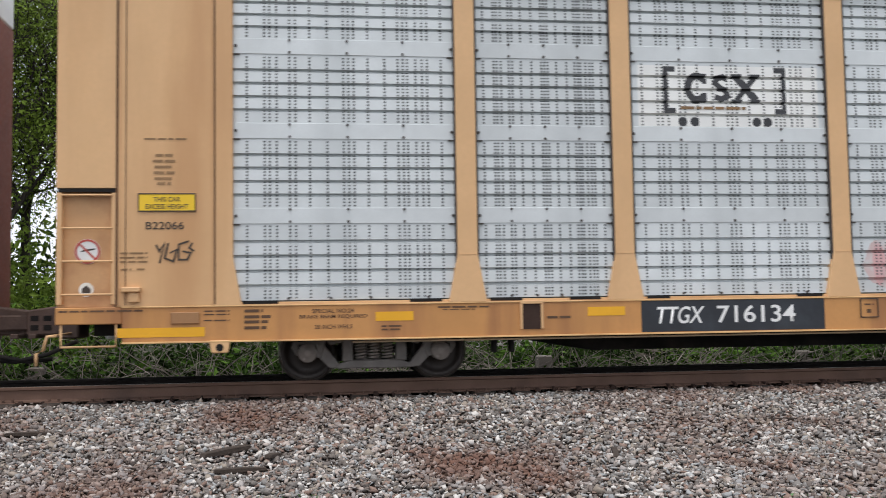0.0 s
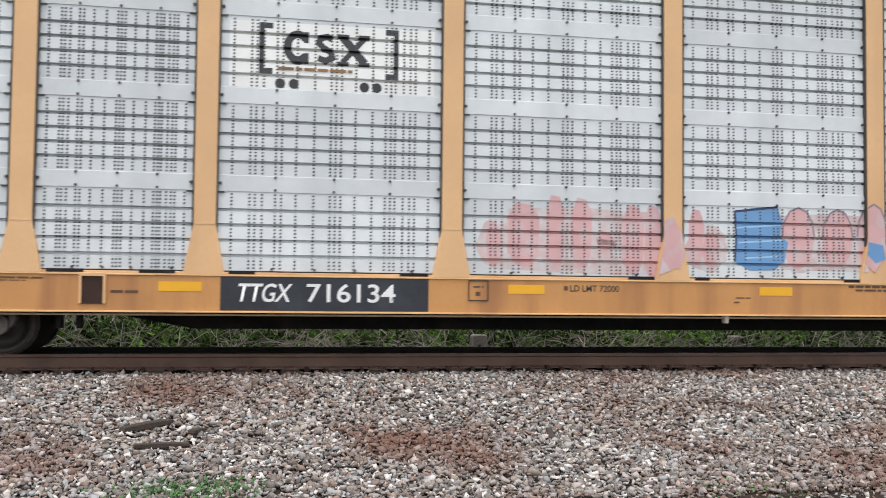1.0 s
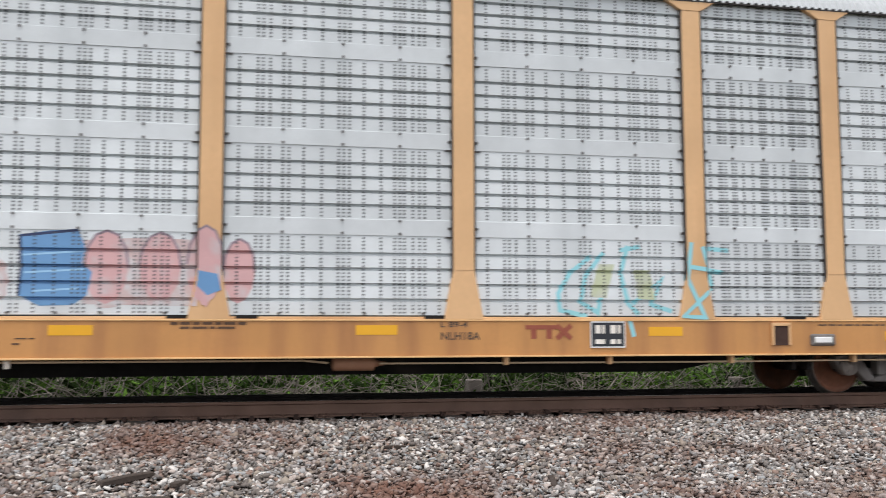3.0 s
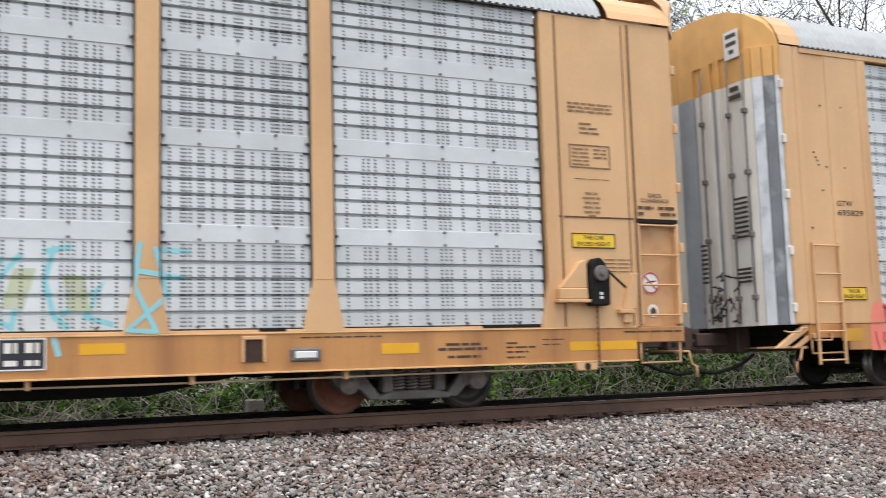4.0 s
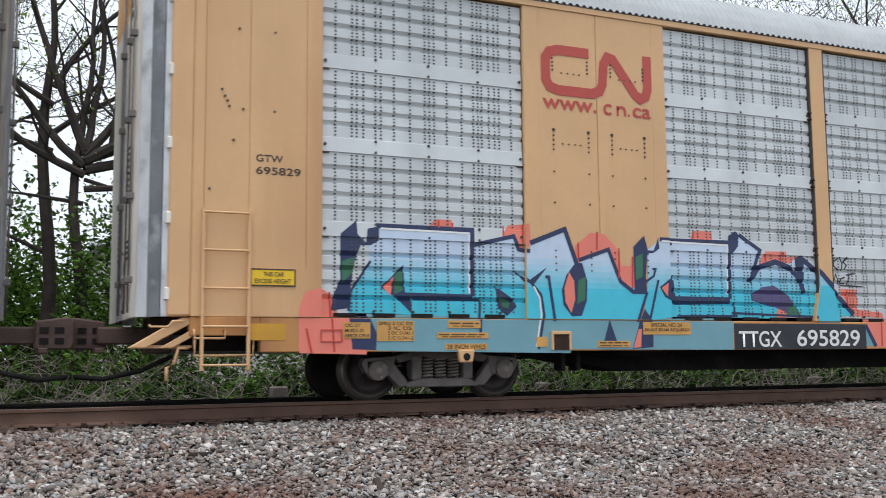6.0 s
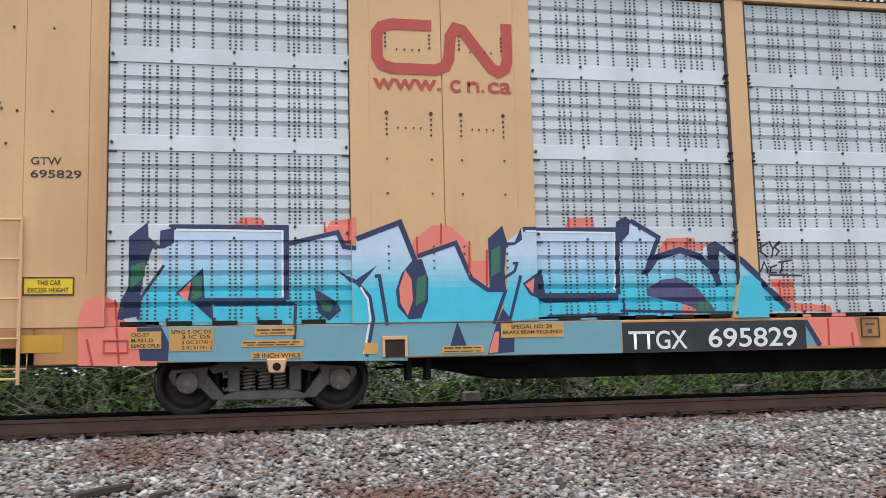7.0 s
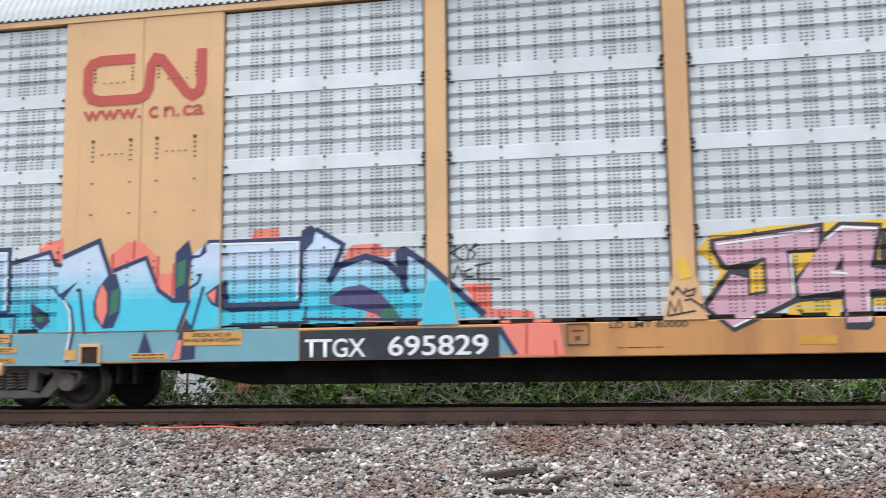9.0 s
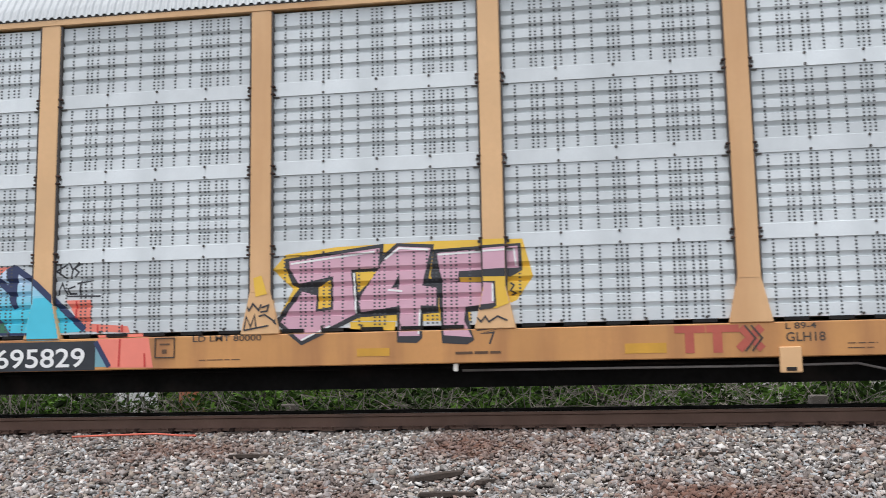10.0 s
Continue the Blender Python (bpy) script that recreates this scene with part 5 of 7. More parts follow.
# ---- ends, fittings and lettering of the cars ----
def end_doors(car, x, s, sill, top, scuffed):
    """Bowed radial end doors: a rounded corner, folded leaves, hinges and a latch rod. s: the way they bulge."""
    o = car["ox"]

    def leaf(a, c, mat, mat2=None, split=9.0, name="door_leaf", inset=0.0):
        bm = bm_new()
        for z0, z1, mi in ((sill, min(split, top), 0), (split, top, 1)):
            if z1 <= z0:
                continue
            (xa, ya), (xc, yc) = a, c
            d = Vector((xc - xa, yc - ya, 0)).normalized()
            n = Vector((d.y, -d.x, 0)) * 0.05
            if n.x * s > 0:
                n = -n
            q = [Vector((xa - o, ya, 0)) + d * 0.006, Vector((xc - o, yc, 0)) - d * 0.006]
            sh = n * (inset / 0.05)
            vs = [bm.verts.new(p + sh + w + Vector((0, 0, z))) for z in (z0, z1) for p, w in ((q[0], Vector()), (q[1], Vector()), (q[1], n), (q[0], n))]
            fs = [bm.faces.new([vs[i] for i in k]) for k in ((0, 1, 2, 3), (7, 6, 5, 4), (0, 4, 5, 1), (1, 5, 6, 2), (2, 6, 7, 3), (3, 7, 4, 0))]
            for f in fs:
                f.material_index = mi
            bmesh.ops.recalc_face_normals(bm, faces=fs)
        return part(name, bm, [mat, mat2 or mat], car)

    p = [(x, 0.0), (x + s * 0.08, 0.05), (x + s * 0.20, 0.15), (x + s * 0.30, 0.27), (x + s * 0.34, 0.38)]
    if car is A:
        p = [(x, 0.06), (x + s * 0.04, 0.15), (x + s * 0.09, 0.29), (x + s * 0.14, 0.45), (x + s * 0.18, 0.60)]
    ys = [p[-1][1], 0.72, 0.92, 1.02, 1.12, 1.32, 1.525, 1.9, 2.3, 3.05 - p[-1][1]]
    xf = p[-1][0]

    def bow(y):
        return xf + (s * 0.20 * (1 - ((y - 1.525) / (1.525 - p[-1][1])) ** 2) if car is A else 0.0)

    if scuffed:
        mats = [PALESCUFF, DKGREY, PALESCUFF, OFFWHITE]
        face = [OFFWHITE, OFFWHITE, OFFWHITE, DOORGREY, OFFWHITE, OFFWHITE, DOORGREY, OFFWHITE, OFFWHITE]
    else:
        mats = [DOORBEIGE, DOORGREY, DOORBEIGE, DOORBEIGE]
        face = [DOORBEIGE, DOORGREY, DOORBEIGE] * 3
    for a, c, m in zip(p, p[1:], mats):
        leaf(a, c, m, ORANGE if scuffed else GOLD, 4.5 if scuffed else 9)
    for i, (a, c, m) in enumerate(zip(ys, ys[1:], face)):
        leaf((bow(a), a), (bow(c), c), m, ORANGE if scuffed else GOLD, 4.5 if scuffed else 9, inset=0.03 if i in (1, 3, 5) else 0.0)
    q = [(a, 3.05 - c) for a, c in p][::-1]
    for a, c, m in zip(q, q[1:], mats):
        leaf(a, c, m, ORANGE if scuffed else GOLD, 4.5 if scuffed else 9)
    for z in (1.1, 1.9, 2.7, 3.5, 4.3):
        bm = bm_new()
        box(bm, x + s * 0.02 - 0.03 - o, x + s * 0.02 + 0.03 - o, -0.03, 0.03, z, z + 0.13, 0.010)
        part("hinge", bm, OFFWHITE if scuffed else GOLD, car)
    for yy, r in ((0.385, 0.012), (0.72, 0.012), (1.32, 0.014)):
        bm = bm_new()
        rod(bm, [(bow(max(yy, p[-1][1])) + s * 0.03 - o, yy, sill + 0.05), (bow(max(yy, p[-1][1])) + s * 0.03 - o, yy, top - 0.1)], r, 6)
        for z in (1.3, 2.2, 3.1, 4.0):
            xr = bow(max(yy, p[-1][1]))
            box(bm, xr + s * 0.03 - 0.04 - o, xr + s * 0.03 + 0.04 - o, yy - 0.035, yy + 0.035, z, z + 0.07, 0.006)
        part("latch_rod", bm, STEEL, car)
    # arched top panel closing the roof
    cross = [(0.0, 0.0), (0.05, 0.14), (0.15, 0.27), (0.35, 0.40), (0.68, 0.50), (1.1, 0.56), (1.525, 0.58)]
    cross += [(3.05 - a, c) for a, c in cross[-2::-1]]
    bm = bm_new()
    a = [bm.verts.new((x - o, yy, top + zz * 1.36)) for yy, zz in cross]
    c = [bm.verts.new((x + s * 0.33 * min(1, 3 * min(yy, 3.05 - yy)) - o, yy, top + zz * 1.34)) for yy, zz in cross]
    lo = [bm.verts.new((v.co.x, v.co.y, top - 0.01)) for v in c]
    for i in range(len(a) - 1):
        bm.faces.new((a[i], a[i + 1], c[i + 1], c[i]))
        bm.faces.new((c[i], c[i + 1], lo[i + 1], lo[i]))
    bmesh.ops.recalc_face_normals(bm, faces=bm.faces[:])
    part("end_cap", bm, ORANGE if scuffed else GOLD, car)


DOORBEIGE = material("grimy_pale_door", (0.50, 0.45, 0.38), 0.6, vary=0.2, scale=3, dirt=(0.13, 0.10, 0.085), dirt_at=0.48, dirt_scale=4, streak=True)
PALESCUFF = material("scuffed_pale_grey", (0.66, 0.69, 0.72), 0.6, vary=0.15, scale=3, dirt=(0.16, 0.175, 0.19), dirt_at=0.54, dirt_scale=3.5)
DOORGREY = material("weathered_grey_door", (0.38, 0.40, 0.43), 0.55, metal=0.2, vary=0.12, dirt=(0.2, 0.2, 0.2), streak=True)
end_doors(B, 27.20, -1, 0.93, 4.94, True)
end_doors(B, 56.17, 1, 0.93, 4.94, False)
end_doors(A, 25.25, 1, 0.93, 4.96, False)
for car, xe, s, zt in ((B, 27.42, -1, 4.94), (B, 55.95, 1, 4.94)):
    bm = bm_new()
    box(bm, min(xe, xe + s * 0.24) - car["ox"], max(xe, xe + s * 0.24) - car["ox"], -0.03, 0.12, 0.93, zt, 0.02)
    part("door_post", bm, GOLD, car)


def jack_pad(car, x0, x1, z0, z1):
    """A small framed pocket on the sill."""
    bm = bm_new()
    o = car["ox"]
    box(bm, x0 - o, x1 - o, -0.03, 0.01, z1 - 0.04, z1, 0.004)
    box(bm, x0 - o, x0 + 0.03 - o, -0.03, 0.01, z0, z1 - 0.04, 0.004)
    box(bm, x1 - 0.03 - o, x1 - o, -0.03, 0.01, z0, z1 - 0.04, 0.004)
    p = part("jack_pad", bm, GOLD, car)
    bm = bm_new()
    box(bm, x0 + 0.03 - o, x1 - 0.03 - o, -0.012, 0.004, z0, z1 - 0.04, 0)
    part("pocket", bm, ANCHOR, p)


def tow_eye(car, x0, x1, z0, z1, sill):
    bm = bm_new()
    o = car["ox"]
    prism(bm, [(x0 - o, sill + 0.02), (x1 - o, sill + 0.02), (x1 - 0.03 - o, z0), (x0 + 0.03 - o, z0)], -0.02, 0.06, b=0.012)
    p = part("tow_eye", bm, GOLD, car)
    bm = bm_new()
    disc(bm, (x0 + x1) / 2 - o, (z0 + sill) / 2, 0.045, -0.024, -0.01, 12)
    part("eye_hole", bm, BLACK, p)


def framed(car, x0, x1, z0, z1, mat, edge, y=-0.008, name="sign"):
    bm = bm_new()
    o = car["ox"]
    box(bm, x0 - o, x1 - o, y - 0.004, y + 0.008, z0, z1, 0.002)
    p = part(name, bm, mat, car)
    bm = bm_new()
    for a, c, d, e in ((x0, x1, z0, z0 + 0.014), (x0, x1, z1 - 0.014, z1), (x0, x0 + 0.014, z0 + 0.014, z1 - 0.014), (x1 - 0.014, x1, z0 + 0.014, z1 - 0.014)):
        box(bm, a - o, c - o, y - 0.008, y, d, e, 0)
    part("border", bm, edge, p)
    return p


def outline_box(car, x0, x1, z0, z1, mat, y=-0.012, w=0.012):
    bm = bm_new()
    o = car["ox"]
    for a, c, d, e in ((x0, x1, z0, z0 + w), (x0, x1, z1 - w, z1), (x0, x0 + w, z0 + w, z1 - w), (x1 - w, x1, z0 + w, z1 - w)):
        box(bm, a - o, c - o, y, y + 0.01, d, e, 0)
    part("stencil_frame", bm, mat, car)


def no_smoking(car, x, z, r, y):
    """A round white sticker with a red ring and bar over a dark form."""
    o = car["ox"]
    bm = bm_new()
    disc(bm, x - o, z, r, y - 0.003, y, 24)
    p = part("warning_sticker", bm, WHITE, car)
    bm = bm_new()
    n = 28
    ring = [[bm.verts.new((x - o + q * r * math.cos(2 * math.pi * k / n), y - 0.006, z + q * r * math.sin(2 * math.pi * k / n))) for k in range(n)] for q in (0.97, 0.80)]
    for k in range(n):
        bm.faces.new((ring[0][k], ring[0][(k + 1) % n], ring[1][(k + 1) % n], ring[1][k]))
    a = stroke([(x - o - 0.6 * r, z + 0.6 * r), (x - o + 0.6 * r, z - 0.6 * r)], 0.16 * r)
    bm.faces.new([bm.verts.new((u, y - 0.006, w)) for u, w in a])
    part("ring", bm, RED, p)
    bm = bm_new()
    bm.faces.new([bm.verts.new((x - o + u * r, y - 0.0045, z + w * r)) for u, w in ((-0.6, -0.05), (-0.1, 0.02), (0.55, 0.12), (0.6, 0.25), (0.1, 0.2), (-0.3, 0.12))])
    part("emblem", bm, INK, p)


def flat_shape(car, outlines, mat, y, name):
    bm = bm_new()
    for pts in outlines:
        f = bm.faces.new([bm.verts.new((x - car["ox"], y, z)) for x, z in pts])
    bm.normal_update()
    bmesh.ops.triangulate(bm, faces=bm.faces[:], ngon_method="EAR_CLIP")
    for f in bm.faces:
        if f.normal.y > 0:
            f.normal_flip()
    return part(name, bm, mat, car)


def rect(x0, x1, z0, z1):
    return [(x0, z0), (x1, z0), (x1, z1), (x0, z1)]


# first car: plates, stripes, writing
stripes(A, [(-2.24, -1.24, 0.57, 0.68), (0.78, 1.24, 0.72, 0.83), (3.42, 3.90, 0.74, 0.85), (7.54, 8.0, 0.75, 0.86), (10.88, 11.34, 0.76, 0.87), (14.2, 14.68, 0.76, 0.87),
            (17.77, 18.21, 0.74, 0.85), (21.0, 21.46, 0.67, 0.79), (23.49, 24.49, 0.65, 0.76)], YELLOW)
stripes(A, [(4.11, 6.55, 0.525, 0.915)], NAVYBOX, "number_board", y=-0.004)
lettering(A, "TTGX", 4.28, 4.90, 0.625, 0.84, WHITE, y=-0.008, slant=0.04)
lettering(A, "716134", 5.10, 6.15, 0.625, 0.845, WHITE, y=-0.008)
for x0, x1, z in ((-0.78, -0.56, 0.86), (-0.78, -0.47, 0.79), (-0.78, -0.50, 0.73), (-0.78, -0.52, 0.66)):
    bars(A, [(x0, x1, z - 0.015, z + 0.02)], STENCIL)
lettering(A, "SPECIAL NO.24", 0.02, 0.52, 0.825, 0.875, STENCIL)
lettering(A, "BRAKE BEAM REQUIRED", -0.13, 0.68, 0.755, 0.805, STENCIL)
lettering(A, "28 INCH WHLS", 0.05, 0.50, 0.635, 0.685, STENCIL)
bars(A, [(0.85, 1.1, 0.645, 0.665), (0.85, 1.1, 0.605, 0.625), (1.54, 2.2, 0.865, 0.885), (1.6, 2.0, 0.84, 0.85), (2.9, 3.2, 0.715, 0.745)], STENCIL)
lettering(A, "LD LMT 72000", 8.33, 8.97, 0.785, 0.865, INK)
bars(A, [(8.25, 8.30, 0.80, 0.85), (12.15, 12.97, 0.875, 0.905), (12.25, 12.85, 0.83, 0.855), (10.55, 10.75, 0.72, 0.735), (10.52, 10.60, 0.66, 0.68)], STENCIL)
lettering(A, "L 89-4", 15.19, 15.51, 0.845, 0.91, INK)
lettering(A, "NLH18A", 15.19, 15.66, 0.70, 0.79, INK)
outline_box(A, 7.04, 7.29, 0.66, 0.91, INK)
bars(A, [(7.1, 7.23, 0.82, 0.84), (7.13, 7.19, 0.72, 0.77)], STENCIL)
# a maroon owner's mark as bars
MARK = material("maroon_mark", (0.30, 0.075, 0.04), 0.6)
flat_shape(A, [rect(16.21, 16.42, 0.82, 0.87), rect(16.28, 16.35, 0.71, 0.82), rect(16.42, 16.60, 0.82, 0.87), rect(16.47, 16.54, 0.71, 0.82),
               stroke([(16.60, 0.71), (16.78, 0.87)], 0.06)], MARK, -0.004, "owner_mark")
flat_shape(A, [stroke([(16.60, 0.87), (16.78, 0.71)], 0.055)], MARK, -0.006, "owner_mark")
framed(A, 17.02, 17.46, 0.60, 0.915, NAVYBOX, WHITE, name="inspection_plate")
bars(A, [(17.08, 17.2, 0.77, 0.87), (17.27, 17.4, 0.77, 0.87), (17.08, 17.2, 0.645, 0.70), (17.27, 17.4, 0.645, 0.70)], OFFWHITE, y=-0.018)
for a in ((2.56, 2.85, 0.59, 0.94), (19.4, 19.66, 0.62, 0.90)):
    jack_pad(A, *a)
bm = bm_new()
box(bm, 19.93 - A["ox"], 20.28 - A["ox"], -0.03, 0.01, 0.61, 0.76, 0.02)
lp = part("marker_lamp", bm, STEEL, A)
bm = bm_new()
box(bm, 19.98 - A["ox"], 20.23 - A["ox"], -0.038, -0.02, 0.645, 0.725, 0.01)
part("lens", bm, WHITE, lp)
tow_eye(A, -1.19, -0.94, 0.37, 0.54, 0.50)
tow_eye(A, 23.55, 23.90, 0.40, 0.60, 0.50)
# plates on the left end
framed(A, -2.01, -1.34, 2.05, 2.27, SIGN, INK, y=-0.012)
lettering(A, "THIS CAR", -1.83, -1.52, 2.17, 2.225, INK, y=-0.02)
lettering(A, "EXCESS HEIGHT", -1.92, -1.43, 2.085, 2.14, INK, y=-0.02)
framed(A, 23.57, 24.22, 1.93, 2.12, SIGN, INK, y=-0.012)
lettering(A, "THIS CAR", 23.74, 24.05, 2.04, 2.09, INK, y=-0.02)
lettering(A, "EXCESS HEIGHT", 23.65, 24.14, 1.96, 2.01, INK, y=-0.02)
lettering(A, "B22066", -1.92, -1.48, 1.84, 1.93, INK, y=-0.012)
bars(A, [(-1.94, -1.45, 2.91, 2.93)] + [(-1.84 + d, -1.58 - d, z, z + 0.03) for z, d in ((2.71, 0.03), (2.64, 0), (2.57, 0.02), (2.50, 0.01), (2.43, 0.02), (2.37, 0.05))], FADED, y=-0.012)
bars(A, [(-2.22, -1.90, z, z + 0.02) for z in (1.55, 1.50, 1.45)] + [(-2.2, -2.08, 1.36, 1.38), (-2.02, -1.92, 1.36, 1.38)], FADED, y=-0.012)
for pts in ([(-1.80, 1.66), (-1.76, 1.58), (-1.70, 1.68), (-1.76, 1.44)], [(-1.66, 1.68), (-1.70, 1.50), (-1.60, 1.46), (-1.56, 1.60), (-1.64, 1.56)],
            [(-1.42, 1.70), (-1.54, 1.66), (-1.54, 1.48), (-1.44, 1.48), (-1.40, 1.56), (-1.5, 1.58)], [(-1.38, 1.68), (-1.42, 1.62), (-1.36, 1.58)]):
    flat_shape(A, band(pts, 0.022), INK, -0.016, "graffiti_tag")
for x, z, sx in ((-2.6, 1.59, -2.61), (24.81, 1.50, 24.83)):
    no_smoking(A, x, z, 0.15, 0.086)
    bm = bm_new()
    disc(bm, sx - A["ox"], 1.14, 0.085, 0.082, 0.086, 16)
    st = part("round_sticker", bm, OFFWHITE, A)
    bm = bm_new()
    bm.faces.new([bm.verts.new((sx - A["ox"] + u, 0.080, 1.14 + w)) for u, w in ((-0.05, -0.04), (0.05, -0.04), (0.05, 0.01), (0, 0.05), (-0.05, 0.01))])
    part("emblem", bm, INK, st)
for x in (-2.08, 24.31):
    bm = bm_new()
    o = A["ox"]
    box(bm, x - 0.11 - o, x + 0.11 - o, -0.09, 0.0, 1.10, 1.16, 0.01)
    box(bm, x - 0.03 - o, x + 0.09 - o, -0.06, 0.0, 0.98, 1.10, 0.01)
    part("step_bracket", bm, GOLD, A)
bm = bm_new()
box(bm, -1.63 - A["ox"], -1.30 - A["ox"], -0.025, 0.004, 0.72, 0.86, 0.008)
part("routing_board", bm, material("brown_board", (0.33, 0.17, 0.075), 0.7), A)
bars(A, [(-1.25, -0.95, z, z + 0.015) for z in (0.86, 0.82, 0.75)] + [(-2.9, -1.95, 0.875, 0.895)], STENCIL)
# right end: brake gear and writing
bars(A, [(23.59, 24.26, z, z + 0.025) for z in (3.78, 3.73, 3.68)] + [(23.75, 23.95, 3.52, 3.545), (23.75, 24.02, 3.46, 3.485), (23.75, 24.08, 3.40, 3.425), (23.65, 24.19, 2.81, 2.82)], FADED, y=-0.013)
outline_box(A, 23.59, 24.20, 2.96, 3.26, FADED, y=-0.016)
bars(A, [(23.63, 23.88, z, z + 0.02) for z in (3.19, 3.14, 3.09, 3.04, 2.99)] + [(23.95, 24.15, z, z + 0.02) for z in (3.19, 3.14, 3.09)], FADED, y=-0.013)
bars(A, [(23.76 + d, 24.03 - d, z, z + 0.025) for z, d in ((2.62, 0.04), (2.56, 0), (2.50, 0.03), (2.44, 0.01), (2.38, 0.02), (2.33, 0.08))], FADED, y=-0.013)
lettering(A, "DECK", 24.78, 24.99, 2.62, 2.67, INK, y=-0.012)
lettering(A, "CLEARANCE", 24.65, 25.10, 2.55, 2.60, INK, y=-0.012)
bars(A, [(24.60, 24.85, 2.46, 2.50), (24.92, 25.2, 2.46, 2.50), (24.60, 24.70, 2.38, 2.42), (24.95, 25.2, 2.38, 2.42)], STENCIL, y=-0.012)
bars(A, [(21.80, 22.25, 0.745, 0.775), (21.70, 22.34, 0.69, 0.72), (21.82, 22.25, 0.60, 0.63), (22.6, 22.75, 0.75, 0.77), (22.6, 23.0, 0.70, 0.72), (22.6, 22.9, 0.645, 0.665), (22.6, 22.85, 0.58, 0.60),
         (23.1, 23.4, 0.79, 0.80), (23.1, 23.35, 0.73, 0.74), (24.3, 25.2, 0.86, 0.88), (20.05, 21.0, 0.865, 0.88)], INK)
bars(A, [(24.05, 24.45, z, z + 0.015) for z in (1.78, 1.73, 1.68, 1.63)], FADED, y=-0.013)
o = A["ox"]
bm = bm_new()
prism(bm, [(23.74 - o, 1.20), (24.02 - o, 1.20), (24.03 - o, 1.58), (23.96 - o, 1.74), (23.90 - o, 1.80), (23.82 - o, 1.79), (23.76 - o, 1.72), (23.73 - o, 1.5)], -0.16, 0.0, b=0.02)
bk = part("hand_brake", bm, BLACK, A, "black cast hand brake housing")
bm = bm_new()
rod(bm, [(23.95 - o, -0.17, 1.66), (24.12 - o, -0.20, 1.50), (24.22 - o, -0.20, 1.42)], 0.016, 6)
part("lever", bm, BLACK, bk)
bm = bm_new()
rod(bm, [(23.88 - o + 0.006 * (k % 2), -0.05, 1.2 - 0.035 * k) for k in range(21)], [0.010 if k % 2 else 0.017 for k in range(21)], 6)
part("chain", bm, RUSTW, bk)
bm = bm_new()
for z in (1.28, 1.33):
    box(bm, 23.86 - o, 23.90 - o, -0.168, -0.158, z, z + 0.035, 0)
part("plate", bm, WHITE, bk)
bm = bm_new()
box(bm, 23.31 - o, 23.72 - o, -0.12, 0.0, 1.28, 1.42, 0.015)
box(bm, 23.28 - o, 23.75 - o, -0.14, 0.0, 1.24, 1.28, 0.006)
part("brake_step", bm, GOLD, A)
for pts, d in (([(23.33, 1.42), (23.72, 1.42), (23.72, 1.78), (23.62, 1.74)], 0.10), ([(24.28, 1.16), (24.48, 1.16), (24.52, 1.62), (24.44, 1.62)], 0.06)):
    bm = bm_new()
    prism(bm, [(x - o, z) for x, z in pts], -d, 0.0, b=0.008)
    part("brake_bracket", bm, GOLD, A)
bm = bm_new()
disc(bm, 23.88 - o, 1.60, 0.10, -0.20, -0.15, 14, b=0.012)
disc(bm, 23.88 - o, 1.60, 0.04, -0.23, -0.19, 10, b=0.008)
part("ratchet_wheel", bm, STEEL, bk)
bm = bm_new()
box(bm, 23.40 - o, 24.52 - o, -0.016, 0.0, 2.318, 2.334, 0)
part("seam", bm, SEAM, A)
# underframe pipe, air cylinder and chain
bm = bm_new()
rod(bm, [(0.5 - o, 0.10, 0.47), (11.5 - o, 0.10, 0.47), (13.6 - o, 0.12, 0.47), (13.9 - o, 0.14, 0.44)], 0.014, 6)
rod(bm, [(14.5 - o, 0.14, 0.43), (18.5 - o, 0.14, 0.42), (24.5 - o, 0.12, 0.44)], 0.013, 6)
part("brake_pipe", bm, material("pale_pipe", (0.5, 0.38, 0.25), 0.6), A)
bm = bm_new()
lathe(bm, [(0.05, 0.0), (0.085, 0.02), (0.085, 0.48), (0.04, 0.5), (0.02, 0.62)], 16)
bmesh.ops.rotate(bm, cent=(0, 0, 0), matrix=Matrix.Rotation(radians(-90), 3, "Z"), verts=bm.verts[:])
part("brake_cylinder", bm, material("brown_cylinder", (0.28, 0.14, 0.08), 0.7), A, at=(13.95 - o, 0.2, 0.43))
for x in (10.46, 16.0, 17.3, 18.9, 20.6):
    bm = bm_new()
    box(bm, x - 0.025 - o, x + 0.025 - o, 0.06, 0.16, 0.40, 0.50, 0.008)
    part("pipe_bracket", bm, OFFWHITE if x < 11 else GOLD, A)
# dark clip strips along the foot of the panels
for car, xs in ((A, [(-0.8, -0.38), (1.2, 1.6), (2.2, 2.6), (3.2, 3.6), (4.2, 4.5), (6.2, 6.55), (9.1, 9.45), (10.0, 10.2), (12.1, 12.35), (12.85, 13.1), (15.0, 15.3), (19.6, 19.9), (22.3, 23.1)]),
                (B, [(a + 0.1 + k * 0.47, a + 0.36 + k * 0.47) for a in (28.9, 33.7, 36.45, 39.1, 41.9, 44.75) for k in range(5)])):
    for a, c in xs:
        bm = bm_new()
        box(bm, a - car["ox"], c - car["ox"], 0.02, 0.06, 0.945, 0.985, 0)
        part("clip_strip", bm, BLACK, car)
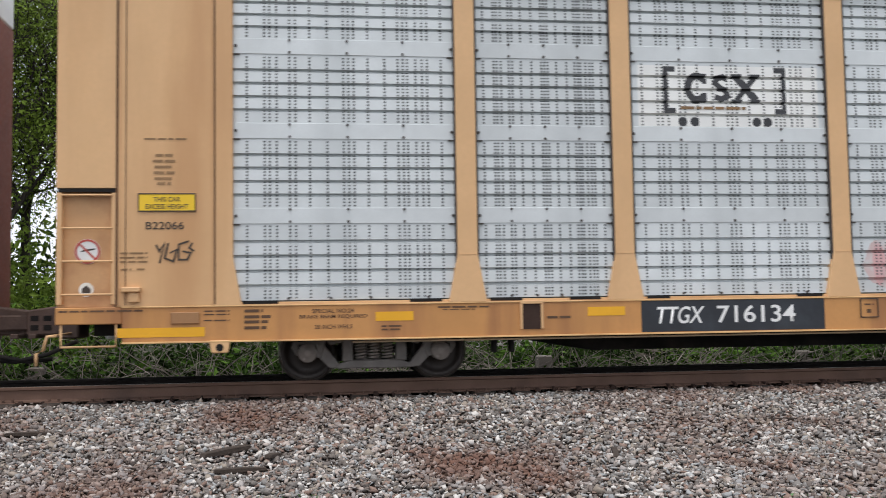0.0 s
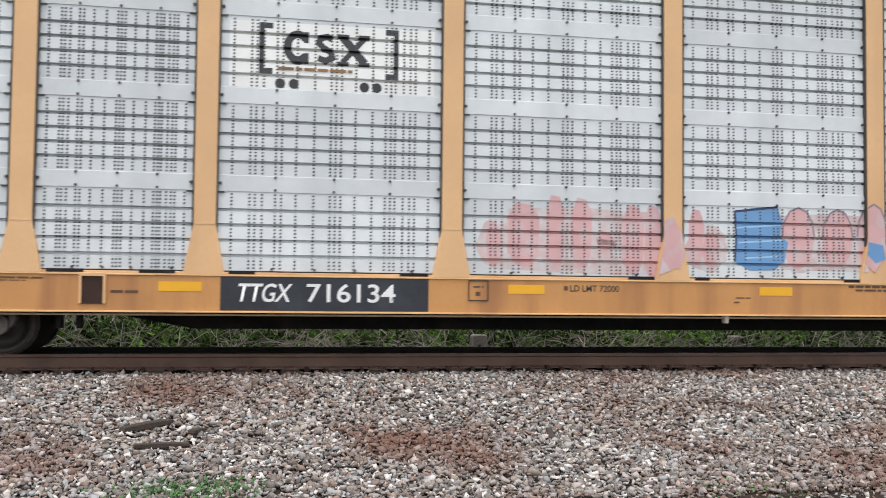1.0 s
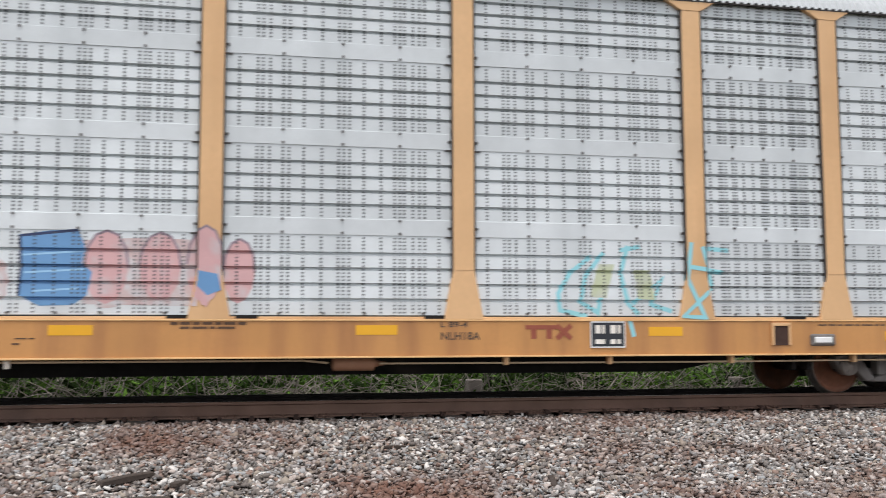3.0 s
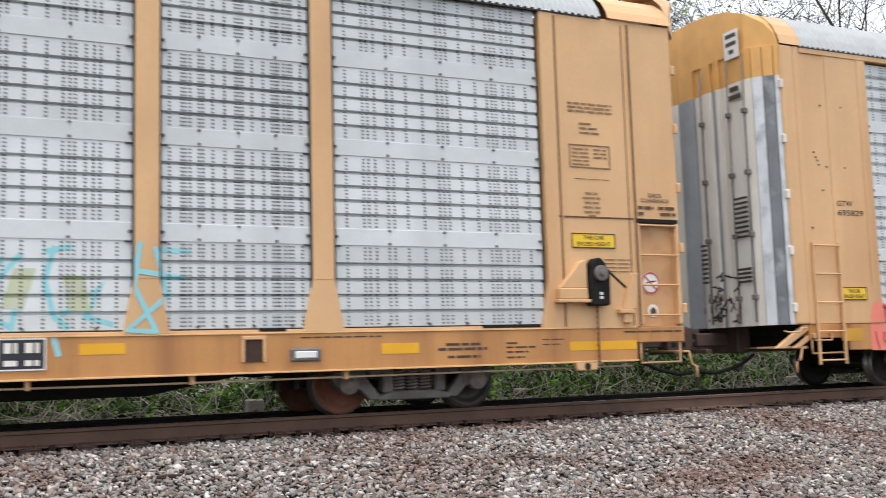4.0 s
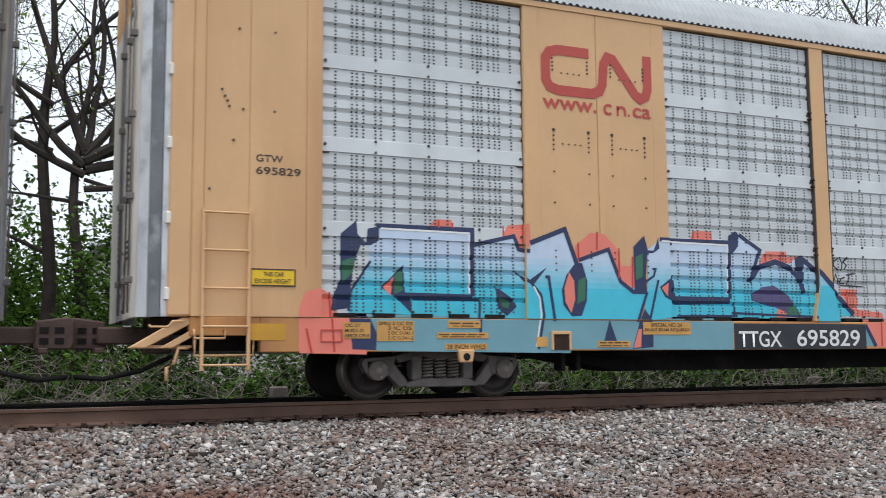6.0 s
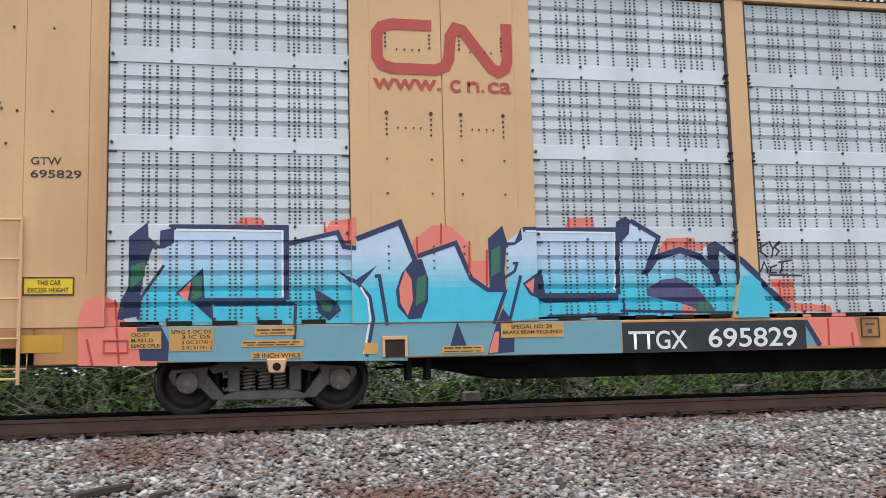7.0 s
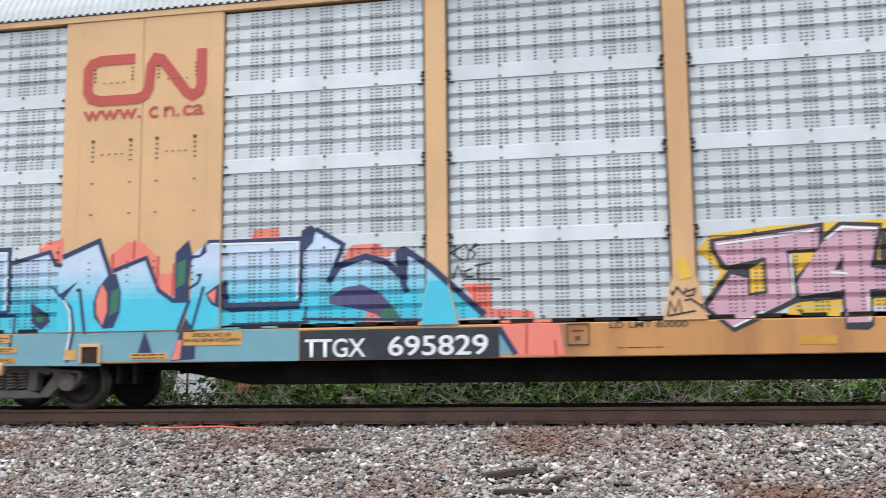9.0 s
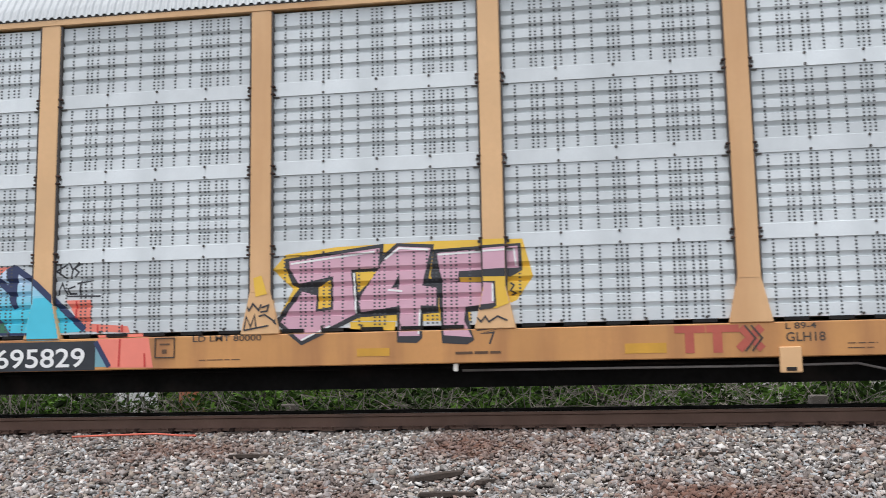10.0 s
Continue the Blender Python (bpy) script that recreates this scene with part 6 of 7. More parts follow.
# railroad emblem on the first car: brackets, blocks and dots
ox, yl = A["ox"], 0.036
logo = [rect(4.50, 4.56, 3.31, 3.92), rect(4.56, 4.66, 3.85, 3.92), rect(4.56, 4.66, 3.31, 3.38), rect(6.10, 6.16, 3.31, 3.92), rect(6.0, 6.10, 3.85, 3.92), rect(6.0, 6.10, 3.31, 3.38),
        *band(arc(4.95, 3.645, 0.12, 0.155, 40, 320, 14), 0.09), rect(5.02, 5.08, 3.70, 3.83), rect(5.02, 5.08, 3.46, 3.58),
        *band([(5.36, 3.76), (5.30, 3.79), (5.22, 3.77), (5.20, 3.71), (5.26, 3.65), (5.34, 3.61), (5.36, 3.54), (5.28, 3.50), (5.19, 3.53)], 0.075),
        stroke([(5.48, 3.80), (5.75, 3.49)], 0.10), stroke([(5.75, 3.80), (5.48, 3.49)], 0.065), rect(5.42, 5.56, 3.78, 3.83), rect(5.67, 5.81, 3.78, 3.83), rect(5.42, 5.56, 3.46, 3.50), rect(5.67, 5.81, 3.46, 3.50)]
logo += [arc(x, 3.205, 0.06, 0.06, 0, 330, 11) for x in (4.75, 4.91, 5.75, 5.90)]
spray(A, [("white", 0, 0, rect(4.16, 6.60, 3.14, 3.93))] + [("black", 1, 0, s) for s in logo], A_LEVELS)
bars(A, [(4.72, 5.6, 3.365, 3.40)], FADED, y=0.034)

# second car
stripes(B, [(34.55, 36.90, 0.555, 0.90)], NAVYBOX, "number_board", y=-0.0035)
lettering(B, "TTGX", 34.62, 35.35, 0.585, 0.80, WHITE, y=-0.012)
lettering(B, "695829", 35.62, 36.77, 0.59, 0.82, WHITE, y=-0.012)
stripes(B, [(28.02, 28.45, 0.68, 0.86), (40.1, 40.48, 0.65, 0.74), (43.13, 43.58, 0.62, 0.73)], material("faded_orange_stripe", (0.58, 0.30, 0.03), 0.5, vary=0.15))
lettering(B, "GTW", 28.10, 28.40, 2.63, 2.71, INK, y=-0.012)
lettering(B, "695829", 28.10, 28.60, 2.49, 2.575, INK, y=-0.012)
framed(B, 28.05, 28.55, 1.265, 1.455, SIGN, INK, y=-0.012)
lettering(B, "THIS CAR", 28.19, 28.42, 1.37, 1.42, INK, y=-0.022)
lettering(B, "EXCESS HEIGHT", 28.10, 28.50, 1.295, 1.345, INK, y=-0.022)
TAPE = material("orange_masking", (0.62, 0.33, 0.09), 0.6, vary=0.15)
stripes(B, [(29.10, 29.42, 0.70, 0.88), (29.50, 29.95, 0.67, 0.90), (30.38, 30.80, 0.82, 0.91), (30.24, 30.90, 0.70, 0.77), (30.34, 30.88, 0.57, 0.64), (31.55, 31.70, 0.60, 0.72), (32.42, 32.90, 0.59, 0.67), (33.10, 33.84, 0.75, 0.91)], TAPE, "stencil_patch", y=-0.008)
bars(B, [(30.4, 30.78, 0.87, 0.885), (30.44, 30.74, 0.84, 0.85), (30.26, 30.88, 0.74, 0.752), (30.3, 30.8, 0.715, 0.725), (32.44, 32.86, 0.64, 0.655), (32.44, 32.86, 0.605, 0.615)], STENCIL, y=-0.011)
for text, x0, x1, z in (("OC-27", 29.12, 29.30, 0.828), ("M-921-D", 29.12, 29.34, 0.770), ("E69CE CPLR", 29.12, 29.41, 0.712),
                        ("3 IC D5", 29.63, 29.92, 0.798), ("2 OC 51741-1", 29.63, 29.94, 0.742), ("2 IC 51741-2", 29.63, 29.94, 0.686)):
    lettering(B, text, x0, x1, z, z + 0.038, INK, y=-0.011)
lettering(B, "SPRG 5 OC D5", 29.52, 29.93, 0.85, 0.89, INK, y=-0.011)
lettering(B, "28 INCH WHLS", 30.36, 30.86, 0.58, 0.63, INK, y=-0.011)
lettering(B, "SPECIAL NO. 24", 33.22, 33.70, 0.85, 0.895, INK, y=-0.011)
lettering(B, "BRAKE BEAM REQUIRED", 33.12, 33.82, 0.785, 0.83, INK, y=-0.011)
outline_box(B, 37.65, 37.90, 0.68, 0.92, INK)
bars(B, [(37.71, 37.84, 0.83, 0.85), (37.74, 37.8, 0.73, 0.78)], STENCIL)
lettering(B, "LD LMT 80000", 38.12, 38.96, 0.86, 0.93, INK)
bars(B, [(38.2, 38.7, 0.64, 0.65), (41.24, 41.77, 0.65, 0.68), (45.48, 45.79, 0.68, 0.69), (45.48, 45.75, 0.63, 0.64)], STENCIL)
lettering(B, "L 89-4", 44.85, 45.17, 0.85, 0.92, INK)
lettering(B, "GLH18", 44.85, 45.26, 0.715, 0.815, INK)
REDMARK = material("red_mark", (0.42, 0.09, 0.06), 0.6)
flat_shape(B, [rect(43.67, 44.0, 0.83, 0.91), rect(43.78, 43.88, 0.61, 0.83), rect(44.01, 44.36, 0.83, 0.91), rect(44.08, 44.18, 0.61, 0.83),
               stroke([(44.35, 0.64), (44.60, 0.88)], 0.09)], REDMARK, -0.004, "owner_mark")
flat_shape(B, [stroke([(44.38, 0.88), (44.60, 0.64)], 0.085)], REDMARK, -0.006, "owner_mark")
for d in (0.0, 0.07):
    flat_shape(B, band([(44.42 + d, 0.90), (44.53 + d, 0.76), (44.42 + d, 0.62)], 0.02), INK, -0.009, "owner_mark")
for a in ((31.75, 32.03, 0.56, 0.79),):
    jack_pad(B, *a)
tow_eye(B, 30.50, 30.72, 0.42, 0.56, 0.55)
o = B["ox"]
bm = bm_new()
box(bm, 44.77 - o, 45.0 - o, -0.03, 0.03, 0.38, 0.66, 0.01)
jb = part("jacking_bracket", bm, GOLD, B)
bm = bm_new()
box(bm, 44.83 - o, 44.94 - o, -0.036, -0.02, 0.40, 0.44, 0.004)
part("slot", bm, BLACK, jb)
bm = bm_new()
rod(bm, [(41.3 - o, 0.12, 0.47), (44.7 - o, 0.12, 0.46), (45.6 - o, 0.12, 0.47), (45.9 - o, 0.12, 0.40), (47.5 - o, 0.12, 0.40)], 0.016, 6)
part("brake_pipe", bm, STEEL, B)
bm = bm_new()
box(bm, 41.21 - o, 41.26 - o, 0.03, 0.10, 0.46, 0.55, 0.008)
part("release_handle", bm, OFFWHITE, B)
outline_box(B, 28.84, 29.09, 0.66, 0.80, RED, w=0.014)
# the wide ribbon emblem and rows of rivets on the solid panel
W = 0.13
ribbon = [(32.38, 4.335), (31.92, 4.335), (31.80, 4.30), (31.745, 4.22), (31.745, 3.94), (31.80, 3.85), (31.92, 3.815), (32.42, 3.815), (32.53, 3.86), (32.575, 3.95),
          (32.60, 4.22), (32.66, 4.32), (32.74, 4.30), (33.08, 3.86), (33.16, 3.815), (33.24, 3.86), (33.27, 3.95), (33.27, 4.40)]
flat_shape(B, band(ribbon, W), RED, -0.0125, "railroad_emblem")
lettering(B, "www.", 31.69, 32.48, 3.565, 3.695, RED, y=-0.0125, name="web_address", bold=0.018)
for pts in (arc(32.66, 3.632, 0.062, 0.058, 45, 315, 12), [(32.80, 3.565), (32.80, 3.695)], [(32.80, 3.64), (32.82, 3.668), (32.86, 3.682), (32.90, 3.665), (32.912, 3.63), (32.912, 3.565)]):
    flat_shape(B, band(pts, 0.034), RED, -0.0125, "web_address")
flat_shape(B, [rect(32.955, 32.985, 3.565, 3.597)], RED, -0.0125, "web_address")
lettering(B, "ca", 33.03, 33.31, 3.562, 3.695, RED, y=-0.0125, name="web_address", bold=0.018)
bm = bm_new()
for x in (31.84, 32.35, 32.70, 33.20):
    for z in [4.22, 4.17, 4.12, 4.07, 3.30, 3.23, 3.17, 3.11, 3.05, 2.77, 2.38, 1.78, 1.7, 1.62, 1.54]:
        disc(bm, x - o, z, 0.012 if z != 3.30 else 0.022, -0.018, 0.0, 6)
for x in (31.97, 32.06, 32.15, 32.23, 32.83, 32.91, 33.0, 33.08):
    for z in (4.04, 3.13):
        disc(bm, x - o, z, 0.010, -0.018, 0.0, 6)
for x, z in ((27.85, 2.85), (27.72, 3.4), (27.75, 3.33), (27.78, 3.28), (27.8, 3.22), (27.95, 3.2), (28.3, 3.2), (28.3, 4.1), (27.9, 4.1), (27.6, 2.3)):
    disc(bm, x - o, z, 0.014, -0.014, 0.0, 6)
part("rivets", bm, BOLT, B, kind="stuff")
# writing and stains on the end doors
xf = 27.20 - 0.34 - 0.036
for ya, yc, zs in ((0.42, 0.70, [2.2 + 0.07 * k for k in range(9)] + [1.55 + 0.06 * k for k in range(4)]), (1.35, 1.50, [1.6 + 0.07 * k for k in range(9)])):
    bm = bm_new()
    for z in zs:
        bm.faces.new([bm.verts.new((xf - o, y, zz)) for y, zz in ((ya, z), (yc, z), (yc, z + 0.035), (ya, z + 0.035))])
    part("lettering", bm, INK, B)
bm = bm_new()
box(bm, xf - 0.004 - o, xf - o, 0.41, 0.72, 4.86, 5.28, 0)
pl = part("excess_height_placard", bm, WHITE, B)
for k, (a, c) in enumerate(((0.46, 0.68), (0.46, 0.68), (0.52, 0.62))):
    bm = bm_new()
    z = 5.17 - k * 0.12
    box(bm, xf - 0.008 - o, xf - 0.004 - o, a, c, z, z + 0.06, 0)
    part("lettering", bm, INK, pl)
rnd = random.Random(9)
bm = bm_new()
for k in range(26):
    y, z = rnd.uniform(0.75, 1.35), rnd.uniform(1.0, 1.7)
    a = stroke([(y, z), (y + rnd.uniform(-0.12, 0.12), z + rnd.uniform(-0.1, 0.1)), (y + rnd.uniform(-0.15, 0.15), z + rnd.uniform(-0.05, 0.15))], 0.03)
    bm.faces.new([bm.verts.new((xf - 0.002 - 0.0005 * k - o, u, w)) for u, w in a])
part("graffiti_tag", bm, SPRAY["black"], B)
bm = bm_new()
prism(bm, [(26.80 - o, 0.60), (26.98 - o, 0.60), (27.45 - o, 0.86), (27.45 - o, 0.92), (27.34 - o, 0.92)], 0.02, 0.08, b=0.01)
prism(bm, [(27.12 - o, 0.60), (27.25 - o, 0.60), (27.46 - o, 0.72), (27.46 - o, 0.80)], 0.03, 0.07, b=0.008)
box(bm, 26.90 - o, 27.46 - o, 0.10, 0.50, 0.60, 0.63, 0.006)
part("corner_step", bm, GOLD, B)
for pts in ([(27.02, 0.06, 0.84), (27.02, -0.04, 0.82), (27.20, -0.04, 0.82), (27.24, -0.04, 0.88), (27.36, -0.02, 0.88)],
            [(27.46, 0.0, 0.79), (27.46, -0.05, 0.79), (27.46, -0.05, 0.70), (27.78, -0.05, 0.70), (27.78, -0.05, 0.79), (27.78, 0.0, 0.79)]):
    bm = bm_new()
    rod(bm, [(x - o, y, z) for x, y, z in pts], 0.013, 6)
    part("grab_iron", bm, GOLD, B)
# rust-coloured stains on the doors' lower leaves
bm = bm_new()
rnd = random.Random(3)
for k in range(14):
    y, z = rnd.uniform(0.42, 1.5), rnd.uniform(0.98, 1.35)
    h, w = rnd.uniform(0.04, 0.14), rnd.uniform(0.02, 0.07)
    bm.faces.new([bm.verts.new((xf - 0.0012 - 0.0002 * k - o, u, v)) for u, v in ((y, z), (y + w, z + 0.01), (y + w * 0.8, z + h), (y + w * 0.2, z + h * 0.9))])
part("rust_stains", bm, RUSTW, B, kind="stuff")
for z, ya, yc in ((4.36, 0.47, 0.66), (4.24, 0.42, 0.69)):
    bm = bm_new()
    bm.faces.new([bm.verts.new((xf - o, y, zz)) for y, zz in ((ya, z), (yc, z), (yc, z + 0.075), (ya, z + 0.075))])
    part("lettering", bm, INK, B)


# ---- trees, undergrowth and a house behind the track ----
def tubes(segments, sides=4):
    """Tapered sticks, as one mesh's vertices and faces."""
    v, f = [], []
    for p, q, ra, rc in segments:
        d = (q - p).normalized()
        u = d.orthogonal().normalized()
        w = d.cross(u)
        i = len(v)
        for c, r in ((p, ra), (q, rc)):
            for k in range(sides):
                a = 2 * math.pi * k / sides
                v.append(c + r * (math.cos(a) * u + math.sin(a) * w))
        f += [(i + k, i + (k + 1) % sides, i + sides + (k + 1) % sides, i + sides + k) for k in range(sides)]
    return v, f


def leaves(places, size, rng):
    """Small folded leaves, each of two faces, at the places given."""
    v, f = [], []
    for p in places:
        s = size * rng.uniform(0.6, 1.4)
        a = Vector((rng.gauss(0, 1), rng.gauss(0, 1), rng.gauss(0, 0.6))).normalized()
        b = a.orthogonal().normalized()
        b.rotate(Matrix.Rotation(rng.uniform(0, 6.28), 3, a))
        n = a.cross(b) * s * 0.25
        i = len(v)
        v += [p - a * s, p - b * s * 0.5 + n, p + a * s, p + b * s * 0.5 + n]
        f += [(i, i + 1, i + 2), (i, i + 2, i + 3)]
    return v, f


def tree(x, y, height, seed, leafy, r=0.2, lean=0.0, low=0.25):
    """A tapered trunk with limbs, branches and twigs, and a thin crown of new leaves."""
    rng = random.Random(seed)
    segs, tips = [], []

    def grow(p, d, length, rad, depth):
        n = 4 if depth < 2 else 3
        for k in range(n):
            q = p + d * (length / n)
            r2 = rad * (0.80 if depth else 0.86)
            segs.append((p.copy(), q.copy(), rad, r2))
            p, rad = q, r2
            d = (d + Vector((rng.gauss(0, 0.14), rng.gauss(0, 0.14), rng.gauss(0.03, 0.10)))).normalized()
            if depth < 4 and (k > 0 or depth):
                for _ in range(2 if depth < 2 else rng.choice((1, 1, 2))):
                    side = d.orthogonal().normalized()
                    side.rotate(Matrix.Rotation(rng.uniform(0, 6.28), 3, d))
                    nd = (d * rng.uniform(0.35, 0.8) + side * rng.uniform(0.6, 1.0) + Vector((0, 0, 0.12))).normalized()
                    grow(p.copy(), nd, length * rng.uniform(0.45, 0.68), max(0.010, rad * rng.uniform(0.5, 0.72)), depth + 1)
        if depth >= 2:
            tips.append(p.copy())

    z = ground_z(y)
    base = Vector((x, y, z - 0.1))
    top = base + Vector((lean * 0.3, 0, height * low))
    segs.append((base, top, r * 1.15, r))
    grow(top, Vector((lean, rng.gauss(0, 0.08), 1)).normalized(), height * 0.55, r, 0)
    ob = new("tree")
    ob.location = (0, 0, 0)
    tagged(ob, "spring tree with dark bare branches and sparse new leaves" if leafy < 1.2 else "leafy green spring tree with thin dark branches", "tree", "trees behind the track")
    v, f = tubes(segs)
    part("trunk", mesh_of("trunk", v, f, BARK), None, ob)
    pts = []
    for t in tips:
        for _ in range(int(leafy * rng.uniform(0, 10))):
            pts.append(t + Vector((rng.gauss(0, 0.30), rng.gauss(0, 0.30), rng.gauss(-0.05, 0.28))))
    v, f = leaves(pts, 0.05, rng)
    part("crown", mesh_of("crown", v, f, LEAF2), None, ob, kind="stuff")


def undergrowth(name, x0, x1, y0, y1, n, h, size, seed, mats, label, gap=0.3):
    """Low brush: leaves in clumps of uneven height, over the ground."""
    rng = random.Random(seed)
    pts = []
    while len(pts) < n:
        x, y = rng.uniform(x0, x1), rng.uniform(y0, y1)
        k = noise.noise(Vector((x * 0.45, y * 0.45, seed))) + 0.5 * noise.noise(Vector((x * 1.7, y * 1.7, seed)))
        if k < -gap:
            continue
        top = h * max(0.12, 0.55 + 0.9 * k)
        for _ in range(5):
            pts.append(Vector((x + rng.gauss(0, 0.12), y + rng.gauss(0, 0.12), ground_z(y) + top * rng.random() ** 0.8)))
    v, f = leaves(pts, size, rng)
    tagged(new(name, mesh_of(name, v, f, mats)), label, "brush", kind="stuff")


def brushwood(x0, x1, y0, y1, n, seed, h=1.0):
    """A tangle of dry twigs and stems."""
    rng = random.Random(seed)
    segs = []
    for _ in range(n):
        y = rng.uniform(y0, y1)
        p = Vector((rng.uniform(x0, x1), y, ground_z(y) + rng.uniform(0, h * 0.5)))
        d = Vector((rng.gauss(0, 1), rng.gauss(0, 0.5), rng.uniform(-0.1, 0.9))).normalized()
        r = rng.uniform(0.004, 0.014)
        for _ in range(4):
            q = p + d * rng.uniform(0.15, 0.45)
            segs.append((p, q, r, r * 0.8))
            p, r = q, r * 0.8
            d = (d + Vector((rng.gauss(0, 0.3), rng.gauss(0, 0.3), rng.gauss(-0.1, 0.3)))).normalized()
    v, f = tubes(segs, 3)
    tagged(new("brushwood", mesh_of("brushwood", v, f, TWIG)), "tangle of dry grey twigs and stems behind the track", "brush", kind="stuff")


def house(x0, m, x1, y0, depth, eave, ridge):
    ob = new("house")
    ob.location = (0, 0, 0)
    tagged(ob, "pale gabled house with a light grey metal roof", "house")
    z = ground_z(y0)
    high = ridge - (ridge - eave) * (m - x0) / (x1 - m)
    bm = bm_new()
    prism(bm, [(x0, z), (x1, z), (x1, eave), (m, ridge), (x0, high)], y0, y0 + depth)
    part("wall", bm, HOUSE, ob)
    for a, c in (((x0 - 0.5, high - 0.11), (m, ridge + 0.05)), ((m, ridge + 0.05), (x1 + 0.5, eave - 0.25))):
        bm = bm_new()
        prism(bm, [a, c, (c[0], c[1] + 0.16), (a[0], a[1] + 0.16)], y0 - 0.5, y0 + depth + 0.4)
        part("roof", bm, SHINGLE, ob)
    w = None
    for wx in (x1 - 6.6, x1 - 2.6):
        bm = bm_new()
        box(bm, wx, wx + 1.1, y0 - 0.06, y0 + 0.02, 1.4, 2.6, 0.02)
        w = part("window", bm, WHITE, ob)
        bm = bm_new()
        box(bm, wx + 0.08, wx + 1.02, y0 - 0.075, y0 - 0.05, 1.48, 2.52, 0.0)
        part("pane", bm, material("dark_glass", (0.03, 0.035, 0.04), 0.1), w)


# brake rods, hangers and air tanks under the cars
for car, a, c in ((A, 2.2, 20.2), (B, 32.0, 51.3)):
    o = car["ox"]
    for y, z in ((0.75, 0.52), (2.2, 0.5)):
        bm = bm_new()
        rod(bm, [(a - o, y, z - 0.06), (a + 1.2 - o, y, z), (c - 1.2 - o, y, z), (c - o, y, z - 0.06)], 0.02, 6)
        part("brake_rod", bm, BLACK, car)
    for k in range(4):
        x = a + 0.1 + k * 0.22 if k < 2 else c - 0.1 - (k - 2) * 0.22
        bm = bm_new()
        box(bm, x - 0.03 - o, x + 0.03 - o, 0.3, 0.5, 0.30, 0.62, 0.01)
        part("hanger", bm, BLACK, car)
    bm = bm_new()
    lathe(bm, [(0.06, -0.45), (0.15, -0.40), (0.16, 0.0), (0.15, 0.40), (0.06, 0.45)], 16)
    bmesh.ops.rotate(bm, cent=(0, 0, 0), matrix=Matrix.Rotation(radians(90), 3, "Z"), verts=bm.verts[:])
    part("air_tank", bm, BLACK, car, at=(a + 1.5 - o, 0.7, 0.62))

house(3.4, 6.6, 16.4, 41.0, 9.0, 3.35, 5.5)
rng = random.Random(11)
for x, y, h, leafy, r, low in ((-7.2, 24.5, 11, 4.0, 0.16, 0.06), (-9.6, 27, 12, 3.5, 0.2, 0.06), (-6.3, 27, 11, 4.0, 0.16, 0.06), (-8.3, 31, 13, 3.5, 0.2, 0.08), (-12.5, 26, 12, 2.5, 0.2, 0.1),
                               (-1.4, 28, 12, 1.4, 0.15, 0.1),
                               (9.3, 31, 12, 3.0, 0.10, 0.1), (10.6, 27, 10, 4.0, 0.07, 0.08), (12.6, 31, 13, 3.0, 0.12, 0.12), (15.5, 28, 14, 1.0, 0.22, 0.12), (19.5, 30, 14, 0.7, 0.25, 0.2),
                               (25.0, 30, 14, 0.5, 0.26, 0.2), (31.0, 28, 15, 0.4, 0.3, 0.22), (36.5, 26, 15, 0.4, 0.34, 0.22), (42.0, 30, 15, 0.5, 0.3, 0.2), (49.0, 33, 14, 0.6, 0.26, 0.2),
                               (-17.0, 29, 13, 1.5, 0.22, 0.12), (-23, 31, 13, 1.2, 0.22, 0.15)):
    tree(x, y, h, int(x * 10 + y) + 40, leafy, r, rng.uniform(-0.12, 0.12), low)


def spreading_tree(x, y, r, top, limbs, seed):
    """An old tree with long bare limbs. limbs: height on the trunk, slope, way round, length, thickness."""
    rng = random.Random(seed)
    segs = []

    def bough(p, d, length, rad, depth):
        n = max(3, int(length / (0.55 if depth < 2 else 0.3)))
        for k in range(n):
            q = p + d * (length / n)
            r2 = max(0.006, rad * (1 - 0.75 / n))
            segs.append((p.copy(), q.copy(), rad, r2))
            p, rad = q, r2
            d = (d + Vector((rng.gauss(0, 0.10), rng.gauss(0, 0.10), rng.gauss(0.02, 0.11)))).normalized()
            if depth < 4 and (k > 0 or depth) and rng.random() < 0.72:
                side = d.orthogonal().normalized()
                side.rotate(Matrix.Rotation(rng.uniform(0, 6.28), 3, d))
                bough(p.copy(), (d * rng.uniform(0.5, 1.0) + side * rng.uniform(0.5, 0.9)).normalized(), length * rng.uniform(0.3, 0.5), rad * rng.uniform(0.4, 0.65), depth + 1)

    base = Vector((x, y, ground_z(y) - 0.1))
    p, n = base, 8
    for k in range(n):
        q = base + Vector((0.12 * math.sin(k * 0.9), 0.1 * math.cos(k), top * (k + 1) / n))
        segs.append((p.copy(), q.copy(), r * (1.25 if k == 0 else 1 - 0.06 * k), r * (1 - 0.06 * (k + 1))))
        p = q
    bough(p, Vector((0.1, 0, 1)).normalized(), 4.0, r * 0.5, 0)
    for h, rise, way, length, thick in limbs:
        d = Vector((math.cos(radians(way)) * math.cos(radians(rise)), math.sin(radians(way)) * math.cos(radians(rise)), math.sin(radians(rise))))
        bough(base + Vector((0.08, 0, h)), d, length, thick, 1)
    ob = tagged(new("tree"), "old tree with long dark bare limbs behind the track", "tree", "trees behind the track")
    v, f = tubes(segs, 6)
    part("trunk", mesh_of("trunk", v, f, BARK), None, ob)


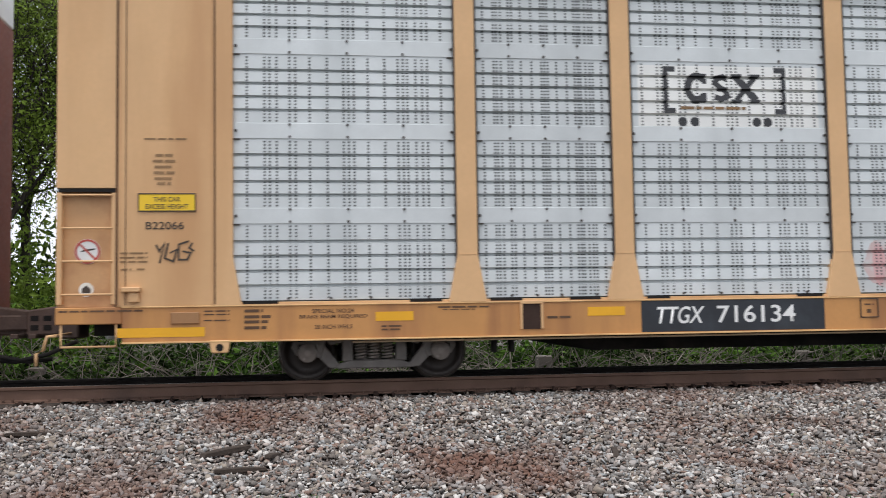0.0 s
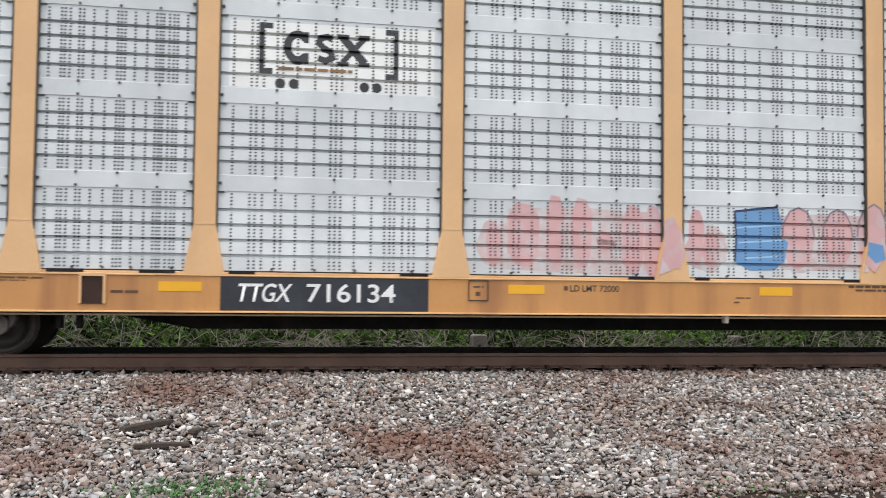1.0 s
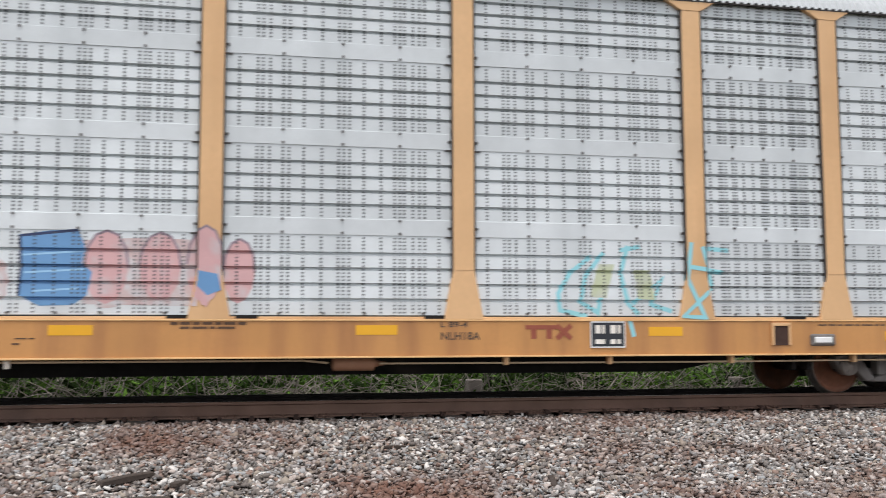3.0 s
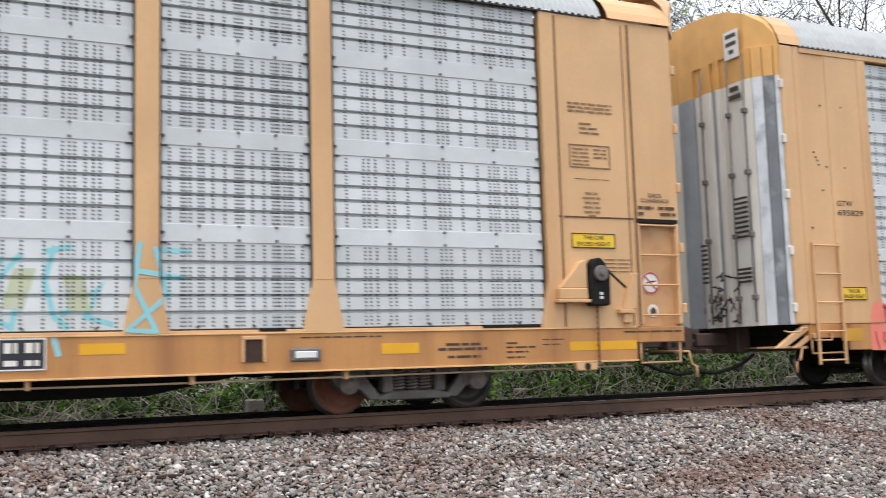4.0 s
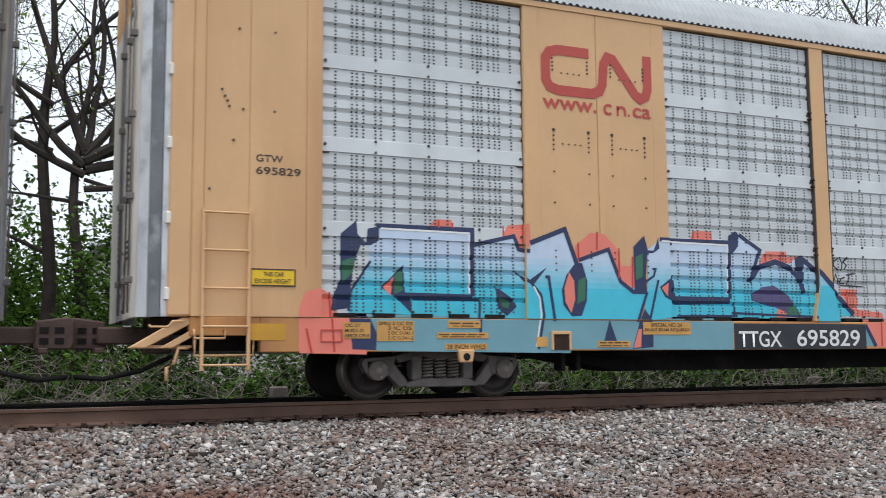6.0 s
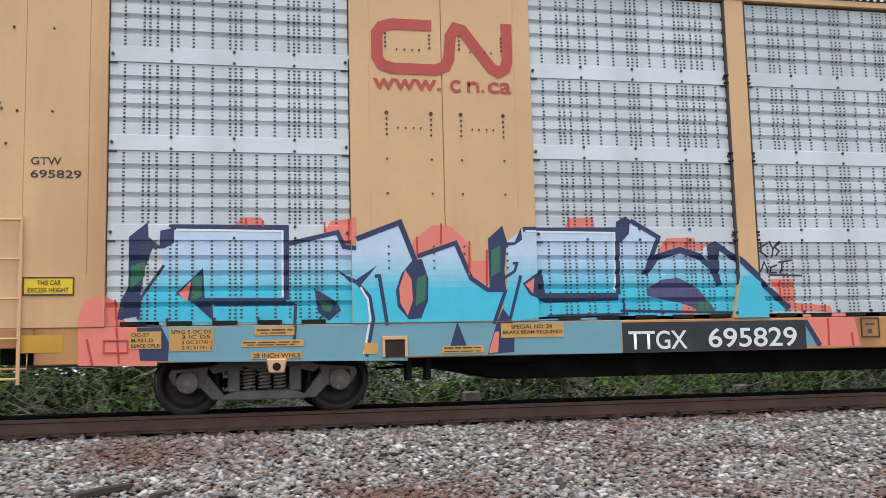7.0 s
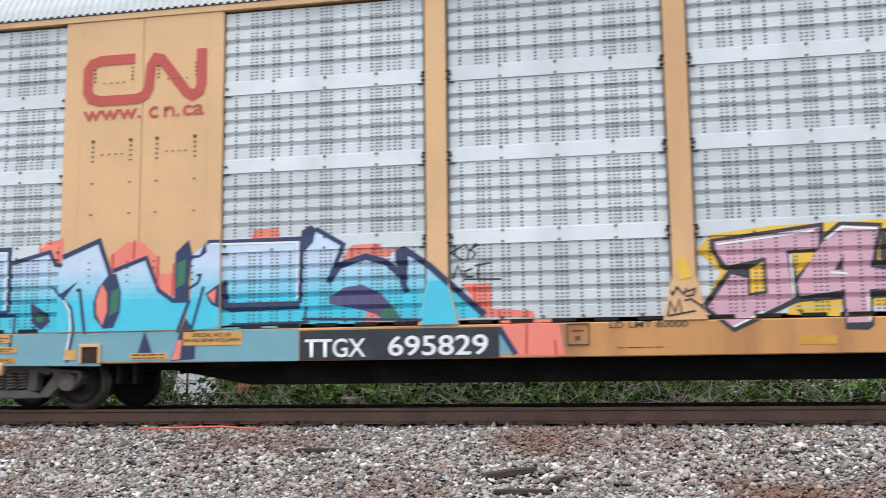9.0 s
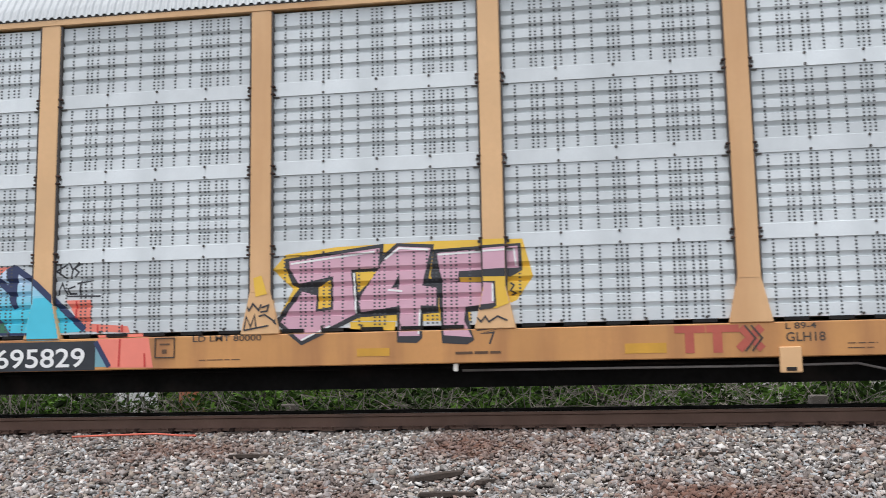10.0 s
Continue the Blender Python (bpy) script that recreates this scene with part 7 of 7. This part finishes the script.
def snag(x, y, height):
    """A dead trunk, broken off, with a splintered fork and stubs."""
    ob = tagged(new("tree"), "grey dead tree trunk with a broken splintered top", "tree", "trees behind the track")
    z = ground_z(y) - 0.1
    segs, rng = [], random.Random(8)
    pts = [Vector((x - 0.55 * (k / 7) ** 1.2 + rng.gauss(0, 0.02), y, z + height * k / 7)) for k in range(8)]
    for k in range(7):
        segs.append((pts[k], pts[k + 1], 0.24 - 0.017 * k, 0.24 - 0.017 * (k + 1)))
    segs.append((pts[7], pts[7] + Vector((-0.12, 0, 0.7)), 0.11, 0.03))
    segs.append((pts[6], pts[6] + Vector((0.22, 0, 0.5)), 0.07, 0.02))
    for k, d in ((2, -0.3), (3, 0.4), (5, -0.35)):
        segs.append((pts[k], pts[k] + Vector((d, 0.1, 0.25)), 0.035, 0.012))
    v, f = tubes(segs, 9)
    part("trunk", mesh_of("trunk", v, f, DEADWOOD, smooth=True), None, ob)


spreading_tree(0.72, 23.8, 0.17, 7.5, ((3.4, 25, 185, 2.5, 0.05), (5.6, 20, 170, 3.0, 0.07), (6.0, 40, 15, 3.5, 0.07), (6.6, 30, 185, 3.5, 0.07), (7.0, 62, 10, 4.0, 0.08)), 12)
spreading_tree(1.32, 23.0, 0.15, 5.8, ((4.7, 4, -8, 4.5, 0.07), (5.1, 16, 10, 6.5, 0.11), (5.3, 30, -5, 6.5, 0.12), (5.3, 24, 20, 6.5, 0.10), (5.4, 50, 12, 5.0, 0.11), (5.2, 40, 170, 3.5, 0.10), (4.9, -14, 5, 2.2, 0.045),
                                       (5.5, 68, 185, 4.0, 0.10), (5.0, 22, 190, 3.0, 0.09), (5.4, 75, 40, 4.0, 0.09), (4.4, 8, 175, 1.8, 0.05)), 21)
undergrowth("ivy", 1.12, 1.62, 22.75, 23.0, 900, 5.0, 0.07, 51, LEAFMID, "green ivy climbing the trunk of a bare tree", 0.9)
snag(6.9, 20.0, 4.5)
undergrowth("bushes", 3.7, 4.5, 22.0, 23.2, 700, 4.2, 0.06, 52, LEAFMID, "leafy young shrub in front of a pale house", 0.6)
undergrowth("undergrowth", -16, 34, 17.2, 20.5, 17000, 1.15, 0.075, 21, LEAF, "low dark green weeds and creepers behind the track", 0.12)
undergrowth("undergrowth", -16, 34, 17.3, 20.0, 9000, 1.05, 0.075, 25, LEAFMID, "fresh green weeds behind the track", -0.05)
undergrowth("undergrowth", -18, 40, 20.5, 25.0, 14000, 2.0, 0.065, 22, LEAFMID, "fresh green shrubs behind the track", 0.0)
undergrowth("bushes", -11, -5, 24, 32, 9000, 5.0, 0.09, 26, LEAF2, "tall leafy green shrubs behind the track", 0.3)
undergrowth("bushes", 7.4, 9.6, 21.5, 23.5, 2200, 3.2, 0.06, 28, LEAF2, "young leafy shrub beside a dead trunk", 0.2)
undergrowth("bushes", -3.0, 4.2, 26, 31, 17000, 7.2, 0.085, 27, LEAFMID, "tall green shrubs below the bare trees", 0.3)
undergrowth("bushes", -30, 70, 26, 36, 16000, 3.0, 0.13, 23, LEAF, "green bushes among the trees", 0.15)
undergrowth("far_woods", -120, 160, 62, 90, 26000, 9.0, 0.42, 24, [LEAF], "far woods in spring leaf", 0.35)
brushwood(-16, 34, 17.0, 19.5, 1500, 31, 0.8)
brushwood(-16, 34, 16.3, 17.9, 2000, 33, 0.4)
brushwood(-16, 36, 20.0, 25.0, 1500, 32, 2.2)
# stub posts beside the track
for x, y in ((-4.55, 17.6), (4.1, 17.4), (9.2, 17.8), (15.5, 17.5)):
    bm = bm_new()
    box(bm, -0.13, 0.13, -0.12, 0.12, -0.1, 0.62, 0.02)
    p = tagged(part("stub_post", bm, CONCRETE), "short weathered concrete post in the weeds", "post", "stub posts")
    p.location = (x, y, ground_z(y))
# fallen planks, sticks and ribbon on the ballast
def stick(name, x, y, length, w, turn, mat, label, tilt=0.0):
    bm = bm_new()
    rnd = random.Random(int(x * 100))
    prism(bm, [(-length / 2, -w * 0.3), (-length * 0.1, -w * 0.5), (length / 2, -w * 0.35), (length * 0.45, w * 0.3), (0.0, w * 0.45), (-length * 0.46, w * 0.35)], -w * 0.7, w * 0.7, b=w * 0.12)
    ob = tagged(part(name, bm, mat), label, "debris")
    ob.matrix_world = pose(x, y, ground_z(y) + w * 0.5 + 0.025, 0, tilt, turn)


for x, y, l, w, a, t in ((-0.62, 9.07, 0.48, 0.075, 8, 0), (-0.80, 9.75, 0.55, 0.10, 38, -4), (-0.35, 9.55, 0.22, 0.08, 60, 0), (2.85, 9.25, 0.26, 0.06, 80, -15), (5.11, 10.43, 0.45, 0.04, -6, 0),
                          (-2.86, 10.75, 0.48, 0.07, 3, 0), (-4.6, 11.2, 0.5, 0.035, 5, 0), (7.9, 11.3, 0.4, 0.04, -3, 0), (1.66, 10.76, 0.3, 0.05, 10, 0)):
    stick("wood_scrap", x, y, l, w * 0.65, a, WOOD, "dark rotten wood scrap lying on the ballast", t)
bm = bm_new()
rod(bm, [(-5.4, 11.86, -0.215), (-4.9, 11.84, -0.20), (-4.4, 11.88, -0.19), (-4.1, 11.85, -0.21), (-3.9, 11.87, -0.215)], 0.012, 5)
tagged(part("survey_ribbon", bm, ORANGEWIRE), "strip of orange ribbon lying by the rail", "ribbon")
undergrowth("weeds", -0.8, 0.05, 7.6, 8.2, 900, 0.06, 0.022, 41, PALEWEED, "small patch of green weeds in the gravel", 0.6)
undergrowth("weeds", 3.6, 5.0, 7.2, 7.8, 160, 0.05, 0.02, 42, PALEWEED, "small patch of green weeds in the gravel", 0.3)


def fence(x0, x1, y):
    """A low wire fence: posts, a top rail and strands."""
    ob = new("fence")
    tagged(ob, "grey wire fence with thin metal posts behind the track", "fence")
    z = ground_z(y)
    n = int((x1 - x0) / 0.9)
    for k in range(n + 1):
        bm = bm_new()
        x = x0 + (x1 - x0) * k / n
        rod(bm, [(x, y, z), (x, y, z + 1.25)], 0.03, 6)
        part("post", bm, BOLT, ob)
    for h in (1.22, 0.9, 0.6, 0.3):
        bm = bm_new()
        rod(bm, [(x0, y, z + h), (x1, y, z + h)], 0.018 if h > 1 else 0.008, 5)
        part("rail" if h > 1 else "wire", bm, BOLT, ob)


fence(-15.5, -6.5, 23.0)
bm = bm_new()
box(bm, -12.35, -11.6, 23.4, 24.0, -0.62, 0.75, 0.02)
tagged(part("utility_cabinet", bm, WHITE), "white metal cabinet standing behind the wire fence", "cabinet")
bm = bm_new()
prism(bm, [(-10.9, -0.62), (-9.6, -0.62), (-9.7, 0.35), (-10.6, 0.62)], 23.6, 23.7, b=0.01)
tagged(part("white_sheet", bm, WHITE), "white board leaning among weeds behind the fence", "board")
bm = bm_new()
lathe(bm, [(0.28, -0.45), (0.30, -0.4), (0.30, 0.4), (0.28, 0.45)], 16)
bmesh.ops.rotate(bm, cent=(0, 0, 0), matrix=Matrix.Rotation(radians(90), 3, "X"), verts=bm.verts[:])
ob = tagged(part("barrel", bm, material("faded_orange_barrel", (0.36, 0.12, 0.05), 0.7)), "faded orange barrel standing behind the fence", "barrel")
ob.location = (-8.9, 23.9, -0.17)


def motions():
    """The train rolls past, and its wheels turn with it."""
    for car in (A, B, C):
        walk(car, [(t, pose(car["ox"] + s, YT, 0)) for t, s in ROLLED])
    ts, ss = [t for t, _ in ROLLED], [s for _, s in ROLLED]
    for w in WHEELS:
        x, _, z = w.location
        walk(w, [(k / 10, pose(x, 0, z, 0, math.degrees(float(np.interp(k / 10, ts, ss)) / 0.356), 0)) for k in range(101)])


motions()
